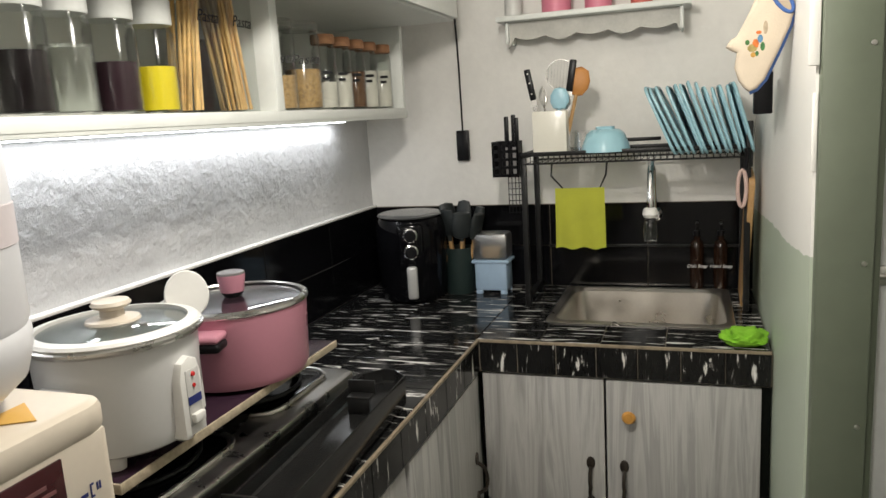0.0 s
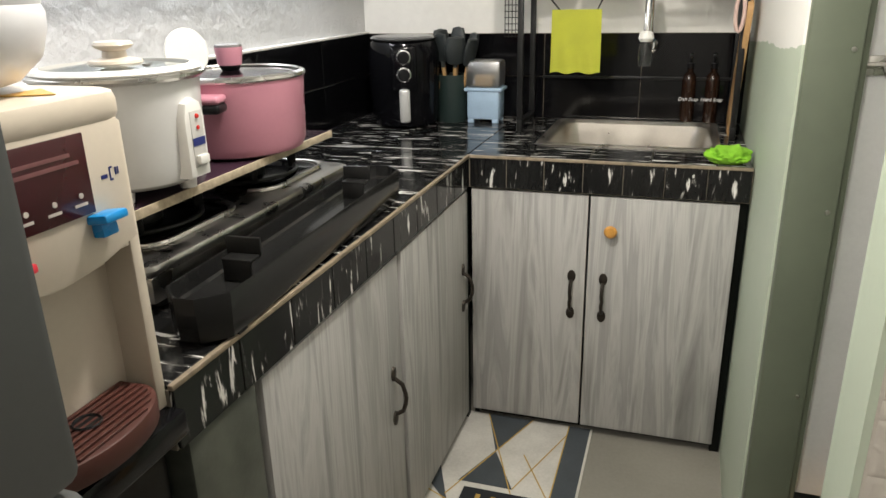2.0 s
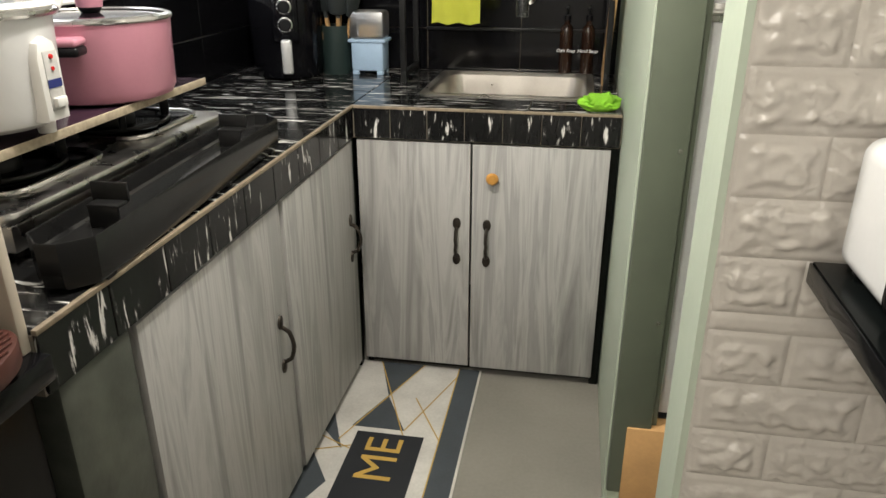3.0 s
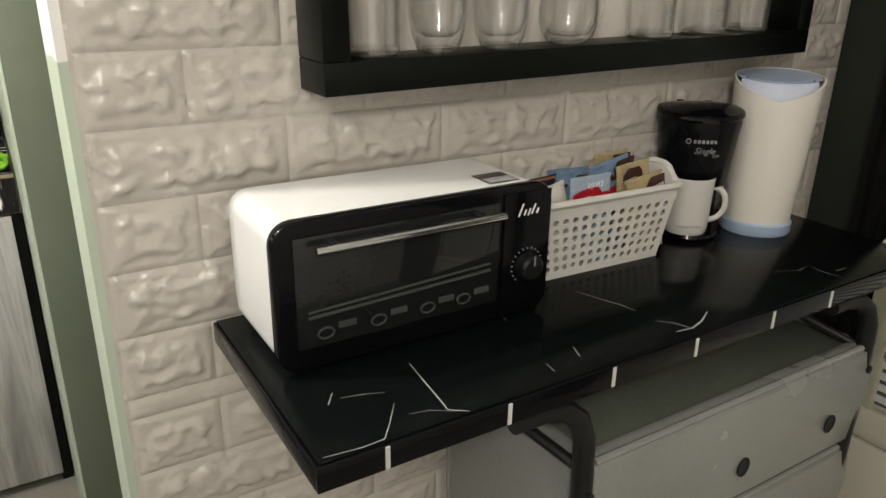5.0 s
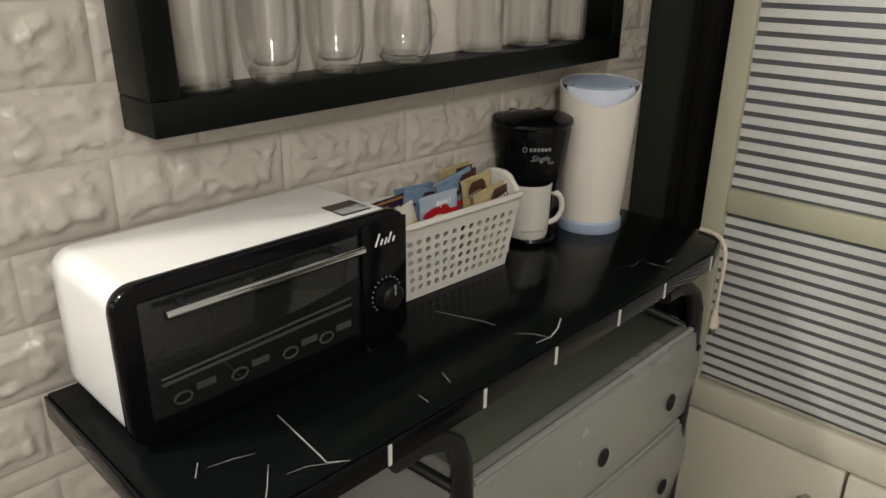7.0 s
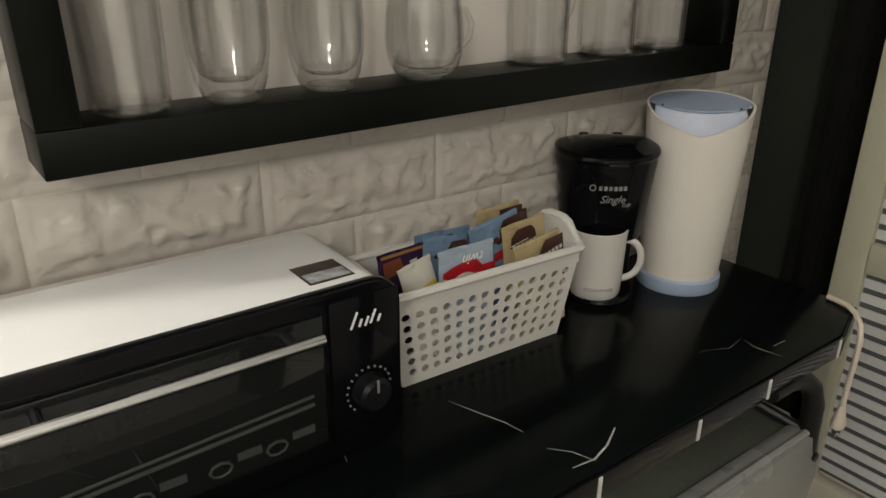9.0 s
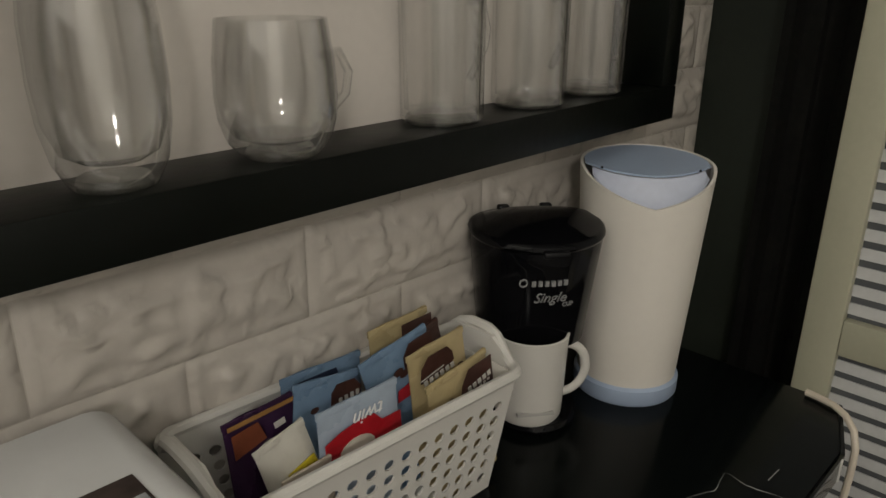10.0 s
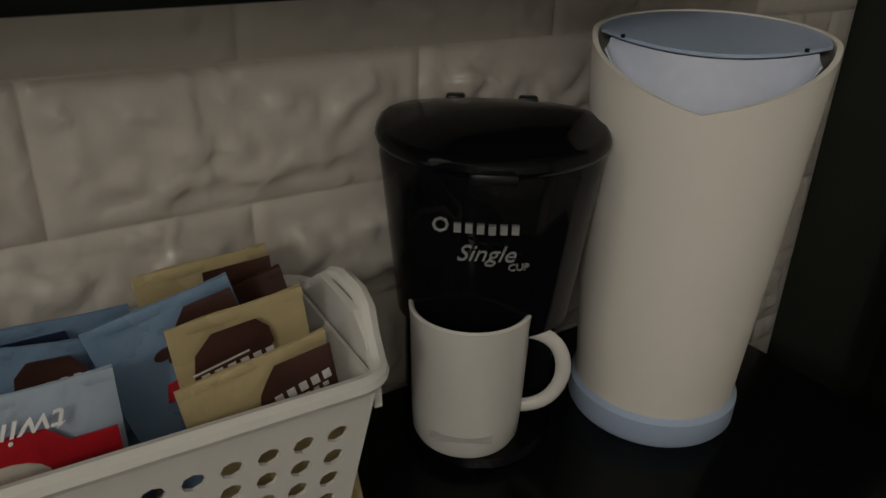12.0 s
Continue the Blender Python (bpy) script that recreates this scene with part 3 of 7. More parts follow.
# ---- stove, board, pot, cooker, grill pan ----
st = thing("gas_stove", -0.779, 1.14, CT, "two-burner stainless steel gas stove", "stove")
part("body", bm_box(-0.20, 0.205, -0.35, 0.335, 0.02, 0.066, 0.006), M_STEEL, st)
part("top_plate", xf(bm_plate(rounded(-0.21, 0.218, -0.37, 0.345, 0.03), 0, 0.022, 0.008), pose(0, 0, 0.066)), M_STEEL, st, "wiped stainless top plate")
for sx in (-0.17, 0.17):
    for sy in (-0.3, 0.3):
        part("foot", xf(bm_lathe([(0, 0), (0.014, 0), (0.012, 0.02), (0, 0.02)], 12), pose(sx, sy, 0)), M_BLACK_PLASTIC, st)
for by in (-0.17, 0.18):
    part("drip_pan", xf(bm_plate(rounded(-0.13, 0.135, -0.125, 0.125, 0.05), 0, 0.004, 0.001), pose(0.03, by, 0.0885)), M_BLACK_GLOSS, st, "black glossy burner tray")
    part("tray_rim", bm_tube([(x + 0.03, y + by, 0.093) for x, y in rounded(-0.138, 0.143, -0.133, 0.133, 0.055)], 0.005, 8, True), M_STEEL, st)
    part("burner", xf(bm_lathe([(0, 0), (0.05, 0), (0.05, 0.014), (0.042, 0.026), (0.03, 0.026), (0.028, 0.018), (0, 0.018)], 24), pose(0.03, by, 0.0925)), M_BLACK_METAL, st)
    part("support_ring", bm_tube([(0.03 + 0.118 * math.cos(t * math.pi / 12), by + 0.118 * math.sin(t * math.pi / 12), 0.098) for t in range(24)], 0.0045, 8, True), M_BLACK_METAL, st)
    for a in range(4):
        part("pan_support", xf(merge(bm_box(0.03, 0.122, -0.006, 0.006, 0.048, 0.0635, 0.002), bm_box(0.104, 0.122, -0.006, 0.006, 0.0, 0.055, 0.002)), pose(0.03, by, 0.0943, 0, 0, 45 + 90 * a)), M_BLACK_METAL, st)
bd = thing("stove_board", -0.75, 1.115, 1.056, "dark purple-brown glossy board lying over the stove", "board")
part("top", bm_box(-0.175, 0.172, -0.34, 0.31, 0.0, 0.015, 0.001), mat("dark_gloss_board", (0.028, 0.014, 0.024), 0.14, vary=0.35, scale=8, rvary=0.6), bd)
part("edge_strip", bm_box(0.172, 0.176, -0.34, 0.31, 0.0015, 0.0165, 0.001), mat("raw_board_edge", (0.42, 0.35, 0.25), 0.8, vary=0.3, scale=60, bump=0.4), bd, "raw tan chipboard edge")
part("edge_strip", bm_box(-0.175, 0.176, -0.344, -0.34, 0.0015, 0.0165, 0.001), mat("raw_board_edge", (0.42, 0.35, 0.25), 0.8, vary=0.3, scale=60, bump=0.4), bd)

pot = thing("cooking_pot", -0.672, 1.207, 1.0725, "pink enamel cooking pot with a glass lid on the board", "cooking pot")
R = 0.138
part("body", bm_lathe([(0, 0), (R - 0.03, 0), (R - 0.012, 0.006), (R - 0.005, 0.02), (R, 0.137), (R + 0.001, 0.143), (R - 0.004, 0.143), (R - 0.01, 0.02), (R - 0.03, 0.008), (0, 0.008)], 56), M_PINK, pot)
lid = part("lid", bm_lathe([(R, 0.145), (R - 0.02, 0.148), (R - 0.06, 0.151), (0.02, 0.153), (0, 0.153), (0, 0.149), (0.02, 0.149), (R - 0.06, 0.147), (R - 0.02, 0.144), (R - 0.004, 0.142)], 56), clear_glass("smoked_lid_glass", (0.42, 0.50, 0.52), 0.04), pot, "smoked glass lid")
part("rim", bm_lathe([(R + 0.002, 0.142), (R + 0.004, 0.145), (R + 0.003, 0.15), (R - 0.006, 0.153), (R - 0.008, 0.15), (R - 0.004, 0.143), (R + 0.002, 0.142)], 56), M_STEEL, lid)
part("knob_base", bm_lathe([(0, 0.151), (0.014, 0.151), (0.017, 0.155), (0.021, 0.161), (0.021, 0.164), (0, 0.164)], 28), M_BLACK_PLASTIC, lid)
part("knob", bm_lathe([(0, 0.1635), (0.0225, 0.1635), (0.0265, 0.193), (0.0265, 0.197), (0, 0.197)], 28), M_PINK, lid)
part("knob_cap", bm_lathe([(0, 0.197), (0.0265, 0.197), (0.0255, 0.201), (0.018, 0.203), (0, 0.203)], 28), mat("grey_cap", (0.13, 0.12, 0.12), 0.35), lid)
for a in (-76, 104):
    hd = part("handle", xf(merge(bm_box(R - 0.004, R + 0.045, -0.036, 0.036, 0.112, 0.126, 0.006, 3)), pose(0, 0, 0, 0, 0, a)), M_PINK, pot)
    part("grip", xf(bm_box(R, R + 0.046, -0.037, 0.037, 0.096, 0.1125, 0.006, 3), pose(0, 0, 0, 0, 0, a)), M_BLACK_PLASTIC, hd)

ck = thing("rice_cooker", -0.655, 0.883, 1.0725, "white rice cooker with a glass lid on the board", "rice cooker")
Q = 0.118
part("body", bm_lathe([(0, 0.018), (0.092, 0.018), (0.106, 0.026), (0.112, 0.045), (Q, 0.172), (Q + 0.001, 0.178), (Q - 0.004, 0.181), (0, 0.181)], 56), M_WHITE_ENAMEL, ck)
part("rim", bm_lathe([(Q - 0.006, 0.176), (Q + 0.004, 0.176), (Q + 0.010, 0.181), (Q + 0.010, 0.185), (Q + 0.002, 0.189), (Q - 0.006, 0.186)], 56), M_STEEL, ck, "bright rolled metal rim")
lid = part("lid", bm_lathe([(Q, 0.189), (Q - 0.02, 0.192), (Q - 0.06, 0.197), (0.025, 0.2), (0, 0.2), (0, 0.197), (0.025, 0.197), (Q - 0.06, 0.194), (Q - 0.02, 0.189), (Q - 0.001, 0.186)], 56), clear_glass("pale_lid_glass", (0.75, 0.82, 0.80), 0.05), ck, "pale glass lid")
part("lid_rim", bm_lathe([(Q - 0.012, 0.187), (Q + 0.004, 0.187), (Q + 0.006, 0.19), (Q + 0.002, 0.194), (Q - 0.012, 0.196), (Q - 0.012, 0.187)], 56), M_WHITE_PLASTIC, lid)
part("knob", bm_lathe([(0, 0.199), (0.040, 0.199), (0.038, 0.203), (0.018, 0.207), (0.017, 0.217), (0.026, 0.221), (0.029, 0.225), (0.026, 0.230), (0, 0.232)], 32), M_CREAM, lid, "cream plastic knob")
part("steam_vent", xf(bm_lathe([(0, 0), (0.006, 0), (0.006, 0.004), (0.003, 0.004), (0, 0.002)], 14), pose(0.06, -0.005, 0.195)), M_STEEL, lid)
pn = part("switch_housing", xf(bm_plate([(-0.024, 0.03), (0.024, 0.03), (0.0235, 0.12), (0.017, 0.142), (0, 0.150), (-0.017, 0.142), (-0.0235, 0.12)], 0, 0.03, 0.004), Matrix(((0, 0, 1, 0.098), (1, 0, 0, 0), (0, 1, 0, 0), (0, 0, 0, 1)))), M_WHITE_PLASTIC, ck, "white switch housing")
part("switch_plate", bm_box(0.1275, 0.1292, -0.013, 0.016, 0.045, 0.130, 0.001), mat("grey_switch_plate", (0.5, 0.49, 0.47), 0.4), pn)
part("blue_stripe", bm_box(0.129, 0.130, -0.013, 0.016, 0.078, 0.090), M_NAVY, pn)
part("red_light", xf(bm_lathe([(0, 0), (0.004, 0), (0.003, 0.003), (0, 0.003)], 12), pose(0.129, 0.002, 0.122, 0, 90, 0)), mat("red_lens", (0.6, 0.02, 0.02), 0.2), pn)
part("red_light", xf(bm_lathe([(0, 0), (0.003, 0), (0.003, 0.002), (0, 0.002)], 12), pose(0.129, 0.002, 0.105, 0, 90, 0)), mat("red_lens", (0.6, 0.02, 0.02), 0.2), pn)
part("switch", bm_box(0.128, 0.137, -0.010, 0.013, 0.050, 0.064, 0.002), M_WHITE_PLASTIC, pn)
for a in (-90, 90):
    part("side_handle", xf(bm_box(Q - 0.006, Q + 0.03, -0.03, 0.03, 0.12, 0.135, 0.005), pose(0, 0, 0, 0, 0, a)), M_WHITE_PLASTIC, ck)
for a in range(4):
    part("foot", xf(bm_lathe([(0, 0), (0.013, 0), (0.015, 0.02), (0, 0.02)], 12), pose(0.08 * math.cos(a * 1.5708 + 0.5), 0.08 * math.sin(a * 1.5708 + 0.5), 0)), M_WHITE_PLASTIC, ck)
pd = thing("rice_paddle", -0.64, 1.035, 1.0725, "white plastic rice paddle standing beside the cooker", "rice paddle")
part("blade", xf(bm_lathe([(0, 0), (0.034, 0), (0.036, 0.003), (0.034, 0.006), (0, 0.006)], 28, 1, 1.15), pose(0.0, 0, 0.20, 78, 0, 42)), M_WHITE_PLASTIC, pd)
part("handle", bm_tube([(0, 0, 0), (0, 0, 0.17)], 0.009, 8), M_WHITE_PLASTIC, pd)

gp = thing("griddle_pan", -0.481, 1.122, CT, "long black rectangular griddle pan on the counter edge", "pan", rz=2.6)


def rim_loop(x0, x1, y0, y1, c):
    return [(x0 + c, y0), (x1 - c, y0), (x1, y0 + c), (x1, y1 - c), (x1 - c, y1), (x0 + c, y1), (x0, y1 - c), (x0, y0 + c)]


def bm_pan(levels):
    bm = bmesh.new()
    rings = [[bm.verts.new((x, y, z)) for x, y in rim_loop(-w, w, -h, h, c)] for w, h, c, z in levels]
    for a, b in zip(rings, rings[1:]):
        for k in range(8):
            bm.faces.new((a[k], a[(k + 1) % 8], b[(k + 1) % 8], b[k]))
    bm.faces.new(rings[0])
    bm.faces.new(rings[-1])
    bmesh.ops.recalc_face_normals(bm, faces=bm.faces)
    return bm


part("tray", bm_pan([(0.048, 0.400, 0.030, 0.006), (0.050, 0.403, 0.034, 0.010), (0.0525, 0.406, 0.036, 0.073), (0.0515, 0.405, 0.036, 0.0755), (0.0490, 0.402, 0.034, 0.0745), (0.0465, 0.399, 0.032, 0.050), (0.0425, 0.395, 0.028, 0.046)]), mat("dark_nonstick", (0.014, 0.014, 0.014), 0.14, spec=0.3, vary=0.2, scale=12, bump=0.08), gp)
for hy in (-0.240, 0.240):
    part("handle", merge(bm_box(-0.030, 0.030, hy, hy + 0.005, 0.080, 0.110, 0.001), bm_box(-0.024, 0.028, hy - 0.028, hy + 0.003, 0.077, 0.083, 0.002), bm_box(-0.022, 0.026, hy - 0.028, hy - 0.022, 0.0465, 0.079, 0.001)), M_BLACK_METAL, gp, "black folded handle")
for sx in (-0.035, 0.035):
    for sy in (-0.34, 0.34):
        part("foot", bm_box(sx - 0.012, sx + 0.012, sy - 0.012, sy + 0.012, 0, 0.008), M_BLACK_PLASTIC, gp)

# ---- sink corner ----
sk = thing("sink", 0.013, 2.43, CT, "satin stainless steel drop-in sink", "sink")
bw, bh = 0.268, 0.205


def ring(x, y, r, z):
    return [(px, py, z) for px, py in rounded(-x, x, -y, y, r)]


bm = bmesh.new()
rings = [[bm.verts.new(p) for p in ring(*a)] for a in ((0.275, 0.238, 0.03, 0.001), (0.275, 0.238, 0.03, 0.004), (0.267, 0.230, 0.03, 0.006), (0.252, 0.214, 0.045, 0.005), (0.243, 0.204, 0.05, -0.006), (0.228, 0.188, 0.06, -0.15), (0.20, 0.16, 0.07, -0.165))]
for a, b in zip(rings, rings[1:]):
    for k in range(len(a)):
        bm.faces.new((a[k], a[(k + 1) % len(a)], b[(k + 1) % len(a)], b[k]))
bm.faces.new(rings[-1])
bmesh.ops.recalc_face_normals(bm, faces=bm.faces)
part("basin", bm, M_SINK, sk)
part("drain", xf(bm_lathe([(0, 0), (0.04, 0), (0.042, 0.003), (0.034, 0.004), (0.03, 0.001), (0, 0.001)], 24), pose(0, 0, -0.164)), M_CHROME, sk)

fc = thing("faucet", 0.045, 2.62, CT + 0.006, "chrome wall-mounted gooseneck faucet with a white sprayer", "faucet")
part("wall_flange", xf(bm_lathe([(0, 0), (0.026, 0), (0.026, 0.006), (0.016, 0.014), (0, 0.014)], 20), pose(0, 0.06, 0.26, 90, 0, 0)), M_CHROME, fc)
arch = [(0, 0.078, 0.26), (0, 0.02, 0.26), (0, 0.004, 0.27), (0, 0, 0.30)] + [(0, -0.125 + 0.125 * math.cos(math.pi * k / 14), 0.34 + 0.125 * math.sin(math.pi * k / 14)) for k in range(15)] + [(0, -0.25, 0.32)]
part("spout", bm_tube(arch, 0.0105, 12), M_CHROME, fc)
part("collar", xf(bm_lathe([(0.011, 0.0), (0.02, -0.005), (0.024, -0.022), (0.018, -0.032), (0.011, -0.032)], 20), pose(0, -0.25, 0.325)), M_WHITE_PLASTIC, fc, "white plastic collar")
part("sprayer", xf(bm_lathe([(0.012, 0), (0.019, -0.012), (0.022, -0.05), (0.019, -0.075), (0, -0.075)], 20), pose(0, -0.25, 0.295)), clear_glass("cloudy_clear_plastic", (0.85, 0.88, 0.88), 0.15), fc, "clear plastic sprayer")

# ---- dish rack over the sink ----
rk = thing("dish_rack", -0.02, 2.51, CT, "black metal over-sink dish rack", "dish rack")
ZR = 0.505
for sx in (-0.335, 0.345):
    for sy in (-0.11, 0.10):
        part("upright", bm_box(sx - 0.009, sx + 0.009, sy - 0.009, sy + 0.009, 0.0, ZR + 0.005, 0.002), M_BLACK_METAL, rk)
    part("side_bar", bm_box(sx - 0.009, sx + 0.009, -0.12, 0.11, 0.02, 0.038, 0.002), M_BLACK_METAL, rk)
    part("side_bar", bm_box(sx - 0.009, sx + 0.009, -0.12, 0.11, ZR - 0.012, ZR + 0.006, 0.002), M_BLACK_METAL, rk)
for sy in (-0.118, 0.105):
    part("rail", bm_box(-0.345, 0.355, sy - 0.006, sy + 0.006, ZR - 0.006, ZR + 0.008, 0.002), M_BLACK_METAL, rk)
    part("rail", bm_tube([(-0.34, sy, ZR - 0.03), (0.35, sy, ZR - 0.03)], 0.003, 6), M_BLACK_METAL, rk)
for k in range(36):
    x = -0.33 + 0.0193 * k
    part("wire", bm_tube([(x, -0.118, ZR + 0.002), (x, -0.116, ZR - 0.03), (x, 0.104, ZR - 0.03), (x, 0.105, ZR + 0.002)], 0.0015, 5), M_BLACK_METAL, rk)
part("end_post", bm_box(0.338, 0.358, -0.126, -0.106, ZR - 0.06, ZR + 0.075, 0.003), M_BLACK_METAL, rk)
part("back_bar", bm_box(-0.13, 0.09, 0.09, 0.11, ZR + 0.02, ZR + 0.032, 0.003), M_BLACK_METAL, rk)
# hanging wire panel and cup
for k in range(5):
    part("mesh_wire", bm_tube([(-0.400 + 0.012 * k, -0.06, ZR - 0.20), (-0.400 + 0.012 * k, -0.06, ZR - 0.02)], 0.0014, 5), M_BLACK_METAL, rk)
for k in range(9):
    part("mesh_wire", bm_tube([(-0.402, -0.06, ZR - 0.195 + 0.02 * k), (-0.35, -0.06, ZR - 0.195 + 0.02 * k)], 0.0014, 5), M_BLACK_METAL, rk)
bar = [(-0.24, -0.122, ZR - 0.03), (-0.243, -0.122, ZR - 0.07), (-0.205, -0.122, ZR - 0.113), (-0.09, -0.122, ZR - 0.113), (-0.07, -0.122, ZR - 0.07), (-0.066, -0.122, ZR - 0.03)]
part("towel_hanger", bm_tube(bar, 0.003, 6), M_BLACK_METAL, rk)

cup = thing("cutlery_caddy", -0.41, 2.41, 1.335, "black perforated cutlery caddy hung on the rack", "caddy")
W2, D2, H2 = 0.043, 0.035, 0.115
bmc = merge(bm_box(-W2, W2, D2 - 0.003, D2, 0, H2), bm_box(-W2, -W2 + 0.003, -D2, D2, 0, H2), bm_box(W2 - 0.003, W2, -D2, D2, 0, H2), bm_box(-W2, W2, -D2, D2, 0, 0.004))
for k in range(4):
    bmc = merge(bmc, bm_box(-W2 + 0.027 * k - 0.001, -W2 + 0.027 * k + 0.006, -D2, -D2 + 0.003, 0, H2))
for k in range(5):
    bmc = merge(bmc, bm_box(-W2, W2, -D2, -D2 + 0.003, 0.026 * k, 0.026 * k + 0.010))
part("basket", bmc, M_BLACK_PLASTIC, cup)
for k, (dx, dy, h) in enumerate(((-0.01, 0.0, 0.19), (0.012, 0.008, 0.195), (0.024, -0.004, 0.185))):
    kn = thing("knife", -0.41 + dx + 0.01, 2.41 + dy, 1.340, "black-handled knife standing in the caddy", "knife", "cutlery in the caddy")
    part("handle", bm_box(-0.007, 0.007, -0.006, 0.006, 0.09, h, 0.003), M_BLACK_PLASTIC, kn)
    part("blade", bm_box(-0.006, 0.006, -0.001, 0.001, 0.0, 0.092), M_STEEL, kn)

M_WHITE_CERAMIC = mat("white_ceramic", (0.72, 0.70, 0.62), 0.22, vary=0.04)
uh = thing("utensil_jar", -0.265, 2.43, 1.405, "white square utensil jar on the rack", "jar")
part("jar", merge(bm_box(-0.054, 0.054, -0.042, -0.038, 0, 0.135, 0.002), bm_box(-0.054, 0.054, 0.038, 0.042, 0, 0.135, 0.002), bm_box(-0.054, -0.05, -0.04, 0.04, 0, 0.135, 0.002), bm_box(0.05, 0.054, -0.04, 0.04, 0, 0.135, 0.002), bm_box(-0.05, 0.05, -0.04, 0.04, 0, 0.005)), M_WHITE_CERAMIC, uh)


def utensil(name, label, x, y, z, parts, tilt, turn=0):
    u = thing(name, x, y, z, label, "utensil", "utensils in the white jar")
    u.matrix_basis = pose(x, y, z, 0, tilt, turn)
    for pn_, b, m_ in parts:
        part(pn_, b, m_, u)
    return u


utensil("knife", "black riveted kitchen knife handle in the white jar", -0.29, 2.43, 1.42,
        [("handle", merge(bm_box(-0.010, 0.010, -0.008, 0.008, 0.16, 0.26, 0.004)), M_BLACK_PLASTIC), ("blade", bm_box(-0.009, 0.009, -0.001, 0.001, 0.0, 0.162), M_STEEL)] +
        [("rivet", xf(bm_lathe([(0, 0), (0.003, 0), (0, 0.0015)], 8), pose(0, -0.008, zz, 90, 0, 0)), M_STEEL) for zz in (0.18, 0.215, 0.245)], -11)
utensil("knife", "black riveted kitchen knife handle in the white jar", -0.235, 2.45, 1.42,
        [("handle", bm_box(-0.011, 0.011, -0.008, 0.008, 0.18, 0.28, 0.004), M_BLACK_PLASTIC), ("blade", bm_box(-0.009, 0.009, -0.001, 0.001, 0.0, 0.182), M_STEEL)], 9)
utensil("whisk", "small steel whisk in the white jar", -0.275, 2.42, 1.42,
        [("handle", bm_tube([(0, 0, 0), (0, 0, 0.13)], 0.004), M_STEEL)] + [("wire", bm_tube([(0.013 * math.sin(math.pi * t / 8) * math.cos(a), 0.013 * math.sin(math.pi * t / 8) * math.sin(a), 0.13 + 0.07 * t / 8) for t in range(9)], 0.0012, 5), M_STEEL) for a in (0, 1.05, 2.1, 3.14, 4.2, 5.2)], -4)
utensil("strainer", "round steel mesh strainer in the white jar", -0.26, 2.46, 1.42,
        [("hoop", bm_tube([(0.047 * math.cos(t * math.pi / 12), 0, 0.235 + 0.047 * math.sin(t * math.pi / 12)) for t in range(24)], 0.0022, 6, True), M_STEEL), ("handle", bm_tube([(0, 0, 0), (0, 0, 0.19)], 0.004), M_STEEL)] +
        [("wire", bm_tube([(-0.04 + 0.01 * k, 0, 0.235 - math.sqrt(max(0, 0.047 ** 2 - (-0.04 + 0.01 * k) ** 2))), (-0.04 + 0.01 * k, 0, 0.235 + math.sqrt(max(0, 0.047 ** 2 - (-0.04 + 0.01 * k) ** 2)))], 0.0007, 4), M_STEEL) for k in range(9)], 6)
utensil("wooden_spoon", "orange-brown wooden spoon in the white jar", -0.225, 2.455, 1.42,
        [("bowl", xf(bm_lathe([(0, -0.045), (0.02, -0.038), (0.034, -0.015), (0.036, 0.01), (0.025, 0.04), (0, 0.05)], 20, 1, 0.3), pose(0, 0, 0.21)), mat("orange_wood", (0.50, 0.22, 0.06), 0.5, vary=0.15, scale=14)), ("handle", bm_tube([(0, 0, 0), (0, 0, 0.18)], 0.006), M_WOOD)], 13)
utensil("ladle", "pale blue plastic spoon in the white jar", -0.245, 2.42, 1.42,
        [("bowl", xf(bm_lathe([(0, -0.035), (0.02, -0.028), (0.03, -0.008), (0.03, 0.012), (0.018, 0.033), (0, 0.038)], 20, 1, 0.35), pose(0, 0, 0.155)), mat("pale_blue_melamine", (0.34, 0.56, 0.66), 0.35)), ("handle", bm_tube([(0, 0, 0), (0, 0, 0.13)], 0.006), mat("pale_blue_melamine", (0.34, 0.56, 0.66), 0.35))], 4)

M_BLUE_DISH = mat("pale_blue_dish", (0.34, 0.57, 0.65), 0.28, vary=0.05)
for x, r, h in ((-0.205, 0.032, 0.07), (-0.165, 0.03, 0.068)):
    gl = thing("drinking_glass", x, 2.43, 1.403, "small clear glass upside down on the rack", "glass", "glasses on the rack")
    part("glass", bm_lathe([(r, 0), (r * 0.86, h), (0, h), (0, h - 0.006), (r * 0.86 - 0.003, h - 0.006), (r - 0.003, 0), (r, 0)], 28), M_GLASS, gl)
bowl = thing("bowl", -0.095, 2.44, 1.403, "pale blue bowl upside down on the rack", "bowl")
part("bowl", bm_lathe([(0.078, 0), (0.075, 0.02), (0.06, 0.055), (0.045, 0.068), (0.03, 0.07), (0.03, 0.078), (0.026, 0.078), (0.026, 0.066), (0, 0.066), (0, 0.062), (0.04, 0.06), (0.057, 0.05), (0.071, 0.02), (0.074, 0), (0.078, 0)], 40), M_BLUE_DISH, bowl)
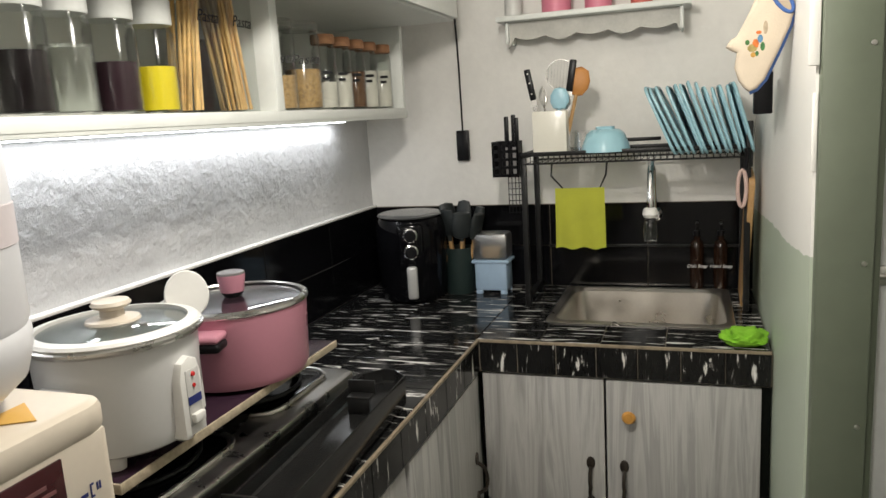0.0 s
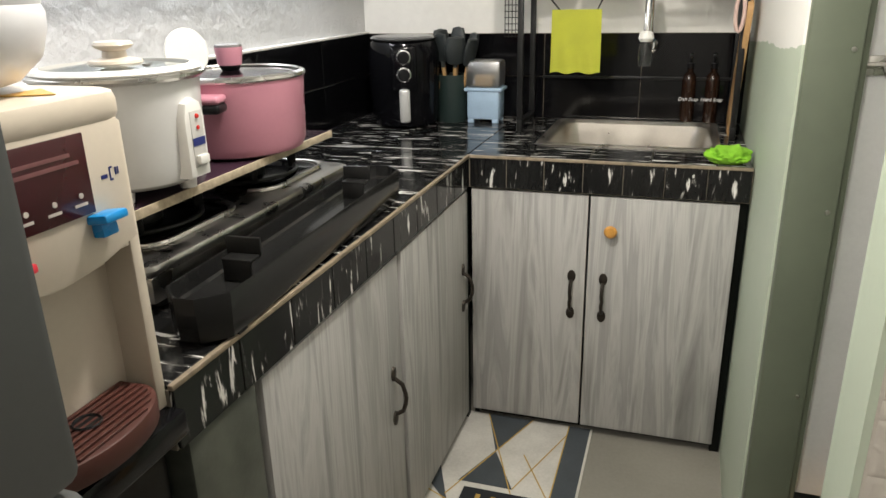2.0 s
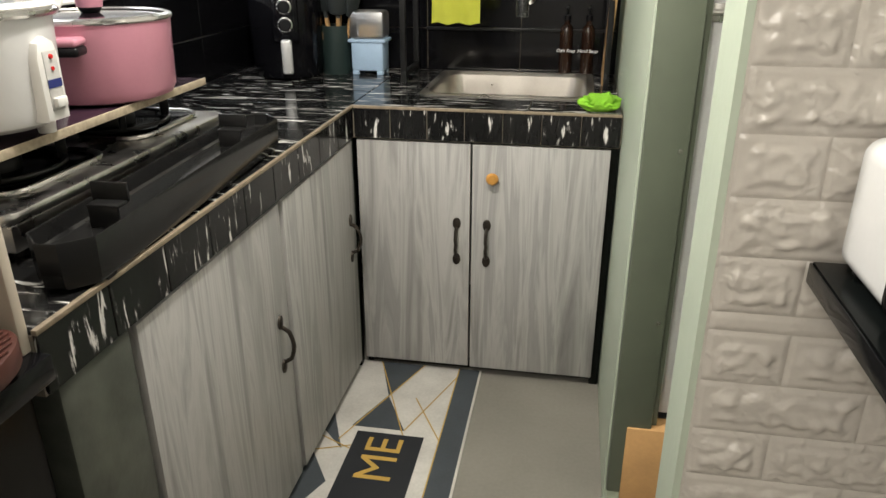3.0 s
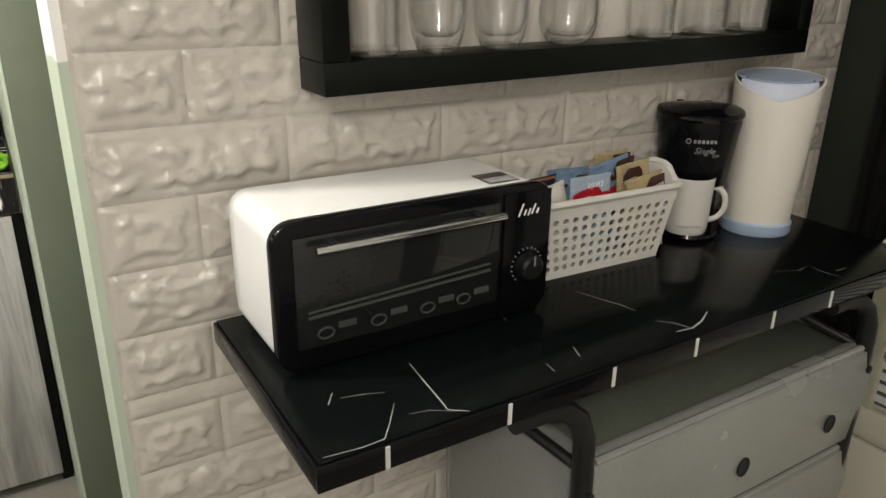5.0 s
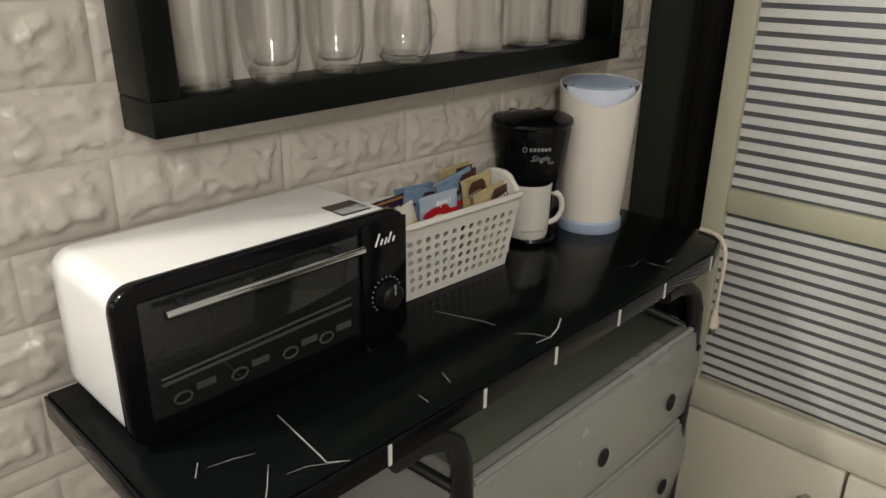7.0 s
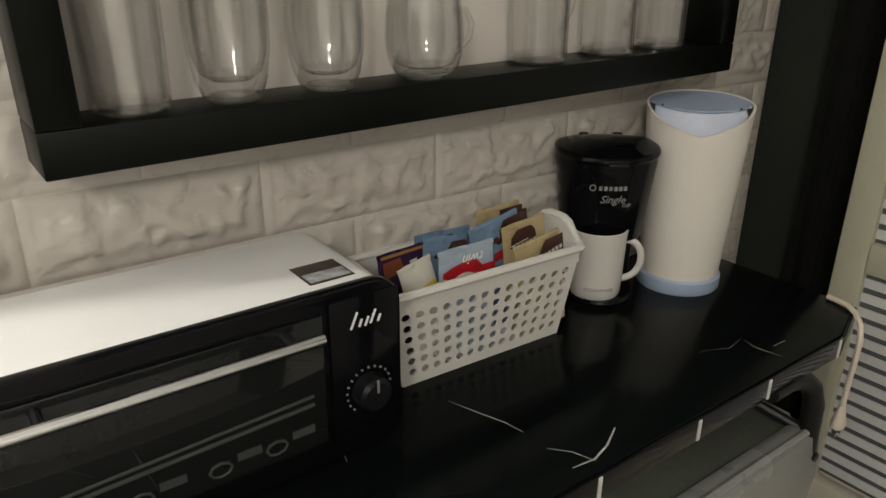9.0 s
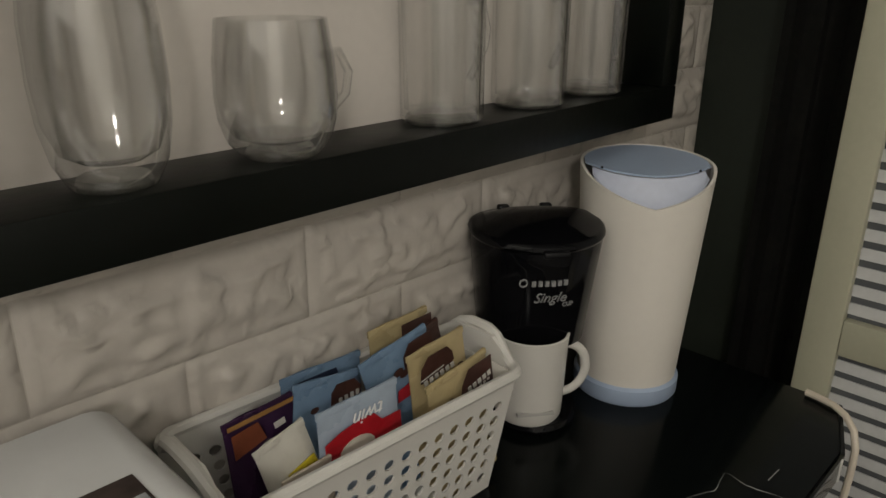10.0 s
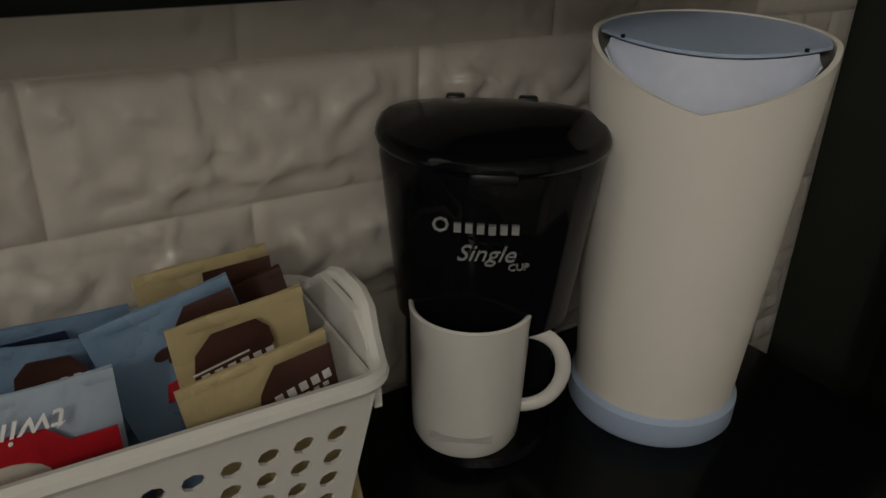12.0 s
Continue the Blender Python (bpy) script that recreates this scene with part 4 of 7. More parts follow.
for k in range(13):
    rr = random.Random(40 + k)
    sz = (0.222 if k < 8 else 0.205) + rr.uniform(-0.006, 0.006)
    pl = thing("plate", 0, 0, 0, "pale blue square plate leaning in the rack", "plate", "plates in the rack")
    pl.matrix_basis = pose(0.118 + 0.0178 * k, 2.47, 1.386, 0, -25 + 0.9 * k + rr.uniform(-2.0, 2.0), rr.uniform(-3, 3))
    part("plate", xf(merge(bm_plate(rounded(-sz / 2 + 0.02, sz / 2 - 0.02, 0.018, sz - 0.02, 0.03), 0.0, 0.003, 0.001), bm_tube([(x, y, 0.007) for x, y in rounded(-sz / 2, sz / 2, 0.0, sz, 0.035)], 0.0042, 6, True), bm_plate(rounded(-sz / 2, sz / 2, 0.0, sz, 0.035), 0.002, 0.0050)), Matrix(((0, 0, 1, 0), (1, 0, 0, 0), (0, 1, 0, 0), (0, 0, 0, 1)))), M_BLUE_DISH, pl)

cl = thing("dish_towel", -0.172, 2.385, 1.098, "bright yellow cloth hung on the towel bar", "towel")
bm = bmesh.new()
nu, nv = 16, 14
grid = [[bm.verts.new((-0.078 + 0.156 * u / nu + 0.004 * (1 - v / nv) * (u / nu - 0.5), -0.006 + 0.007 * math.sin(u * 0.8 + v * 0.2) * (1.1 - v / nv) - 0.003, 0.196 * v / nv + 0.003 * math.sin(u * 0.9) * (v < 1))) for u in range(nu + 1)] for v in range(nv + 1)]
for v in range(nv):
    for u in range(nu):
        bm.faces.new((grid[v][u], grid[v][u + 1], grid[v + 1][u + 1], grid[v + 1][u]))
bmesh.ops.solidify(bm, geom=bm.faces[:], thickness=0.003)
part("cloth", bm, mat("yellow_cloth", (0.72, 0.74, 0.10), 0.85, vary=0.1, scale=14, bump=0.3, bscale=400), cl)

cb = thing("cutting_board", 0.325, 2.515, CT, "pale wooden cutting board leaning on the rack", "cutting board")
cb.matrix_basis = pose(0.322, 2.50, CT + 0.005, 10, 2, 0)
part("board", xf(bm_plate(rounded(-0.06, 0.10, 0.0, 0.42, 0.02), -0.009, 0.009, 0.003), Matrix(((0, 0, 1, 0), (1, 0, 0, 0), (0, 1, 0, 0), (0, 0, 0, 1)))), M_WOOD, cb)
sc = thing("kitchen_scissors", 0.318, 2.375, 1.22, "pink and black scissors hung at the rack's end", "scissors")
part("handle", bm_tube([(0.012 * math.sin(2 * math.pi * t / 14) - 0.01, 0, 0.06 + 0.055 * math.cos(2 * math.pi * t / 14)) for t in range(14)], 0.006, 8, True), mat("pale_pink_plastic", (0.62, 0.45, 0.40), 0.4), sc)
part("hook", bm_tube([(0.0, 0, 0.12), (0.004, 0, 0.16), (0.0, 0.0, 0.18)], 0.007, 8), M_BLACK_PLASTIC, sc)

# ---- things on the counter by the back wall ----
af = thing("air_fryer", -0.80, 2.485, CT, "glossy black air fryer with a silver handle", "air fryer", rz=20)
part("body", bm_lathe([(0, 0), (0.105, 0), (0.115, 0.008), (0.122, 0.05), (0.128, 0.19), (0.128, 0.255), (0.118, 0.29), (0.10, 0.305), (0, 0.305)], 48, 1.0, 1.08), M_BLACK_GLOSS, af)
part("top_ring", xf(bm_lathe([(0.1, 0.302), (0.115, 0.300), (0.119, 0.305), (0.11, 0.311), (0.09, 0.312), (0, 0.313)], 48, 1.0, 1.08), pose(0, 0, 0.0)), mat("grey_gloss_lid", (0.10, 0.10, 0.10), 0.2), af, "dark grey glossy top")
part("front_panel", bm_box(-0.045, 0.045, -0.148, -0.10, 0.13, 0.285, 0.012), M_BLACK_GLOSS, af)
for zz in (0.248, 0.190):
    kb = part("dial", xf(bm_lathe([(0, 0), (0.021, 0), (0.020, 0.012), (0.016, 0.015), (0, 0.015)], 24), pose(0, -0.148, zz, 90, 0, 0)), M_BLACK_PLASTIC, af)
    part("dial_ring", xf(bm_lathe([(0.021, 0.0), (0.025, 0.0), (0.025, 0.004), (0.021, 0.005), (0.021, 0)], 28), pose(0, -0.148, zz, 90, 0, 0)), M_CHROME, kb)
part("basket_handle", merge(bm_box(-0.018, 0.018, -0.185, -0.165, 0.03, 0.145, 0.009, 3), bm_box(-0.015, 0.015, -0.17, -0.11, 0.115, 0.14, 0.005)), mat("silver_plastic", (0.52, 0.52, 0.51), 0.3, 0.3), af, "silver basket handle")

uc = thing("utensil_crock", -0.645, 2.565, CT, "dark green utensil crock full of black utensils", "crock")
part("crock", bm_lathe([(0, 0), (0.052, 0), (0.055, 0.006), (0.055, 0.17), (0.051, 0.17), (0.05, 0.01), (0, 0.01)], 36), mat("dark_green_plastic", (0.018, 0.032, 0.030), 0.45), uc)
M_SILI = mat("charcoal_silicone", (0.022, 0.027, 0.028), 0.5, vary=0.2)
for k, (a, tilt, h, w, flat) in enumerate(((200, 12, 0.215, 0.036, 0.5), (250, 9, 0.225, 0.036, 0.3), (300, 10, 0.215, 0.040, 0.5), (345, 14, 0.21, 0.040, 0.35), (30, 13, 0.225, 0.038, 0.5), (85, 9, 0.24, 0.030, 0.3), (140, 10, 0.235, 0.036, 0.5), (175, 16, 0.205, 0.040, 0.5), (225, 15, 0.20, 0.034, 0.3))):
    ut = thing("spatula" if flat < 0.4 else "ladle", -0.645, 2.565, CT + 0.012, "charcoal silicone utensil with a wooden handle in the crock", "utensil", "utensils in the crock")
    ut.matrix_basis = Matrix.Translation((-0.645 + 0.02 * math.cos(radians(a)), 2.565 + 0.02 * math.sin(radians(a)), CT + 0.012)) @ pose(0, 0, 0, 0, 0, a) @ pose(0, 0, 0, 0, tilt, 0)
    part("handle", bm_tube([(0, 0, 0), (0, 0, 0.2)], 0.007), M_WOOD, ut)
    part("neck", bm_tube([(0, 0, 0.19), (0, 0, h)], 0.008), M_SILI, ut)
    part("head", xf(bm_lathe([(0, -0.05), (w * 0.7, -0.04), (w, -0.01), (w, 0.02), (w * 0.75, 0.05), (0, 0.056)], 20, flat, 1.0), pose(0, 0, h + 0.03)), M_SILI, ut)

bx = thing("storage_box", -0.528, 2.575, CT, "pale blue storage box with a clear lid", "storage box")
bx.matrix_basis = pose(-0.520, 2.575, CT) @ Matrix.Diagonal((1.2, 1.0, 1.03, 1.0))
part("box", merge(xf(bm_box(-0.05, 0.05, -0.045, 0.045, 0.012, 0.115, 0.008), Matrix.Identity(4)), bm_box(-0.058, 0.058, -0.05, 0.05, 0.110, 0.122, 0.004)), mat("pale_blue_box", (0.36, 0.49, 0.64), 0.4), bx)
for sx in (-0.038, 0.038):
    for sy in (-0.035, 0.035):
        part("foot", bm_box(sx - 0.01, sx + 0.01, sy - 0.008, sy + 0.008, 0, 0.014, 0.002), mat("pale_blue_box", (0.36, 0.49, 0.64), 0.4), bx)
part("lid", bm_box(-0.054, 0.054, -0.047, 0.047, 0.122, 0.215, 0.012), thin_glass("frosted_clear_lid", (0.85, 0.88, 0.92), 0.35, 0.3), bx, "frosted clear lid")
part("contents", bm_box(-0.03, 0.025, -0.02, 0.02, 0.123, 0.165, 0.004), mat("yellow_pack", (0.62, 0.42, 0.22), 0.5), bx)

M_AMBER = mat("amber_bottle", (0.022, 0.010, 0.006), 0.15)
M_WHITE_PRINT = mat("white_print", (0.8, 0.8, 0.8), 0.5)
for x, word in ((0.185, "Dish Soap"), (0.262, "Hand Soap")):
    so = thing("soap_bottle", x, 2.60, CT + 0.006 if x < 0.3 else CT, "dark amber pump bottle with white lettering", "soap bottle", "soap bottles by the sink")
    so.matrix_basis = pose(x, 2.675, CT + 0.0005, 0, 0, 0)
    part("bottle", bm_lathe([(0, 0), (0.021, 0), (0.0235, 0.004), (0.0235, 0.15), (0.02, 0.165), (0.01, 0.175), (0.01, 0.19), (0, 0.19)], 28), M_AMBER, so)
    part("pump", merge(bm_lathe([(0, 0.188), (0.012, 0.188), (0.012, 0.205), (0.004, 0.207), (0.004, 0.23), (0, 0.23)], 16), bm_box(-0.006, 0.006, -0.035, 0.008, 0.226, 0.236, 0.003)), M_BLACK_PLASTIC, so)
    letters(word, 0.0165, 0.0004, M_WHITE_PRINT, so, pose(0, -0.0245, 0.085, 90, 0, 0), shear=0.25)

rag = thing("dishcloth", 0.30, 2.055, CT, "crumpled lime green dishcloth on the counter edge", "dishcloth")
bm = bmesh.new()
bmesh.ops.create_icosphere(bm, subdivisions=4, radius=1.0)
for v in bm.verts:
    q = v.co.copy()
    k = 1 + 0.35 * noise.noise(q * 1.7 + Vector((3, 1, 7))) + 0.22 * noise.noise(q * 4.1)
    v.co = Vector((q.x * 0.058 * k, q.y * 0.042 * k, max(0.0, (q.z * 0.5 + 0.42) * 0.052 * k)))
part("cloth", bm, mat("lime_cloth", (0.22, 0.50, 0.03), 0.9, vary=0.2, scale=30, bump=0.6, bscale=200), rag, smooth=60)

# ---- shelf with jars over the stove ----
SH = 1.578
sf = thing("wall_shelf", XL, 0, 0, "pale green-white wooden wall shelf with divisions", "shelf")
part("bottom_board", bm_box(0.0, 0.29, -0.2, 2.40, 1.545, SH, 0.002), M_WHITE_WOOD, sf)
part("back_board", bm_box(0.0, 0.02, -0.2, 2.40, SH, 1.845), M_WHITE_WALL, sf)
part("end_board", bm_box(0.02, 0.288, 2.375, 2.398, SH, 1.845, 0.001), M_WHITE_WOOD, sf)
part("divider", bm_box(0.02, 0.288, 1.572, 1.605, SH, 1.845, 0.001), M_WHITE_WOOD, sf)
part("front_rail", bm_box(0.285, 0.292, -0.2, 2.40, 1.553, SH - 0.004, 0.001), M_WHITE_WOOD, sf)
uc2 = thing("upper_cabinet", XL, 0, 1.845, "pale green-white upper cabinet above the shelf", "cabinet")
part("body", bm_box(0.0, 0.47, -0.2, 2.40, 0.0, CEIL - 1.847, 0.002), M_WHITE_WOOD, uc2)
for y0, y1 in ((-0.19, 0.45), (0.46, 1.1), (1.11, 1.75), (1.76, 2.395)):
    part("door", bm_box(0.472, 0.488, y0, y1, 0.006, CEIL - 1.88, 0.002), M_WHITE_WOOD, uc2)
led = thing("led_strip", -0.995, 1.42, 1.5395, "lit white strip lamp under the shelf", "strip lamp")
part("strip", bm_box(-0.006, 0.006, -0.985, 0.985, 0.002, 0.005), mat("lit_led", (0.9, 0.9, 0.9), 0.5, emit=(0.93, 0.96, 1.0, 12)), led)


def fill_jar(x, y, r, h, fill, color, cap, label, group, words="", cap_h=0.02, kind="jar", lean=0.0, name="storage_jar"):
    j = thing(name, x, y, SH, label, kind, group)
    t = 0.0025
    part("glass", bm_lathe([(0, 0), (r - 0.004, 0), (r, 0.005), (r, h - 0.02), (r - 0.006, h - 0.008), (r - 0.006, h), (r - 0.006 - t, h), (r - 0.006 - t, h - 0.009), (r - t, h - 0.021), (r - t, 0.007), (0, 0.005)], 28), M_CLEAR_PLASTIC, j, "clear container")
    if fill:
        part("contents", bm_lathe([(0, 0.007), (r - t - 0.001, 0.007), (r - t - 0.001, fill), (0, fill + 0.003)], 28), color, j)
    if cap:
        part("cap", bm_lathe([(0, h - 0.004), (r * 0.93, h - 0.004), (r * 0.97, h), (r * 0.97, h + cap_h - 0.004), (r * 0.9, h + cap_h), (0, h + cap_h)], 28), cap, j)
    if words:
        letters(words, 0.034, 0.0003, M_BLACK_PLASTIC, j, pose(r * 0.62 + 0.001, -r * 0.79, h * 0.62, 90, 0, 38), shear=0.3)
    return j


M_CAPGREY = mat("pale_grey_lid", (0.48, 0.49, 0.47), 0.35)
vinc = clear_glass("clear_vinegar", (0.9, 0.93, 0.9), 0.0)
soy = mat("soy_sauce", (0.008, 0.005, 0.006), 0.35, spec=0.2)
vin = mat("dark_vinegar", (0.026, 0.012, 0.017), 0.35, spec=0.2)
oil = mat("yellow_oil", (0.62, 0.50, 0.02), 0.3, spec=0.3)
pasta = mat("dry_pasta", (0.74, 0.47, 0.19), 0.6, vary=0.3, scale=50, bump=0.4)
grain = mat("dry_grain", (0.42, 0.27, 0.12), 0.7, vary=0.4, scale=120, bump=0.5)
spice = mat("brown_spice", (0.13, 0.065, 0.03), 0.8, vary=0.4, scale=120, bump=0.5)
salt = mat("white_powder", (0.62, 0.59, 0.53), 0.8, vary=0.15, scale=90, bump=0.3)
for y, f, c, lab in ((0.913, 0.104, soy, "oil bottle of black soy sauce with a pale lid"), (1.003, 0.12, vinc, "oil bottle of clear vinegar with a pale lid"), (1.107, 0.096, vin, "oil bottle of dark red vinegar with a pale lid"), (1.210, 0.092, oil, "oil bottle of yellow cooking oil with a pale lid")):
    b = fill_jar(-0.80, y + 0.008, 0.044, 0.166, 0.94 * f, c, M_CAPGREY, lab, "oil bottles on the shelf", "", 0.045, "bottle", name="oil_bottle")
    part("flap", bm_box(-0.008, 0.03, -0.012, 0.012, 0.2115, 0.219, 0.004), M_BLACK_PLASTIC if c in (soy, vin) else M_CAPGREY, b)
for y in (1.345, 1.465):
    j = thing("pasta_jar", -0.81, y, SH, "tall clear square jar of leaning spaghetti", "jar", "pasta jars on the shelf")
    for x0, x1, y0, y1 in ((-0.048, 0.048, -0.048, -0.045), (-0.048, 0.048, 0.045, 0.048), (-0.048, -0.045, -0.045, 0.045), (0.045, 0.048, -0.045, 0.045)):
        part("side", bm_box(x0, x1, y0, y1, 0, 0.27, 0.001), M_CLEAR_PLASTIC, j)
    part("base", bm_box(-0.045, 0.045, -0.045, 0.045, 0, 0.004), M_CLEAR_PLASTIC, j)
    for k in range(34):
        rr = random.Random(k + int(y * 1000))
        x0, y0 = rr.uniform(-0.03, 0.03), (-0.028 if y < 1.4 else 0.02) + rr.uniform(-0.014, 0.020)
        x1, y1 = x0 + rr.uniform(-0.01, 0.01), y0 + (0.03 if y < 1.4 else -0.045) + rr.uniform(-0.006, 0.006)
        part("spaghetti", bm_tube([(x0, y0, 0.006), (x1, y1, 0.25 + rr.uniform(-0.01, 0.01))], 0.004, 6), pasta, j)
    letters("Pasta", 0.034, 0.0003, M_BLACK_PLASTIC, j, pose(0.0485, 0.005, 0.19, 90, 0, 90), shear=0.3)
for y, f, h, r in ((1.537, 0.10, 0.15, 0.030),):
    fill_jar(-0.90, y, r, h, f, grain, M_CLEAR_PLASTIC, "clear jar of brown grain", "grain jars on the shelf")
for y, f, h, r in ((1.668, 0.085, 0.20, 0.045), (1.790, 0.105, 0.205, 0.050)):
    fill_jar(-0.80, y, r, h, f, grain, M_CLEAR_PLASTIC, "clear jar of brown grain", "grain jars on the shelf", "Pasta")
for y, c, f, w in ((1.897, salt, 0.075, ""), (1.993, salt, 0.10, ""), (2.088, spice, 0.11, ""), (2.178, salt, 0.115, ""), (2.290, salt, 0.12, "")):
    j = fill_jar(-0.79, y, 0.034, 0.180, f, c, M_CORK, "small glass jar with a cork lid", "cork-lidded jars on the shelf", "", 0.022)
    for q in range(2):
        part("print_bar", xf(bm_box(-0.014, 0.012 - 0.006 * q, -0.0003, 0.0003, -0.004, 0.004), pose(0.035 * 0.62 + 0.0012, -0.035 * 0.79 - 0.001, 0.10 - 0.016 * q, 0, 0, 38)), M_BLACK_PLASTIC, j)

# ---- back wall fittings ----
ws = thing("display_shelf", -0.15, YB, 1.845, "small white wall shelf with a scalloped valance", "shelf")
part("board", bm_box(-0.315, 0.315, -0.155, -0.001, 0.0, 0.018, 0.003), M_WHITE_WOOD, ws)
out = [(0.285, 0.0), (-0.285, 0.0), (-0.285, -0.085), (-0.262, -0.05)]
for k in range(5):
    for q in range(1, 7):
        t = q / 6
        out.append((-0.262 + 0.105 * (k + t), -0.05 - 0.018 * math.sin(math.pi * t) * (1 if k % 2 else 0.6)))
out += [(0.268, -0.05), (0.285, -0.08)]
part("valance", xf(bm_plate(out, 0, 0.012), pose(0, -0.09, 0, 90, 0, 0)), mat("greyed_white_wood", (0.5, 0.49, 0.45), 0.5, vary=0.2, scale=12), ws)
for sx in (-0.292, 0.280):
    part("bracket", bm_box(sx, sx + 0.012, -0.12, -0.001, -0.07, 0.0, 0.003), M_WHITE_WOOD, ws)
for x, c, w, h, lab in ((-0.27, (0.6, 0.6, 0.58), 0.03, 0.1, "white canister"), (-0.12, (0.62, 0.2, 0.28), 0.05, 0.09, "pink canister"), (0.02, (0.62, 0.2, 0.28), 0.045, 0.08, "pink canister"), (0.16, (0.5, 0.12, 0.1), 0.035, 0.12, "red canister")):
    cn = thing("canister", -0.15 + x, YB - 0.075, 1.863, lab + " on the small wall shelf", "canister", "canisters on the wall shelf")
    part("body", bm_lathe([(0, 0), (w, 0), (w, h), (0, h)], 24), mat(lab.replace(" ", "_"), c, 0.4), cn)
    part("lid", bm_lathe([(0, h), (w + 0.002, h), (w + 0.002, h + 0.015), (0, h + 0.017)], 24), M_WHITE_PLASTIC, cn)
ad = thing("power_adapter", -0.645, YB - 0.014, 1.375, "black power adapter hanging on its cable", "power adapter")
part("block", bm_box(-0.023, 0.023, -0.013, 0.013, 0, 0.112, 0.004), M_BLACK_PLASTIC, ad)
part("cable", bm_tube([(0, 0, 0.11), (0.0, 0, 0.14), (-0.004, 0.006, 0.35), (-0.012, 0.006, 0.6), (-0.016, 0.006, 1.1)], 0.0035, 6), M_BLACK_PLASTIC, ad)

mt = thing("oven_mitt", 0.282, 1.778, 1.556, "cream oven mitt with blue piping hung on the wall", "oven mitt")
shape = [(0.9 * x, 0.9 * z) for x, z in ((0, 0), (-0.012, 0.010), (-0.024, 0.028), (-0.033, 0.058), (-0.028, 0.093), (-0.044, 0.100), (-0.053, 0.108), (-0.044, 0.122), (-0.029, 0.130), (-0.001, 0.185), (0.017, 0.228), (0.041, 0.251), (0.072, 0.223), (0.093, 0.176), (0.085, 0.145), (0.062, 0.090), (0.033, 0.027), (0.015, 0.006))]
MM = pose(0, 0, 0, 90, 0, 0)
M_MITT = mat("cream_cotton", (0.60, 0.51, 0.40), 0.9, vary=0.1, scale=20, bump=0.3, bscale=300)
part("mitt", xf(bm_plate(shape, -0.017, 0.017, 0.008), MM), M_MITT, mt, smooth=60)
M_PIPING = mat("blue_piping", (0.06, 0.13, 0.36), 0.8)
part("piping", xf(bm_tube([(x, y, 0) for x, y in [shape[0]] + shape[:12:-1]], 0.0065, 8), MM), M_PIPING, mt, "blue cotton piping")
CUFF = [(0.060 + 0.032 * math.cos(t) * 0.57 + 0.012 * math.sin(t) * 0.82, 0.184 - 0.032 * math.cos(t) * 0.82 + 0.012 * math.sin(t) * 0.57) for t in [k * math.pi / 10 for k in range(20)]]
# A flat darker plate paints the shade inside the cuff opening.
part("cuff_shade", xf(bm_plate(CUFF, 0.0172, 0.0182), MM), mat("cuff_shade", (0.42, 0.34, 0.25), 0.9), mt, "cuff opening with its shade put in as colour")
part("cuff_piping", xf(bm_tube([(x, y, 0.0175) for x, y in CUFF], 0.004, 8, True), MM), M_PIPING, mt, "blue cotton piping")
for dx, dz, w, h, c in ((0.016, 0.121, 0.006, 0.004, (0.55, 0.14, 0.03)), (0.019, 0.108, 0.006, 0.009, (0.10, 0.22, 0.36)), (0.010, 0.098, 0.007, 0.011, (0.58, 0.16, 0.04)), (-0.006, 0.102, 0.005, 0.006, (0.06, 0.16, 0.05)), (0.004, 0.090, 0.011, 0.009, (0.36, 0.28, 0.10)), (0.024, 0.092, 0.005, 0.010, (0.06, 0.18, 0.06)), (0.006, 0.076, 0.006, 0.006, (0.45, 0.25, 0.06)), (0.013, 0.078, 0.004, 0.006, (0.06, 0.16, 0.06)), (0.029, 0.130, 0.005, 0.015, (0.42, 0.34, 0.24))):
    part("printed_flower", xf(bm_lathe([(0, 0), (1, 0), (0.9, 0.0008), (0, 0.001)], 9, w, h), pose(dx, -0.0165, dz, 90, 0, 0)), mat("mitt_print", c, 0.85, vary=0.3, scale=150), mt)
hk = thing("wall_hook", 0.352, 2.0, 1.503, "black grip hanging beneath the oven mitt", "hook")
part("grip", bm_box(-0.045, -0.002, -0.012, 0.012, 0, 0.10, 0.004), M_BLACK_PLASTIC, hk)

# ---- floor mat ----
fm = thing("floor_mat", -0.235, 1.53, 0, "white marble-look floor mat with dark grey triangles and gold lines", "mat")
M_MATW = mat("mat_marble_print", (0.60, 0.58, 0.54), 0.75, vary=0.25, scale=7, bump=0.1)
M_MATG = mat("mat_slate_print", (0.055, 0.065, 0.075), 0.75, vary=0.25, scale=10)
M_GOLD = mat("mat_gold_print", (0.50, 0.32, 0.07), 0.6)
part("base", bm_box(-0.215, 0.215, -0.5, 0.5, 0.0, 0.006, 0.002), M_MATW, fm)
part("slate_band", bm_box(0.14, 0.208, -0.495, 0.495, 0.0062, 0.0072), M_MATG, fm)


def mat_patch(pts, m_, name="slate_triangle", z=0.0064, h=0.0009):
    part(name, bm_plate(pts, z, z + h), m_, fm)


def mat_line(a, b, w=0.0035):
    d_ = (Vector(b) - Vector(a)).normalized()
    nn = Vector((-d_.y, d_.x)) * w / 2
    mat_patch([tuple(Vector(a) + nn), tuple(Vector(a) - nn), tuple(Vector(b) - nn), tuple(Vector(b) + nn)], M_GOLD, "gold_line", 0.0075, 0.0006)


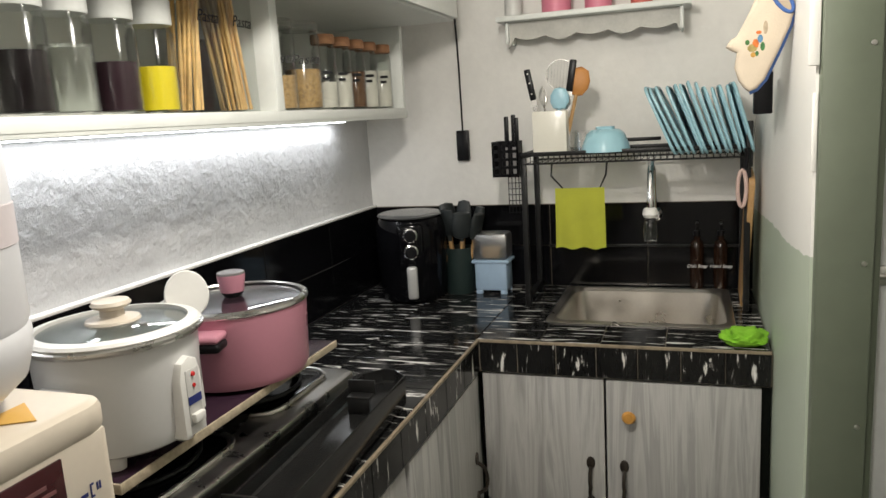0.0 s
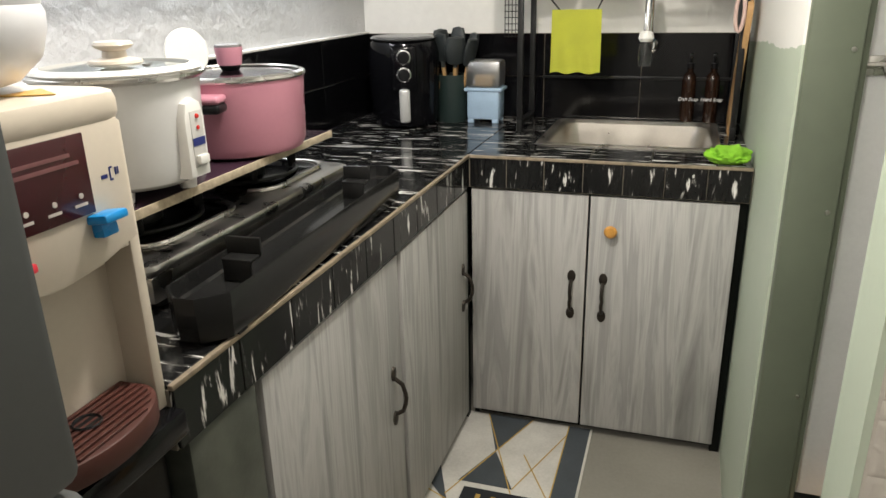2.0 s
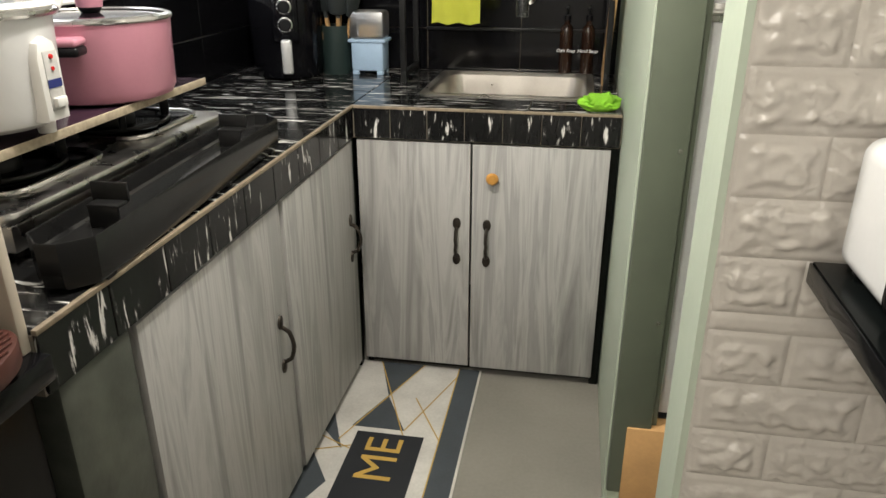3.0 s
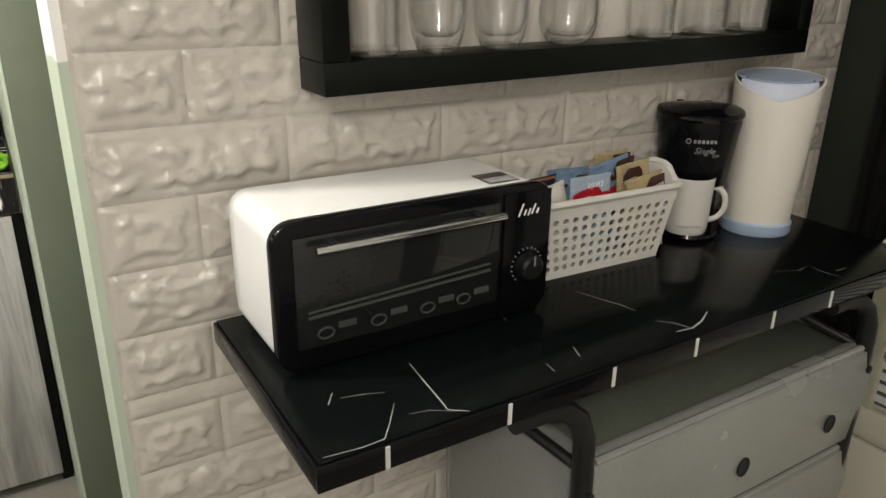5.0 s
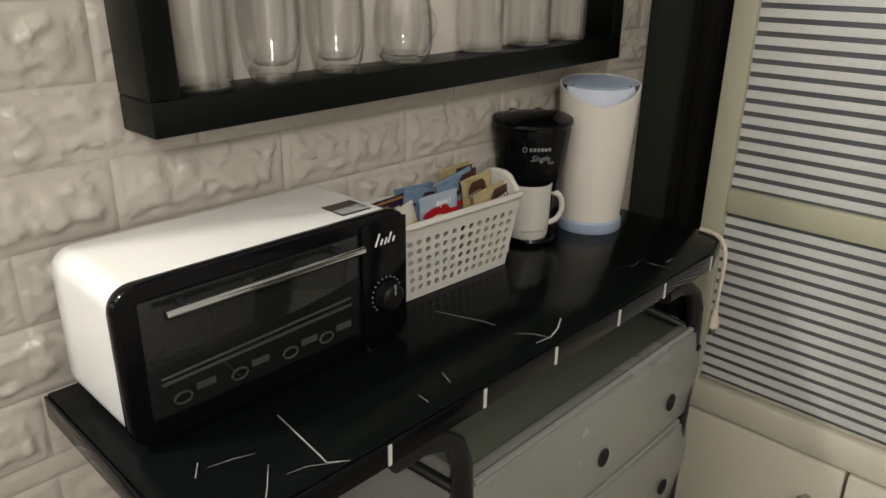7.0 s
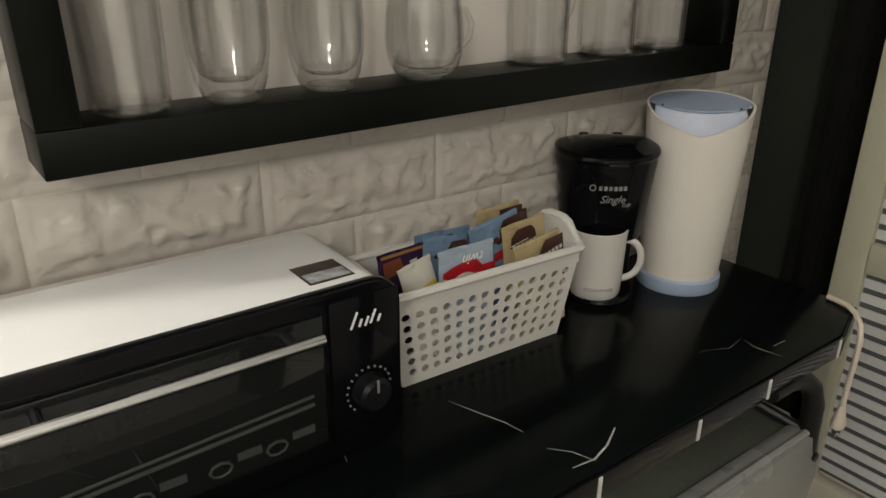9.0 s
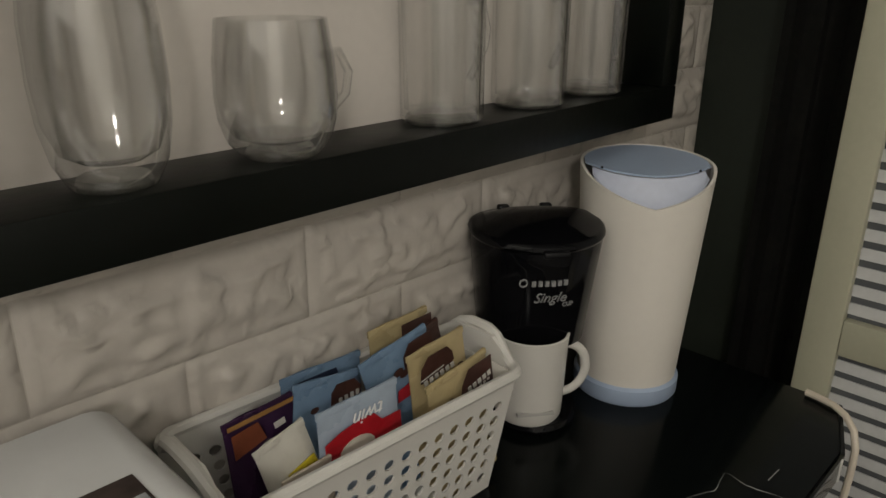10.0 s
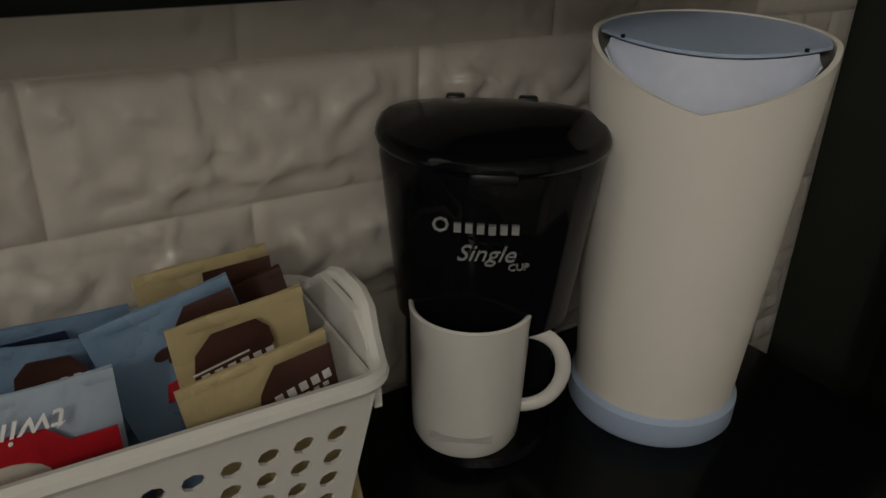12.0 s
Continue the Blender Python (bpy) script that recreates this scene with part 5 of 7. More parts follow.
mat_patch([(-0.13, 0.495), (0.02, 0.495), (-0.06, 0.30)], M_MATG)
mat_patch([(-0.06, 0.30), (-0.13, 0.13), (0.03, 0.13)], M_MATG)
mat_patch([(-0.208, 0.10), (-0.208, 0.20), (-0.13, 0.02)], M_MATG)
mat_patch([(-0.208, -0.30), (-0.13, -0.12), (-0.208, 0.0)], M_MATG)
mat_patch([(-0.13, -0.495), (0.02, -0.495), (-0.06, -0.30)], M_MATG)
for a, b in (((-0.13, 0.495), (0.05, 0.06)), ((0.02, 0.495), (-0.15, 0.06)), ((0.14, 0.495), (0.14, -0.495)), ((0.14, 0.44), (0.03, 0.13)), ((-0.208, 0.07), (-0.10, 0.02)), ((-0.208, 0.0), (-0.10, 0.04)), ((0.03, 0.30), (0.14, 0.10))):
    mat_line(a, b)
mat_patch([(-0.105, -0.3), (0.095, -0.3), (0.095, 0.105), (-0.105, 0.105)], mat("mat_black_label", (0.014, 0.016, 0.02), 0.7), "dark_label", 0.0085, 0.0008)
letters("ME", 0.15, 0.0004, M_GOLD, fm, pose(-0.005, -0.01, 0.0096, 0, 0, 90), label="gold lettering")

# ---- side table with tube frame ----
tb = thing("side_table", 0.526, 0.496, 0, "narrow black marble-look table on a bent black tube frame", "table")
part("tabletop", bm_plate([(0, 0), (0.894, 0), (0.985, 0.030), (0.985, 0.312), (0, 0.312)], WT - 0.026, WT, 0.002), M_MARBLE, tb)
part("edge_band", bm_box(-0.004, 0.894, -0.004, -0.0005, WT - 0.028, WT - 0.002, 0.001), M_BLACK_GLOSS, tb)
part("edge_band", bm_plate([(0.8945, -0.004), (0.986, 0.026), (0.986, 0.0295), (0.8945, -0.0006)], WT - 0.028, WT - 0.002), M_BLACK_PLASTIC, tb)
part("edge_band", bm_box(-0.004, -0.0005, 0.0, 0.312, WT - 0.028, WT - 0.002, 0.001), M_BLACK_GLOSS, tb)
M_VEIN = mat("white_vein_print", (0.36, 0.36, 0.345), 0.3, vary=0.4, scale=60)


def vein(pts, w=0.0022):
    """A printed vein: a thin uneven ribbon on the table top."""
    bm = bmesh.new()
    rows_ = []
    for k, (x, y) in enumerate(pts):
        a_, b_ = Vector(pts[max(k - 1, 0)]), Vector(pts[min(k + 1, len(pts) - 1)])
        d_ = (b_ - a_).normalized()
        t_ = 0.42 * w * (0.25 + 0.75 * math.sin(math.pi * (k + 0.6) / (len(pts) + 0.2))) / 2
        rows_.append((bm.verts.new((x - 0.526 - d_.y * t_, y - 0.496 + d_.x * t_, WT + 0.0003)), bm.verts.new((x - 0.526 + d_.y * t_, y - 0.496 - d_.x * t_, WT + 0.0003))))
    for a_, b_ in zip(rows_, rows_[1:]):
        bm.faces.new((a_[0], a_[1], b_[1], b_[0]))
    bmesh.ops.recalc_face_normals(bm, faces=bm.faces)
    part("vein", bm, M_VEIN, tb)


vein([(0.674, 0.605), (0.669, 0.561), (0.665, 0.524), (0.663, 0.510), (0.680, 0.497)], 0.0040)
vein([(0.624, 0.545), (0.605, 0.518), (0.590, 0.499), (0.568, 0.498), (0.532, 0.502)], 0.0024)
vein([(0.580, 0.592), (0.568, 0.574)], 0.0026)
vein([(0.583, 0.580), (0.607, 0.574), (0.625, 0.567)], 0.0016)
vein([(0.628, 0.522), (0.647, 0.518), (0.672, 0.502)], 0.0014)
vein([(0.954, 0.658), (0.967, 0.621), (0.976, 0.598), (0.980, 0.576)], 0.0030)
vein([(1.056, 0.530), (1.029, 0.516), (1.005, 0.509), (0.980, 0.512)], 0.0052)
vein([(0.981, 0.545), (0.996, 0.528), (1.004, 0.506)], 0.0022)
vein([(0.850, 0.544), (0.842, 0.524)], 0.0026)
vein([(0.800, 0.530), (0.798, 0.514)], 0.0022)
vein([(0.827, 0.645), (0.824, 0.635)], 0.0016)
vein([(1.327, 0.528), (1.350, 0.527)], 0.0024)
M_TAPE = mat("white_edge_mark", (0.6, 0.6, 0.57), 0.4)
for x in (0.063, 0.198, 0.337, 0.468, 0.611, 0.735, 0.885):
    part("edge_mark", bm_box(x - 0.0022, x + 0.0022, -0.0052, -0.004, WT - 0.0265, WT - 0.003), M_TAPE, tb)
for x in (0.245, 0.80):
    part("leg", bm_tube([(x - 0.03, 0.012, WT - 0.041), (x + 0.01, 0.012, WT - 0.041), (x + 0.038, 0.008, WT - 0.046), (x + 0.055, 0.004, WT - 0.06), (x + 0.062, 0.0, WT - 0.085), (x + 0.063, -0.002, WT - 0.15), (x + 0.063, -0.002, 0.0)], 0.0125, 14), M_BLACK_METAL, tb)
    part("brace", bm_tube([(x - 0.01, 0.20, WT - 0.03), (x + 0.02, 0.12, WT - 0.09), (x + 0.06, 0.01, WT - 0.125)], 0.007, 10), M_BLACK_METAL, tb)
    part("bolt", xf(bm_lathe([(0, 0), (0.006, 0), (0.006, 0.004), (0, 0.005)], 10), pose(x + 0.063, -0.0135, WT - 0.155, 90, 0, 0)), M_BLACK_METAL, tb)

# ---- plastic drawers under the table ----
dr = thing("drawer_tower", 0.843, 0.493, 0, "grey translucent plastic drawer tower under the table", "drawer tower")
M_DRAWER = mat("grey_translucent_plastic", (0.25, 0.255, 0.24), 0.22, vary=0.12, scale=3, rvary=0.3)
M_DRAWER_TOP = mat("olive_tinted_top", (0.115, 0.125, 0.10), 0.25, vary=0.25, scale=4)
part("side_panel", bm_box(0.0, 0.012, 0.03, 0.287, 0.0, 0.866, 0.004), M_DRAWER, dr)
part("side_panel", bm_box(0.545, 0.557, 0.03, 0.287, 0.0, 0.866, 0.004), M_DRAWER, dr)
part("back_panel", bm_box(0.0, 0.557, 0.288, 0.30, 0.0, 0.866, 0.004), M_DRAWER, dr)
part("top", bm_box(0.004, 0.553, 0.018, 0.295, 0.848, 0.858, 0.003), M_DRAWER_TOP, dr, "dusty olive-tinted top")
part("back_rim", bm_box(0.004, 0.553, 0.20, 0.22, 0.858, 0.868, 0.004), M_DRAWER, dr)
M_HOLE = mat("dark_hole", (0.008, 0.008, 0.008), 0.8)
for k in range(4):
    z1 = 0.863 - 0.175 * k
    df = part("drawer_front", merge(xf(bm_plate([(0.0, z1 - 0.155), (0.012, z1 - 0.16), (0.025, z1 - 0.15), (0.030, z1), (0.018, z1 + 0.003), (0.0, z1 - 0.004), (-0.006, z1 - 0.06)], 0, 0.557, 0.003), Matrix(((0, 0, 1, 0.0), (1, 0, 0, -0.008), (0, 1, 0, 0), (0, 0, 0, 1)))), bm_tube([(0.006, 0.0, z1 + 0.001), (0.551, 0.0, z1 + 0.001)], 0.005, 8)), M_DRAWER, dr, "smooth grey plastic drawer front")
    for x in ((0.075, 0.272, 0.468) if k % 2 == 0 else (0.09, 0.285, 0.484)):
        part("finger_hole", xf(bm_lathe([(0, 0), (0.0125, 0), (0.0135, 0.0015), (0.0125, 0.003), (0.0105, 0.001), (0, 0.0008)], 18, 0.9, 1.15), pose(x, -0.0125, z1 - 0.101, 92, 0, 0)), M_HOLE, df)

# ---- toaster oven ----
ov = thing("toaster_oven", 0.546, 0.645, WT, "white toaster oven with a black glass front", "toaster oven")
shell = xf(bm_plate(rounded(0.0, 0.336, 0.006, 0.163, 0.022, 6), 0.0, 0.132, 0.0), Matrix(((1, 0, 0, 0), (0, 0, 1, 0.006), (0, 1, 0, 0), (0, 0, 0, 1))))
part("housing", shell, M_WHITE_ENAMEL, ov, "glossy white sheet housing", smooth=40)
part("front_frame", xf(bm_plate(rounded(-0.003, 0.339, 0.004, 0.166, 0.024, 6), 0.0, 0.016, 0.004), Matrix(((1, 0, 0, 0), (0, 0, 1, -0.008), (0, 1, 0, 0), (0, 0, 0, 1)))), M_BLACK_GLOSS, ov, "glossy black front frame", smooth=40)
dg = part("door_glass", bm_box(0.018, 0.262, -0.0105, -0.0085, 0.030, 0.150, 0.001), mat("dark_oven_glass", (0.012, 0.013, 0.013), 0.05, vary=0.15, scale=3), ov, "dark reflecting door glass")
M_RACK = mat("grey_rack_print", (0.05, 0.053, 0.05), 0.35)
part("rack_bar", bm_tube([(0.03, -0.011, 0.064), (0.25, -0.011, 0.072)], 0.0018, 6), M_RACK, dg)
part("rack_bar", bm_tube([(0.03, -0.011, 0.070), (0.25, -0.011, 0.080)], 0.0014, 6), M_RACK, dg)
for x in (0.048, 0.108, 0.168, 0.215):
    part("pictogram", bm_tube([(x + 0.009 * math.cos(t * 0.785), -0.0108, 0.044 + 0.006 * math.sin(t * 0.785)) for t in range(8)], 0.0012, 5, True), M_RACK, dg)
    part("print_bar", bm_box(x + 0.014, x + 0.034, -0.0115, -0.0105, 0.046, 0.053), M_RACK, dg)
hd = part("handle", bm_tube([(0.032, -0.034, 0.143), (0.251, -0.034, 0.143)], 0.0045, 14, sx=1.0), M_CHROME, ov, "polished chrome bar handle")
for x in (0.055, 0.228):
    part("handle_post", bm_tube([(x, -0.008, 0.143), (x, -0.034, 0.143)], 0.004, 10), M_BLACK_PLASTIC, hd)
part("control_panel", bm_box(0.268, 0.334, -0.0112, -0.0085, 0.02, 0.158, 0.001), M_BLACK_GLOSS, ov)
M_DIM_PRINT = mat("dim_white_print", (0.20, 0.20, 0.20), 0.5)
kb = part("dial", xf(bm_lathe([(0, 0), (0.0165, 0), (0.0155, 0.013), (0.012, 0.016), (0, 0.016)], 28), pose(0.302, -0.011, 0.068, 90, 0, 0)), M_BLACK_PLASTIC, ov)
part("pointer", bm_box(0.301, 0.303, -0.028, -0.0265, 0.072, 0.084), M_DIM_PRINT, kb)
for k in range(17):
    a = radians(-135 + 270 * k / 16)
    part("scale_mark", xf(bm_box(-0.0007, 0.0007, -0.0125, -0.011, -0.0009, 0.0009), pose(0.302 + 0.0215 * math.sin(a), 0, 0.068 + 0.0215 * math.cos(a), 0, math.degrees(a), 0)), M_DIM_PRINT, kb)
# the maker's mark, as slanted strokes
part("badge", merge(*[xf(bm_box(-0.0009, 0.0009, -0.0122, -0.011, -h * 0.36, h * 0.36), pose(0.29 + 0.006 * k, 0, 0.136 + dz * 0.7, 0, 24, 0)) for k, (h, dz) in enumerate(((0.022, 0.002), (0.010, -0.003), (0.012, -0.003), (0.018, 0.001), (0.009, -0.003)))]), M_WHITE_PRINT, ov, "white maker's mark")
part("label", bm_box(0.268, 0.310, 0.020, 0.060, 0.1632, 0.1638), mat("dark_product_label", (0.05, 0.035, 0.03), 0.4, vary=0.8, scale=40), ov, "dark printed product label")
part("label_band", bm_box(0.270, 0.308, 0.022, 0.040, 0.1639, 0.1643), mat("grey_label_band", (0.32, 0.33, 0.34), 0.4, vary=0.5, scale=120), ov)
for sx in (0.025, 0.31):
    for sy in (0.02, 0.13):
        part("foot", bm_lathe([(0, 0), (0.011, 0), (0.010, 0.008), (0, 0.008)], 12), M_BLACK_PLASTIC, ov).location = (sx, sy, 0)

# ---- basket of sachets ----
bk = thing("basket", 1.040, 0.747, WT, "white perforated plastic basket full of coffee sachets", "basket", rz=-2)
BW, BD, BH, TW, TD = 0.107, 0.045, 0.108, 0.128, 0.053     # half sizes at the foot and the rim


def bm_perforated(w0, w1, h, nx, ny, margin, r):
    """An upright panel in x, z, w0 wide at the foot and w1 at the rim, with rows of round holes."""
    bm = bmesh.new()
    cache = {}

    def vert(u, v):
        key = (round(u, 5), round(v, 5))
        if key not in cache:
            w = w0 + (w1 - w0) * v
            cache[key] = bm.verts.new((w * (2 * u - 1), 0, h * v))
        return cache[key]
    us = [0] + [margin + (1 - 2 * margin) * k / nx for k in range(nx + 1)] + [1]
    vs = [0, 0.07] + [0.07 + 0.75 * k / ny for k in range(1, ny + 1)] + [1]
    for i in range(nx + 2):
        for j in range(ny + 2):
            u0, u1, v0, v1 = us[i], us[i + 1], vs[j], vs[j + 1]
            um, vm = (u0 + u1) / 2, (v0 + v1) / 2
            sq = [(u0, v0), (um, v0), (u1, v0), (u1, vm), (u1, v1), (um, v1), (u0, v1), (u0, vm)]
            o = [vert(*p) for p in sq]
            if 1 <= i <= nx and 1 <= j <= ny:
                ru, rv = r / (2 * w0), r / h
                inner = [vert(um + ru * math.cos(a), vm + rv * math.sin(a)) for a in [radians(d_) for d_ in (225, 270, 315, 0, 45, 90, 135, 180)]]
                for k in range(8):
                    bm.faces.new((o[k], o[(k + 1) % 8], inner[(k + 1) % 8], inner[k]))
            else:
                bm.faces.new(o)
    bmesh.ops.recalc_face_normals(bm, faces=bm.faces)
    bmesh.ops.solidify(bm, geom=bm.faces[:], thickness=0.002)
    return bm


M_BASKET = mat("white_basket_plastic", (0.66, 0.64, 0.60), 0.4, vary=0.05, scale=5)
tilt_y = math.degrees(math.atan2(TD - BD, BH))
tilt_x = math.degrees(math.atan2(TW - BW, BH))
part("side", xf(bm_perforated(BW, TW, BH, 14, 6, 0.03, 0.0046), pose(0, -BD, 0.001, tilt_y, 0, 0)), M_BASKET, bk)
part("side", xf(bm_perforated(BW, TW, BH, 14, 6, 0.03, 0.0046), pose(0, BD, 0.001, -tilt_y, 0, 0)), M_BASKET, bk)
part("end", xf(bm_perforated(BD, TD, BH, 6, 6, 0.06, 0.0046), pose(-BW, 0, 0.001, 0, 0, 90) @ pose(0, 0, 0, -tilt_x, 0, 0)), M_BASKET, bk)
part("end", xf(bm_perforated(BD, TD, BH, 6, 6, 0.06, 0.0046), pose(BW, 0, 0.001, 0, 0, 90) @ pose(0, 0, 0, tilt_x, 0, 0)), M_BASKET, bk)
part("base", bm_box(-BW, BW, -BD, BD, 0, 0.003), M_BASKET, bk)
rim = []
for x, y in rounded(-TW - 0.004, TW + 0.004, -TD - 0.003, TD + 0.003, 0.014, 4):
    rim.append((x, y, BH + 0.001))
rim2 = []
n_ = len(rim)
for k in range(n_):
    a, b = Vector(rim[k]), Vector(rim[(k + 1) % n_])
    steps = 8 if (b - a).length > 0.03 else 1
    for q in range(steps):
        p_ = a.lerp(b, q / steps)
        lift = 0.021 * math.exp(-(p_.y / 0.032) ** 4) if abs(p_.x) > TW - 0.002 else 0.0
        rim2.append((p_.x + math.copysign(lift * 0.3, p_.x), p_.y, p_.z + lift))
part("rim", bm_tube(rim2, 0.0048, 8, True), M_BASKET, bk)
for s in (-1, 1):
    part("end_grip", xf(bm_plate([(-0.046, -0.022), (0.046, -0.022), (0.044, 0.0), (0.034, 0.012), (0.022, 0.0205), (-0.022, 0.0205), (-0.034, 0.012), (-0.044, 0.0)], -0.003, 0.001), Matrix(((0, 0, 1, s * (TW + 0.004)), (1, 0, 0, 0), (0, 1, 0, BH), (0, 0, 0, 1)))), M_BASKET, bk)


def bm_pouch(w, h, t):
    bm = bmesh.new()
    nu_, nv_ = 8, 8
    for side_ in (1, -1):
        g = []
        for j in range(nv_ + 1):
            row_ = []
            for i in range(nu_ + 1):
                u, v = i / nu_, j / nv_
                puff = t * (math.sin(math.pi * u) ** 0.7) * (math.sin(math.pi * min(1, max(0, (v - 0.06) / 0.88))) ** 0.6)
                row_.append(bm.verts.new((w * (u - 0.5), side_ * (puff + 0.0006) + 0.0012 * math.sin(9 * u + 5 * v), h * v)))
            g.append(row_)
        for j in range(nv_):
            for i in range(nu_):
                bm.faces.new((g[j][i], g[j][i + 1], g[j + 1][i + 1], g[j + 1][i]))
    bmesh.ops.recalc_face_normals(bm, faces=bm.faces)
    return bm


def sachet(left, right, y, color, prints, label, bars=(), lean=0.0, turn=0.0, name="coffee_sachet"):
    """A foil pouch hung from its top edge (x, z left and right); prints and bars in parts of its width and height."""
    top = Vector(((left[0] + right[0]) / 2, y, (left[1] + right[1]) / 2))
    w, h = math.hypot(right[0] - left[0], right[1] - left[1]), top.z - WT - 0.006
    roll = math.degrees(math.atan2(right[1] - left[1], right[0] - left[0]))
    s_ = thing(name, 0, 0, 0, label, "sachet", "sachets in the basket")
    s_.matrix_basis = Matrix.Translation(top) @ pose(0, 0, 0, lean, -roll, turn) @ Matrix.Translation((0, 0, -h))
    foil = mat("sachet_foil", color, 0.30, vary=0.18, scale=22, rvary=0.4, bump=0.5, bscale=55, bdist=0.004)
    part("pouch", bm_pouch(w, h, 0.0045), foil, s_)
    part("seal", bm_box(-w / 2, w / 2, -0.0011, 0.0011, h * 0.955, h * 0.998, 0.0004), foil, s_)
    for pc, outline in prints:
        outline = [(u, 1 - 0.45 * (1 - v)) for u, v in outline]
        part("print", xf(bm_plate([(w * (u - 0.5), h * v) for u, v in outline], 0.0, 0.0006), pose(0, -0.0062, 0, 90, 0, 0)), mat("sachet_print", pc, 0.3, vary=0.35, scale=50, bump=0.4, bscale=60, bdist=0.003), s_)
    for u, v, bw_, bh_ in bars:
        part("print_bar", xf(bm_box(-w * bw_ / 2, w * bw_ / 2, -0.0005, 0.0, -h * bh_ * 0.25, h * bh_ * 0.25), pose(w * (u - 0.5), -0.0068, h * (1 - 0.45 * (1 - v)), 0, -7, 0)), M_SACHET_PRINT, s_)
    return s_


M_SACHET_PRINT = mat("cream_sachet_print", (0.62, 0.60, 0.56), 0.5)
BLUE, TAN, BROWN = (0.17, 0.26, 0.38), (0.46, 0.37, 0.20), (0.060, 0.026, 0.020)
SWEEP = [(0.44, 0.52), (0.47, 0.70), (0.52, 0.80), (0.60, 0.93), (0.985, 0.93), (0.985, 0.46), (0.7, 0.46)]
DOME = [(0.10, 0.56), (0.14, 0.76), (0.28, 0.90), (0.60, 0.90), (0.68, 0.80), (0.70, 0.66), (0.62, 0.58), (0.4, 0.55)]
CORNER = [(0.52, 0.62), (0.54, 0.78), (0.66, 0.93), (0.985, 0.93), (0.985, 0.66), (0.76, 0.72), (0.62, 0.52)]


def bean(u, v, k=1.0):
    return [(u + k * 0.06 * math.cos(a_) - k * 0.02 * math.sin(a_), v + k * 0.035 * math.sin(a_) + k * 0.025 * math.cos(a_)) for a_ in [t_ * math.pi / 5 for t_ in range(10)]]


WORD = [(0.58 + 0.085 * k, 0.60 + 0.012 * k, 0.055, 0.075) for k in range(5)] + [(0.62 + 0.07 * k, 0.51 + 0.01 * k, 0.04, 0.035) for k in range(5)]
WORD_LOW = [(0.18 + 0.095 * k, 0.545 + 0.008 * k, 0.06, 0.07) for k in range(6)] + [(0.30, 0.63, 0.42, 0.012)]
sachet((1.000, 1.113), (1.078, 1.110), 0.786, BLUE, [((0.02, 0.028, 0.06), [(0.08, 0.80), (0.10, 0.91), (0.62, 0.93), (0.64, 0.84)])], "blue coffee sachet in the basket", lean=-3)
sachet((1.080, 1.128), (1.147, 1.131), 0.778, TAN, [(BROWN, [(0.46, 0.5), (0.47, 0.93), (0.985, 0.93), (0.985, 0.4)])], "tan and brown coffee sachet in the basket", lean=-3)
sachet((1.098, 1.110), (1.150, 1.122), 0.768, BROWN, [(TAN, [(0.02, 0.1), (0.02, 0.7), (0.4, 0.6), (0.7, 0.1)])], "dark brown coffee sachet in the basket", lean=-4)
sachet((0.940, 1.109), (0.998, 1.112), 0.768, (0.04, 0.016, 0.050), [((0.30, 0.16, 0.05), [(0.02, 0.93), (0.02, 0.99), (0.98, 0.99), (0.98, 0.93)]), ((0.20, 0.06, 0.03), [(0.05, 0.5), (0.05, 0.85), (0.42, 0.88), (0.5, 0.6)])], "purple and orange snack sachet in the basket", [(0.7, 0.72, 0.16, 0.08)], lean=-5, name="snack_sachet")
sachet((0.996, 1.120), (1.056, 1.111), 0.762, BLUE, [(BROWN, [(0.50, 0.60), (0.50, 0.78), (0.58, 0.90), (0.86, 0.92), (0.97, 0.80), (0.96, 0.60)]), (BROWN, bean(0.25, 0.62))], "blue coffee sachet with a brown print in the basket", [(0.64 + 0.09 * k, 0.66 + 0.02 * k, 0.05, 0.07) for k in range(4)], lean=-5)
sachet((1.052, 1.116), (1.118, 1.133), 0.754, BLUE, [(BROWN, CORNER), (BROWN, bean(0.42, 0.62, 1.2)), (BROWN, bean(0.50, 0.56, 1.2)), ((0.40, 0.02, 0.03), [(0.3, 0.2), (0.35, 0.36), (0.9, 0.42), (0.95, 0.2)])], "blue coffee sachet with brown beans in the basket", lean=-4, turn=-6)
sachet((1.084, 1.119), (1.149, 1.125), 0.737, TAN, [(BROWN, DOME), (BROWN, bean(0.8, 0.5))], "tan coffee sachet with a brown print in the basket", WORD_LOW, lean=-4)
sachet((0.940, 1.106), (0.980, 1.116), 0.729, (0.58, 0.56, 0.50), [((0.55, 0.44, 0.03), [(0.35, 0.2), (0.35, 0.48), (0.9, 0.52), (0.95, 0.2)])], "white and yellow snack sachet in the basket", lean=-4, name="snack_sachet")
twin = sachet((0.986, 1.118), (1.060, 1.118), 0.722, (0.36, 0.43, 0.52), [((0.42, 0.012, 0.02), [(0.02, 0.2), (0.02, 0.60), (0.2, 0.68), (0.45, 0.74), (0.62, 0.72), (0.72, 0.58), (0.96, 0.58), (0.97, 0.2)])], "pale blue twin sachet with a red print in the basket", lean=-3)
part("print", xf(bm_plate([(0.016 * math.cos(t_ * math.pi / 9) - 0.008, 0.090 + 0.010 * math.sin(t_ * math.pi / 9)) for t_ in range(18)], 0.0, 0.0004), pose(0, -0.0070, 0, 90, 0, 0)), mat("cream_circle_print", (0.60, 0.55, 0.47), 0.4, vary=0.2, scale=60), twin)
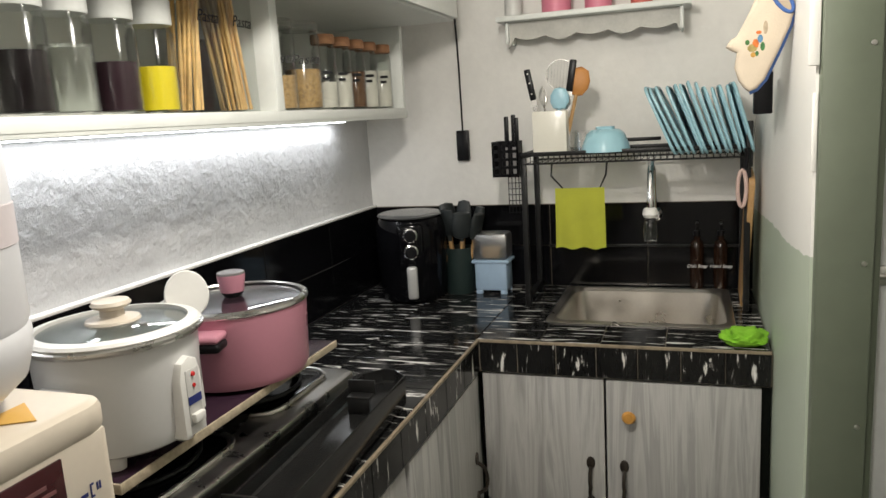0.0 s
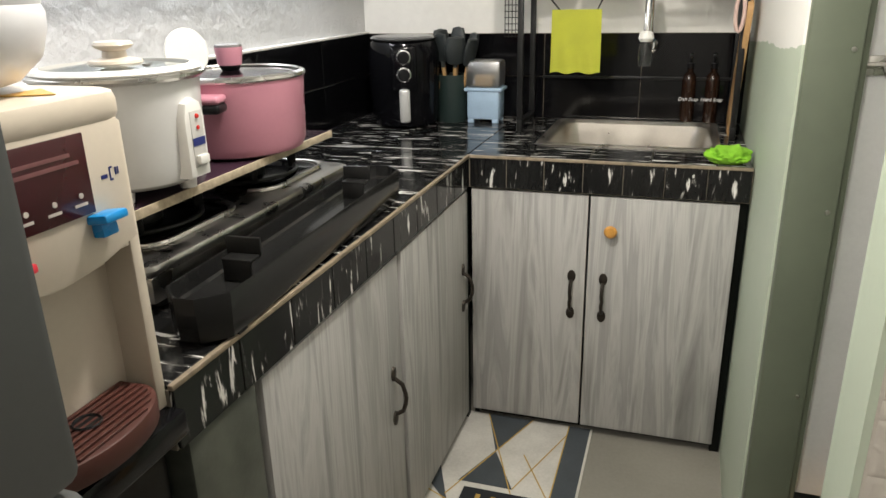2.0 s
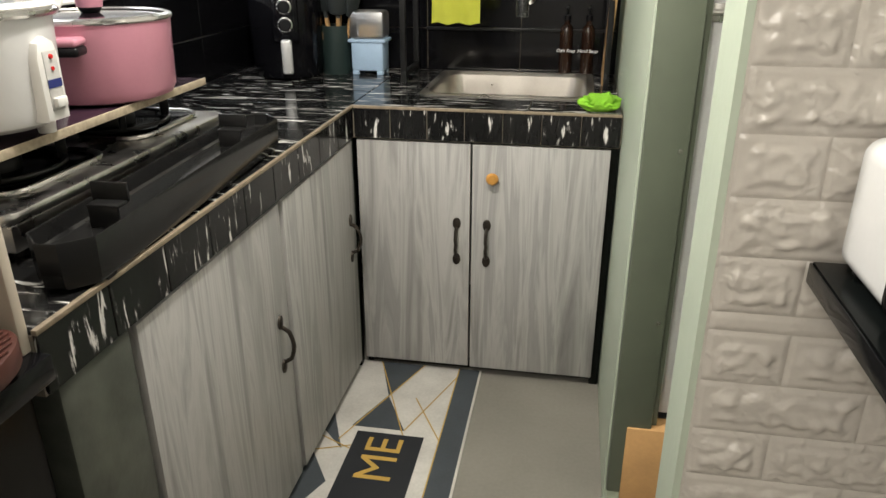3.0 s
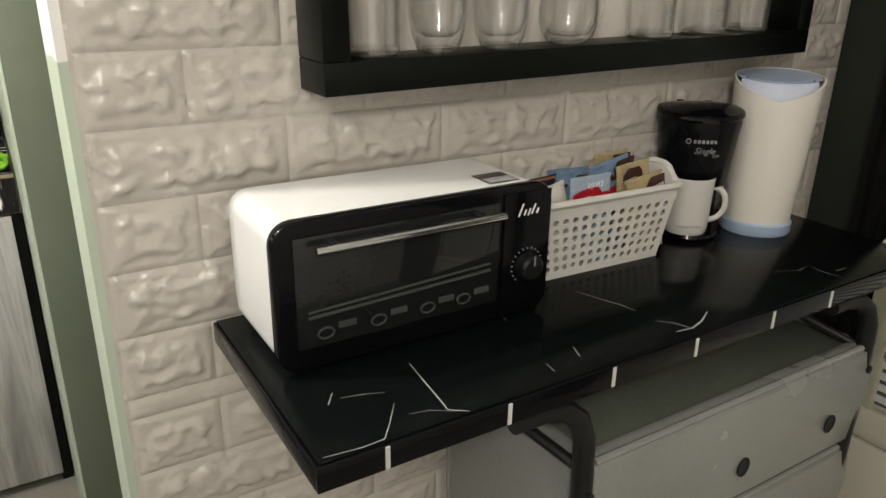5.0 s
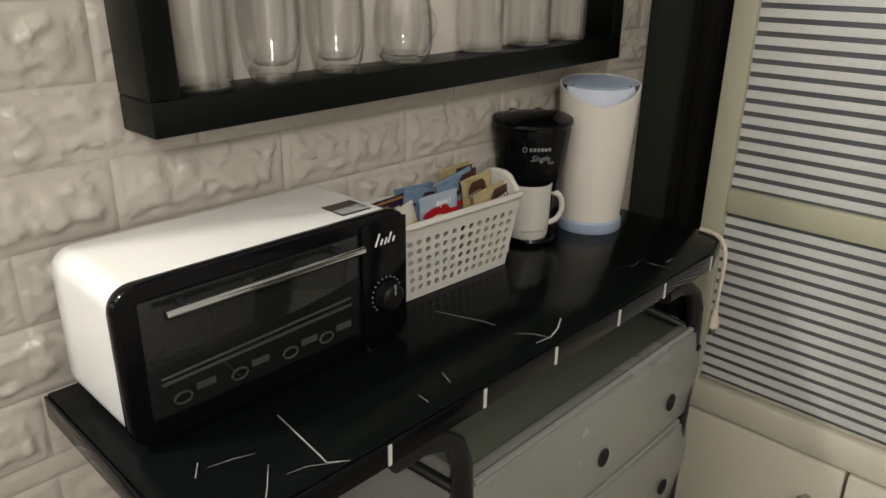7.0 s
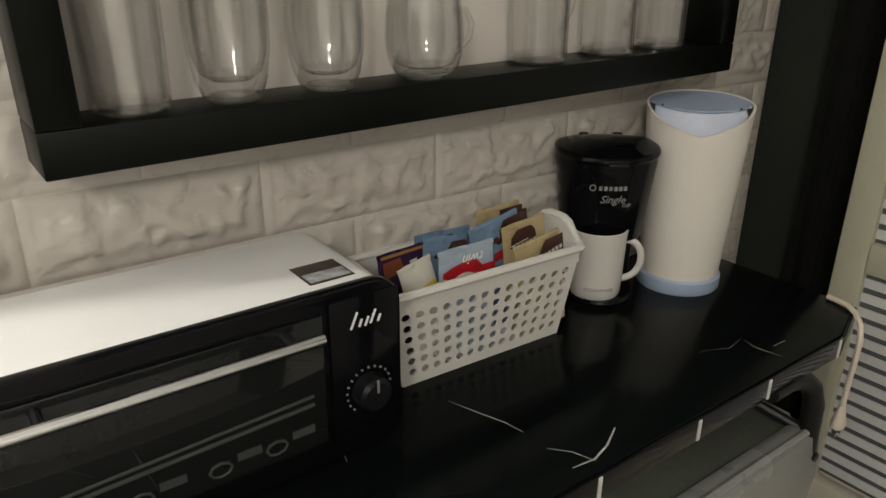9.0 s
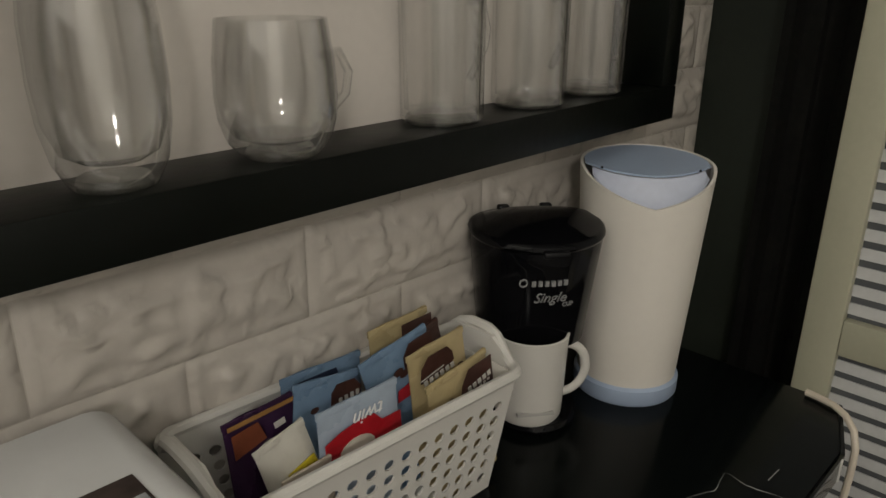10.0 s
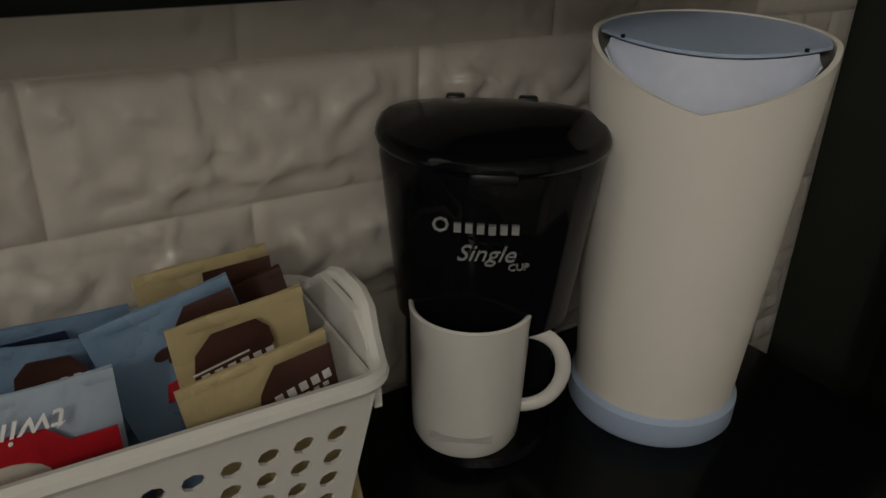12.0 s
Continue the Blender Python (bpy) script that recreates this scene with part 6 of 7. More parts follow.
letters("twin", 0.016, 0.0003, M_WHITE_PRINT, twin, pose(0.004, -0.0074, 0.114, 90, 180, 0), shear=0.35)
sachet((1.080, 1.104), (1.149, 1.114), 0.711, TAN, [(BROWN, SWEEP), (BROWN, bean(0.26, 0.60))], "tan coffee sachet with a brown sweep print in the basket", WORD, lean=-2)
sachet((0.950, 1.088), (0.990, 1.090), 0.712, (0.52, 0.45, 0.37), [], "beige snack sachet in the basket", name="snack_sachet")

# ---- single-cup coffee maker and mug ----
cm = thing("coffee_maker", 1.2745, 0.757, WT, "glossy black single-cup coffee maker", "coffee maker", rz=-35)


def bm_loft(levels, n=40):
    """Rings (half width, half depth, y shift, z) with a flattened back."""
    bm = bmesh.new()
    rings = []
    for w, d_, ys, z in levels:
        ring_ = []
        for k in range(n):
            a = 2 * math.pi * k / n
            c_, s_ = math.cos(a), math.sin(a)
            y = d_ * s_ if s_ < 0 else d_ * 0.75 * (s_ ** 0.6)
            ring_.append(bm.verts.new((w * c_, y + ys, z)))
        rings.append(ring_)
    for a, b in zip(rings, rings[1:]):
        for k in range(n):
            bm.faces.new((a[k], a[(k + 1) % n], b[(k + 1) % n], b[k]))
    bm.faces.new(rings[0])
    bm.faces.new(rings[-1])
    bmesh.ops.recalc_face_normals(bm, faces=bm.faces)
    return bm


part("brew_head", bm_loft([(0.050, 0.040, 0.004, 0.080), (0.053, 0.044, 0.003, 0.083), (0.062, 0.052, 0.0, 0.170), (0.0635, 0.053, 0, 0.182), (0.0625, 0.052, 0, 0.1890)]), M_BLACK_GLOSS, cm)
part("lid", xf(bm_loft([(0.063, 0.053, 0, 0.1860), (0.0650, 0.0545, 0, 0.1875), (0.0658, 0.0555, 0, 0.190), (0.0648, 0.0545, 0, 0.1935), (0.0625, 0.052, 0, 0.1955), (0.061, 0.0505, 0.001, 0.1958), (0.045, 0.037, 0.002, 0.1985), (0.02, 0.016, 0.003, 0.2005)]), pose(0, 0, 0.190) @ pose(0, 0, 0, 6, 0, 0) @ pose(0, 0, -0.186)), M_BLACK_GLOSS, cm, "flat oval black lid with a raised rim")
part("lid_tab", bm_box(-0.012, 0.012, -0.0615, -0.055, 0.184, 0.190, 0.002), M_BLACK_PLASTIC, cm)
for x in (-0.022, 0.022):
    part("hinge", bm_box(x - 0.006, x + 0.006, 0.038, 0.047, 0.192, 0.2045, 0.002), M_BLACK_PLASTIC, cm)
part("column", bm_box(-0.05, 0.05, 0.018, 0.046, 0.0, 0.086, 0.006), M_BLACK_PLASTIC, cm)
part("base_plate", bm_loft([(0.046, 0.056, 0.0, 0.0), (0.048, 0.058, 0, 0.004), (0.046, 0.056, 0, 0.009)]), M_BLACK_GLOSS, cm)
M_SILVER_PRINT = mat("silver_print", (0.22, 0.22, 0.22), 0.4)
part("badge", bm_tube([(-0.026 + 0.0036 * math.cos(t * 0.785), -0.0475, 0.157 + 0.0036 * math.sin(t * 0.785)) for t in range(8)], 0.0009, 5, True), M_SILVER_PRINT, cm, "silver maker's mark")
for k in range(6):
    part("print_bar", bm_box(-0.019 + 0.006 * k, -0.0152 + 0.006 * k, -0.0535 + 0.0007 * abs(k - 3), -0.0495, 0.1545, 0.1595), M_SILVER_PRINT, cm)
letters("Single", 0.0135, 0.0006, M_SILVER_PRINT, cm, pose(-0.002, -0.0522, 0.143, 94, 0, 0), shear=0.35)
letters("CUP", 0.006, 0.0006, M_SILVER_PRINT, cm, pose(0.016, -0.0510, 0.1355, 94, 0, 14))

M_MUG = mat("white_mug_glaze", (0.62, 0.60, 0.56), 0.22, vary=0.04)
mg = thing("mug", 1.254, 0.741, WT + 0.0095, "plain white mug under the coffee maker", "mug", rz=-36)
rt, rb, hm = 0.0365, 0.033, 0.089
part("cup", bm_lathe([(0, 0.002), (rb - 0.006, 0.0), (rb - 0.002, 0.0), (rb, 0.004), (rb + 0.001, 0.02), (rt - 0.001, hm - 0.01), (rt, hm), (rt - 0.0015, hm + 0.001), (rt - 0.003, hm), (rt - 0.0045, hm - 0.012), (rb - 0.003, 0.012), (rb - 0.01, 0.006), (0, 0.006)], 44), M_MUG, mg)
part("handle", bm_tube([(rt - 0.006 + 0.028 * math.sin(math.pi * t / 16) ** 0.8 - 0.002 * t / 16, 0, 0.045 + 0.027 * math.cos(math.pi * t / 16)) for t in range(17)], 0.0036, 12, sx=1.3), M_MUG, mg)
part("print_bar", bm_box(-0.02, 0.016, -rb - 0.0012, -rb + 0.004, 0.014, 0.017), mat("faint_print", (0.4, 0.39, 0.37), 0.4), mg)

# ---- tall white holder ----
hl = thing("cup_holder", 1.3885, 0.7105, WT, "tall cream cylinder dispenser with a pale blue lid and foot", "dispenser")
part("foot", bm_lathe([(0, 0), (0.0535, 0), (0.0555, 0.003), (0.0555, 0.018), (0.052, 0.021), (0, 0.021)], 44), M_BLUE_GREY, hl, "pale blue foot ring")
bm = bmesh.new()
n_, zs = 56, 14
ax = radians(218)
rows_in, rows_out = [], []


def top_z(a):
    """The mouth: high at the back, with a pointed dip towards the front."""
    off = abs((a - ax + math.pi) % (2 * math.pi) - math.pi)
    return 0.252 - 0.006 * (1 + math.cos(off)) - 0.024 * max(0.0, 1 - off / radians(86)) ** 1.05


for q in range(zs + 1):
    v = q / zs
    ro, ri = [], []
    for k in range(n_):
        a = 2 * math.pi * k / n_
        z = 0.020 + (top_z(a) - 0.020) * v
        r_ = 0.0520 + 0.0138 * v
        ro.append(bm.verts.new((r_ * math.cos(a), r_ * math.sin(a), z)))
        ri.append(bm.verts.new(((r_ - 0.003) * math.cos(a), (r_ - 0.003) * math.sin(a), z)))
    rows_out.append(ro)
    rows_in.append(ri)
for q in range(zs):
    for k in range(n_):
        j = (k + 1) % n_
        bm.faces.new((rows_out[q][k], rows_out[q][j], rows_out[q + 1][j], rows_out[q + 1][k]))
        bm.faces.new((rows_in[q][k], rows_in[q + 1][k], rows_in[q + 1][j], rows_in[q][j]))
for k in range(n_):
    j = (k + 1) % n_
    bm.faces.new((rows_out[zs][k], rows_out[zs][j], rows_in[zs][j], rows_in[zs][k]))
bmesh.ops.recalc_face_normals(bm, faces=bm.faces)
part("body", bm, M_BEIGE, hl, "matte cream body")
M_LINER = mat("pale_liner", (0.56, 0.60, 0.72), 0.5)
AX = Matrix.Rotation(ax, 3, "Z")


def mouth_point(f, u, drop=0.0):
    """A point of the sloping lid, f forward and u across the mouth."""
    return AX @ Vector((f, u, 0.2515 - 0.006 * (1 + f / 0.0658) - drop))


bm = bmesh.new()
front_edge, back_edge = [], []
for k in range(25):
    u = 0.0615 * math.sin(radians(-82 + 164 * k / 24))
    back_edge.append(bm.verts.new(mouth_point(-math.sqrt(max(0.0, 0.0628 ** 2 - u * u)), u)))
    front_edge.append(bm.verts.new(mouth_point(min(0.018 - 9.5 * (u * u - 0.002), math.sqrt(max(0.0, 0.0628 ** 2 - u * u))), u)))
for k in range(24):
    bm.faces.new((back_edge[k], back_edge[k + 1], front_edge[k + 1], front_edge[k]))
bmesh.ops.recalc_face_normals(bm, faces=bm.faces)
bmesh.ops.solidify(bm, geom=bm.faces[:], thickness=0.002)
part("lid", bm, M_BLUE_GREY, hl, "pale blue sloping lid")
bm = bmesh.new()
rows_ = []
for q in range(7):
    v = q / 6
    rows_.append([])
    for k in range(21):
        u = 0.0545 * (2 * k / 20 - 1)
        f0, f1 = 0.017 - 9.5 * (u * u - 0.002), math.sqrt(0.0605 ** 2 - u * u) - 0.001
        f = f0 + (f1 - f0) * v
        rows_[-1].append(bm.verts.new(mouth_point(f, u, 0.003 + 0.030 * math.sin(math.pi * min(1.0, v * 0.62)) * (1 - (u / 0.0565) ** 2))))
for a_, b_ in zip(rows_, rows_[1:]):
    for k in range(20):
        bm.faces.new((a_[k], a_[k + 1], b_[k + 1], b_[k]))
bmesh.ops.recalc_face_normals(bm, faces=bm.faces)
bmesh.ops.solidify(bm, geom=bm.faces[:], thickness=0.001)
part("scoop", bm, M_LINER, hl, "pale hollow scoop")
for s_ in (-1, 1):
    part("hinge_pin", xf(bm_lathe([(0, 0), (0.0012, 0), (0.0012, 0.002), (0, 0.002)], 8), Matrix.Translation(mouth_point(0.022, s_ * 0.0465, -0.0005))), M_BLACK_PLASTIC, hl)

# ---- cord over the table's end ----
cd = thing("extension_lead", 1.468, 0.494, 0.835, "cream power cord with a plug hanging over the table edge", "power cord")
part("cord", bm_tube([(0.034, 0.062, WT - 0.831), (0.032, 0.050, WT - 0.831), (0.026, 0.032, WT - 0.8305), (0.018, 0.018, WT - 0.833), (0.010, 0.006, WT - 0.842), (0.004, 0.0, WT - 0.858), (0.002, -0.001, 0.10), (0.001, 0, 0.07), (0, 0, 0.03)], 0.0036, 8), M_CREAM, cd)
part("plug", bm_lathe([(0, 0.0), (0.012, 0.0), (0.013, 0.006), (0.009, 0.018), (0.005, 0.032), (0, 0.034)], 16, 1.0, 0.7), M_CREAM, cd)
for s in (-1, 1):
    part("pin", bm_box(s * 0.006 - 0.0008, s * 0.006 + 0.0008, -0.003, 0.003, -0.014, 0.001), M_STEEL, cd)

# ---- black wall case with glasses ----
GS = (0.647, 1.486, 0.738, 0.809, 1.250, 1.63)
gs = thing("glass_shelf", GS[0], GS[2], GS[4], "black wooden wall case holding clear glasses", "wall case")
gs.matrix_basis = pose(GS[0], GS[2], GS[4] - 0.003, 0, -0.9, 0)
L, DD, HH = GS[1] - GS[0], GS[3] - GS[2], GS[5] - GS[4]
part("bottom_board", bm_box(0, L, 0, DD, 0, 0.036, 0.002), M_BLACK_PAINT, gs)
part("top_board", bm_box(0, L, 0, DD, HH - 0.036, HH, 0.002), M_BLACK_PAINT, gs)
part("side_board", bm_box(0, 0.032, 0.0, DD, 0.036, HH - 0.036, 0.002), M_BLACK_PAINT, gs)
part("side_board", bm_box(L - 0.032, L, 0.0, DD, 0.036, HH - 0.036, 0.002), M_BLACK_PAINT, gs)
part("back_panel", bm_box(0.032, L - 0.032, DD - 0.006, DD, 0.036, HH - 0.036), mat("pale_back_panel", (0.62, 0.575, 0.53), 0.4, vary=0.08, scale=6), gs, "pale back panel")


M_BASE_GLASS = thin_glass("thick_base_glass", (0.80, 0.81, 0.79), 0.12, 0.10)


def tumbler(x, prof, label, handle=None, name="drinking_glass", set_back=0.036):
    g_ = thing(name, x, GS[2] + set_back, GS[4] + 0.0335 + 0.0157 * (x - GS[0]), label, "glass", "glasses in the wall case")
    g_.matrix_basis = g_.matrix_basis @ pose(0, 0, 0, 0, -0.9, 0)
    part("glass", bm_lathe(prof, 36), M_GLASS, g_)
    rb_ = prof[1][0]
    part("base", bm_lathe([(0, 0.0005), (rb_ * 0.96, 0.0005), (rb_ * 0.98, 0.003), (rb_ * 0.9, 0.0062), (0, 0.0066)], 28), M_BASE_GLASS, g_)
    if handle:
        r_, z0, z1 = handle
        part("handle", bm_tube([(r_ - 0.002, 0, z1), (r_ + 0.012, 0, z1 + 0.002), (r_ + 0.02, 0, (z0 + z1) / 2 + 0.008), (r_ + 0.017, 0, (z0 + z1) / 2 - 0.006), (r_ - 0.001, 0, z0)], 0.0032, 8), M_GLASS, g_)
    return g_


def straight(r0, r1, h):
    return [(0, 0), (r0 - 0.003, 0), (r0, 0.003), (r1, h), (r1 - 0.002, h), (r0 - 0.003, 0.010), (0, 0.008)]


def rounded_cup(r, h, rm):
    return [(0, 0), (r * 0.6, 0), (r * 0.68, 0.002), (r * 0.86, h * 0.12), (r * 0.97, h * 0.28), (r, h * 0.45), (r * 0.97, h * 0.7), (rm, h), (rm - 0.002, h), (r * 0.93, h * 0.7), (r * 0.95, h * 0.45), (r * 0.9, h * 0.28), (r * 0.74, h * 0.16), (r * 0.5, h * 0.12), (0, h * 0.11)]


tumbler(0.722, straight(0.031, 0.034, 0.15), "tall clear straight drinking glass")
tumbler(0.803, rounded_cup(0.035, 0.15, 0.028), "tall rounded clear glass", set_back=0.028)
tumbler(0.893, rounded_cup(0.035, 0.125, 0.029), "rounded clear drinking glass", set_back=0.028)
tumbler(1.000, rounded_cup(0.0385, 0.085, 0.034), "short rounded clear glass mug with a handle", (0.0385, 0.02, 0.06), "glass_mug", 0.0265)
tumbler(1.16, straight(0.0335, 0.034, 0.13), "clear glass jar mug with a handle", (0.0335, 0.03, 0.09), "glass_mug")
tumbler(1.272, straight(0.0335, 0.034, 0.13), "clear glass jar mug with a handle", (0.0335, 0.03, 0.09), "glass_mug")
tumbler(1.372, straight(0.031, 0.033, 0.14), "tall clear straight drinking glass")

# ---- pantry cabinet with striped glass ----
pc = thing("pantry_cabinet", 1.60, 0.60, 0, "cream metal pantry cabinet with striped frosted glass", "cabinet")
M_CREAM_METAL = mat("cream_cabinet_paint", (0.42, 0.41, 0.31), 0.4, vary=0.1, scale=4)
M_CREAM_PANEL = mat("cream_cabinet_panel", (0.62, 0.585, 0.49), 0.45, vary=0.06, scale=3)
part("carcass", bm_box(0.022, 0.095, -1.1, 0.0, 0.0, 1.9), M_CREAM_PANEL, pc)
for y0, y1, z0, z1 in ((-0.042, 0.0, 0.645, 1.9), (-0.60, -0.56, 0.645, 1.9), (-1.1, -1.06, 0.645, 1.9)):
    part("stile", bm_box(0.0, 0.022, y0, y1, z0, z1, 0.003), M_CREAM_METAL, pc)
for y0, y1 in ((-0.56, -0.042), (-1.06, -0.60)):
    for z0, z1 in ((0.995, 1.04), (1.86, 1.9)):
        part("rail", bm_box(0.0, 0.022, y0, y1, z0, z1, 0.003), M_CREAM_METAL, pc)
    part("pane", bm_box(0.012, 0.016, y0, y1, 0.655, 0.995), mat("grey_glass", (0.10, 0.105, 0.11), 0.12), pc, "grey cabinet glass")
    part("pane", bm_box(0.012, 0.016, y0, y1, 1.04, 1.86), mat("grey_glass", (0.10, 0.105, 0.11), 0.12), pc, "grey cabinet glass")
M_FILM = mat("frosted_film", (0.56, 0.56, 0.56), 0.18, vary=0.2, scale=5, rvary=0.4)
strip = mesh_of("film_strip", bm_box(0.0095, 0.012, -0.518, 0.0, 0.0, 0.0135), M_FILM)
strip2 = mesh_of("film_strip", bm_box(0.0095, 0.012, -0.46, 0.0, 0.0, 0.0135), M_FILM)
for me_, yy in ((strip, -0.042), (strip2, -0.60)):
    for z0, cnt in ((0.662, 15), (1.046, 36)):
        for k in range(cnt):
            o_ = new("film_strip", me_)
            o_.parent = pc
            o_.location = (0, yy, z0 + 0.0222 * k)
part("apron", bm_box(-0.004, 0.022, -1.1, 0.0, 0.585, 0.645, 0.004), M_CREAM_PANEL, pc)
for y0, y1 in ((-0.33, -0.004), (-0.66, -0.336), (-1.1, -0.666)):
    dd = part("door", bm_box(-0.006, 0.022, y0, y1, 0.05, 0.580, 0.003), M_CREAM_PANEL, pc)
    part("knob", xf(bm_lathe([(0, 0), (0.008, 0), (0.006, 0.01), (0.013, 0.016), (0.012, 0.022), (0, 0.024)], 18), pose(-0.006, y0 + 0.05, 0.50, 0, -90, 0)), M_STEEL, dd)

# ---- lamp cords and sockets, added out of view over the point lights ----
lp = thing("ceiling_bulb", BULB[0], BULB[1], CEIL, "unseen lamp cord and socket, added over a point light", "ceiling lamp")
part("ceiling_rose", bm_lathe([(0, 0), (0.05, 0), (0.05, -0.015), (0.012, -0.03), (0, -0.03)], 24), M_WHITE_PLASTIC, lp)
part("cord", bm_tube([(0, 0, -0.028), (0, 0, -0.325)], 0.004, 8), M_BLACK_PLASTIC, lp)
part("socket", bm_lathe([(0, -0.32), (0.014, -0.32), (0.02, -0.335), (0.02, -0.385), (0, -0.385)], 24), M_WHITE_PLASTIC, lp)

lp2 = copy_thing(lp, pose(ROOM_FILL[0], ROOM_FILL[1], CEIL))

# ---- dark curtain beside the pantry cabinet ----
cu_ = thing("curtain", 1.70, 0.655, 0.3, "dark floral curtain hanging by the pantry cabinet", "curtain")
bm = bmesh.new()
cols = []
for k in range(13):
    y = -0.05 + 0.105 * k / 12
    x = -0.012 + 0.006 * math.sin(k * 1.9)
    cols.append((bm.verts.new((x, y, 0)), bm.verts.new((x * 0.9, y, 2.1))))
for a_, b_ in zip(cols, cols[1:]):
    bm.faces.new((a_[0], b_[0], b_[1], a_[1]))
bmesh.ops.solidify(bm, geom=bm.faces[:], thickness=0.002)
M_CURTAIN = mat("dark_floral_cloth", (0.012, 0.012, 0.010), 0.9, vary=0.9, scale=22)
part("cloth", bm, M_CURTAIN, cu_)

# ---- wall and counter pieces ----
ct = 0.0075


def tile(parent, name, mesh, m):
    o_ = new(name, mesh)
    o_.parent = parent
    o_.matrix_basis = m
    return o_


tile_meshes = {}


def tile_mesh(w, d_, t_, material):
    key = (round(w, 4), round(d_, 4), round(t_, 4), material.name)
    if key not in tile_meshes:
        tile_meshes[key] = mesh_of("tile", bm_box(-w / 2, w / 2, -d_ / 2, d_ / 2, 0, t_, 0.0012, 1), material)
    return tile_meshes[key]


def lay(x0, x1, y0, y1, nx, ny, gap=0.0025):
    w, d_ = (x1 - x0) / nx, (y1 - y0) / ny
    me_ = tile_mesh(w - gap, d_ - gap, ct, M_TILE_TOP)
    for i in range(nx):
        for j in range(ny):
            tile(counter, "tile", me_, pose(x0 + w * (i + 0.5), y0 + d_ * (j + 0.5), CT - ct))


M_TRIM = mat("tan_edge_trim", (0.27, 0.215, 0.15), 0.55, vary=0.4, scale=40, bump=0.3)
part("edge_trim", bm_box(CX - 0.009, XR - 0.004, CY - 0.0012, CY + 0.006, CT - 0.007, CT + 0.0012, 0.001), M_TRIM, counter, "worn tan edge trim")
part("edge_trim", bm_box(CX - 0.007, CX + 0.0012, 0.62, CY - 0.002, CT - 0.007, CT + 0.0012, 0.001), M_TRIM, counter, "worn tan edge trim")
lay(XL + 0.02, CX - 0.008, 0.62, 2.0, 2, 7)
lay(XL + 0.02, CX - 0.008, 2.0, YB - 0.012, 2, 3)
lay(CX - 0.008, SINK[0], CY + 0.008, YB - 0.012, 1, 3)
lay(SINK[0], SINK[1], CY + 0.008, SINK[2], 3, 1)
lay(SINK[0], SINK[1], SINK[3], YB - 0.012, 3, 1)
lay(SINK[1], XR - 0.004, CY + 0.008, YB - 0.012, 1, 3)
for k in range(7):      # edge tiles of the sink run
    w = (XR - 0.004 - CX) / 7
    tile(counter, "edge_tile", tile_mesh(w - 0.0025, 0.088, ct, M_TILE_LIP), pose(CX + w * (k + 0.5), CY + 0.008, 0.847, 90, 0, 0))
for k in range(9):      # edge tiles of the long run
    w = (CY - 0.62) / 9
    tile(counter, "edge_tile", tile_mesh(w - 0.0025, 0.088, ct, M_TILE_LIP), pose(CX - 0.008, 0.62 + w * (k + 0.5), 0.847, 90, 0, 90))
splash = tagged(thing("backsplash", 0, 0, CT, "glossy black tiled backsplash", "backsplash"), kind="structure")
part("bed", merge(bm_box(XL, XL + 0.012, 0.62, YB, 0.0, 0.306), bm_box(XL, XR - 0.001, YB - 0.010, YB - 0.0005, 0.0, 0.306)), M_GROUT, splash)
part("cap", bm_box(XL, XL + 0.024, 0.3, YB - 0.012, 0.306, 0.314, 0.002), M_WHITE_WALL, splash, "white plaster cap")
for j in range(2):
    zc = 0.153 * (j + 0.5)
    w = (YB - 0.62 - 0.01) / 5
    for k in range(5):
        tile(splash, "tile", tile_mesh(w - 0.002, 0.151, 0.008, M_TILE_WALL), pose(XL + 0.012, 0.62 + w * (k + 0.5), zc, 90, 0, 90))
    w = (XR - XL - 0.022) / 4
    for k in range(4):
        tile(splash, "tile", tile_mesh(w - 0.002, 0.151, 0.008, M_TILE_WALL), pose(XL + 0.021 + w * (k + 0.5), YB - 0.010, zc, 90, 0, 0))
part("ledge_rail", bm_box(-0.33, XR - 0.03, YB - 0.028, YB - 0.019, 0.148, 0.158, 0.002), M_BLACK_METAL, splash)


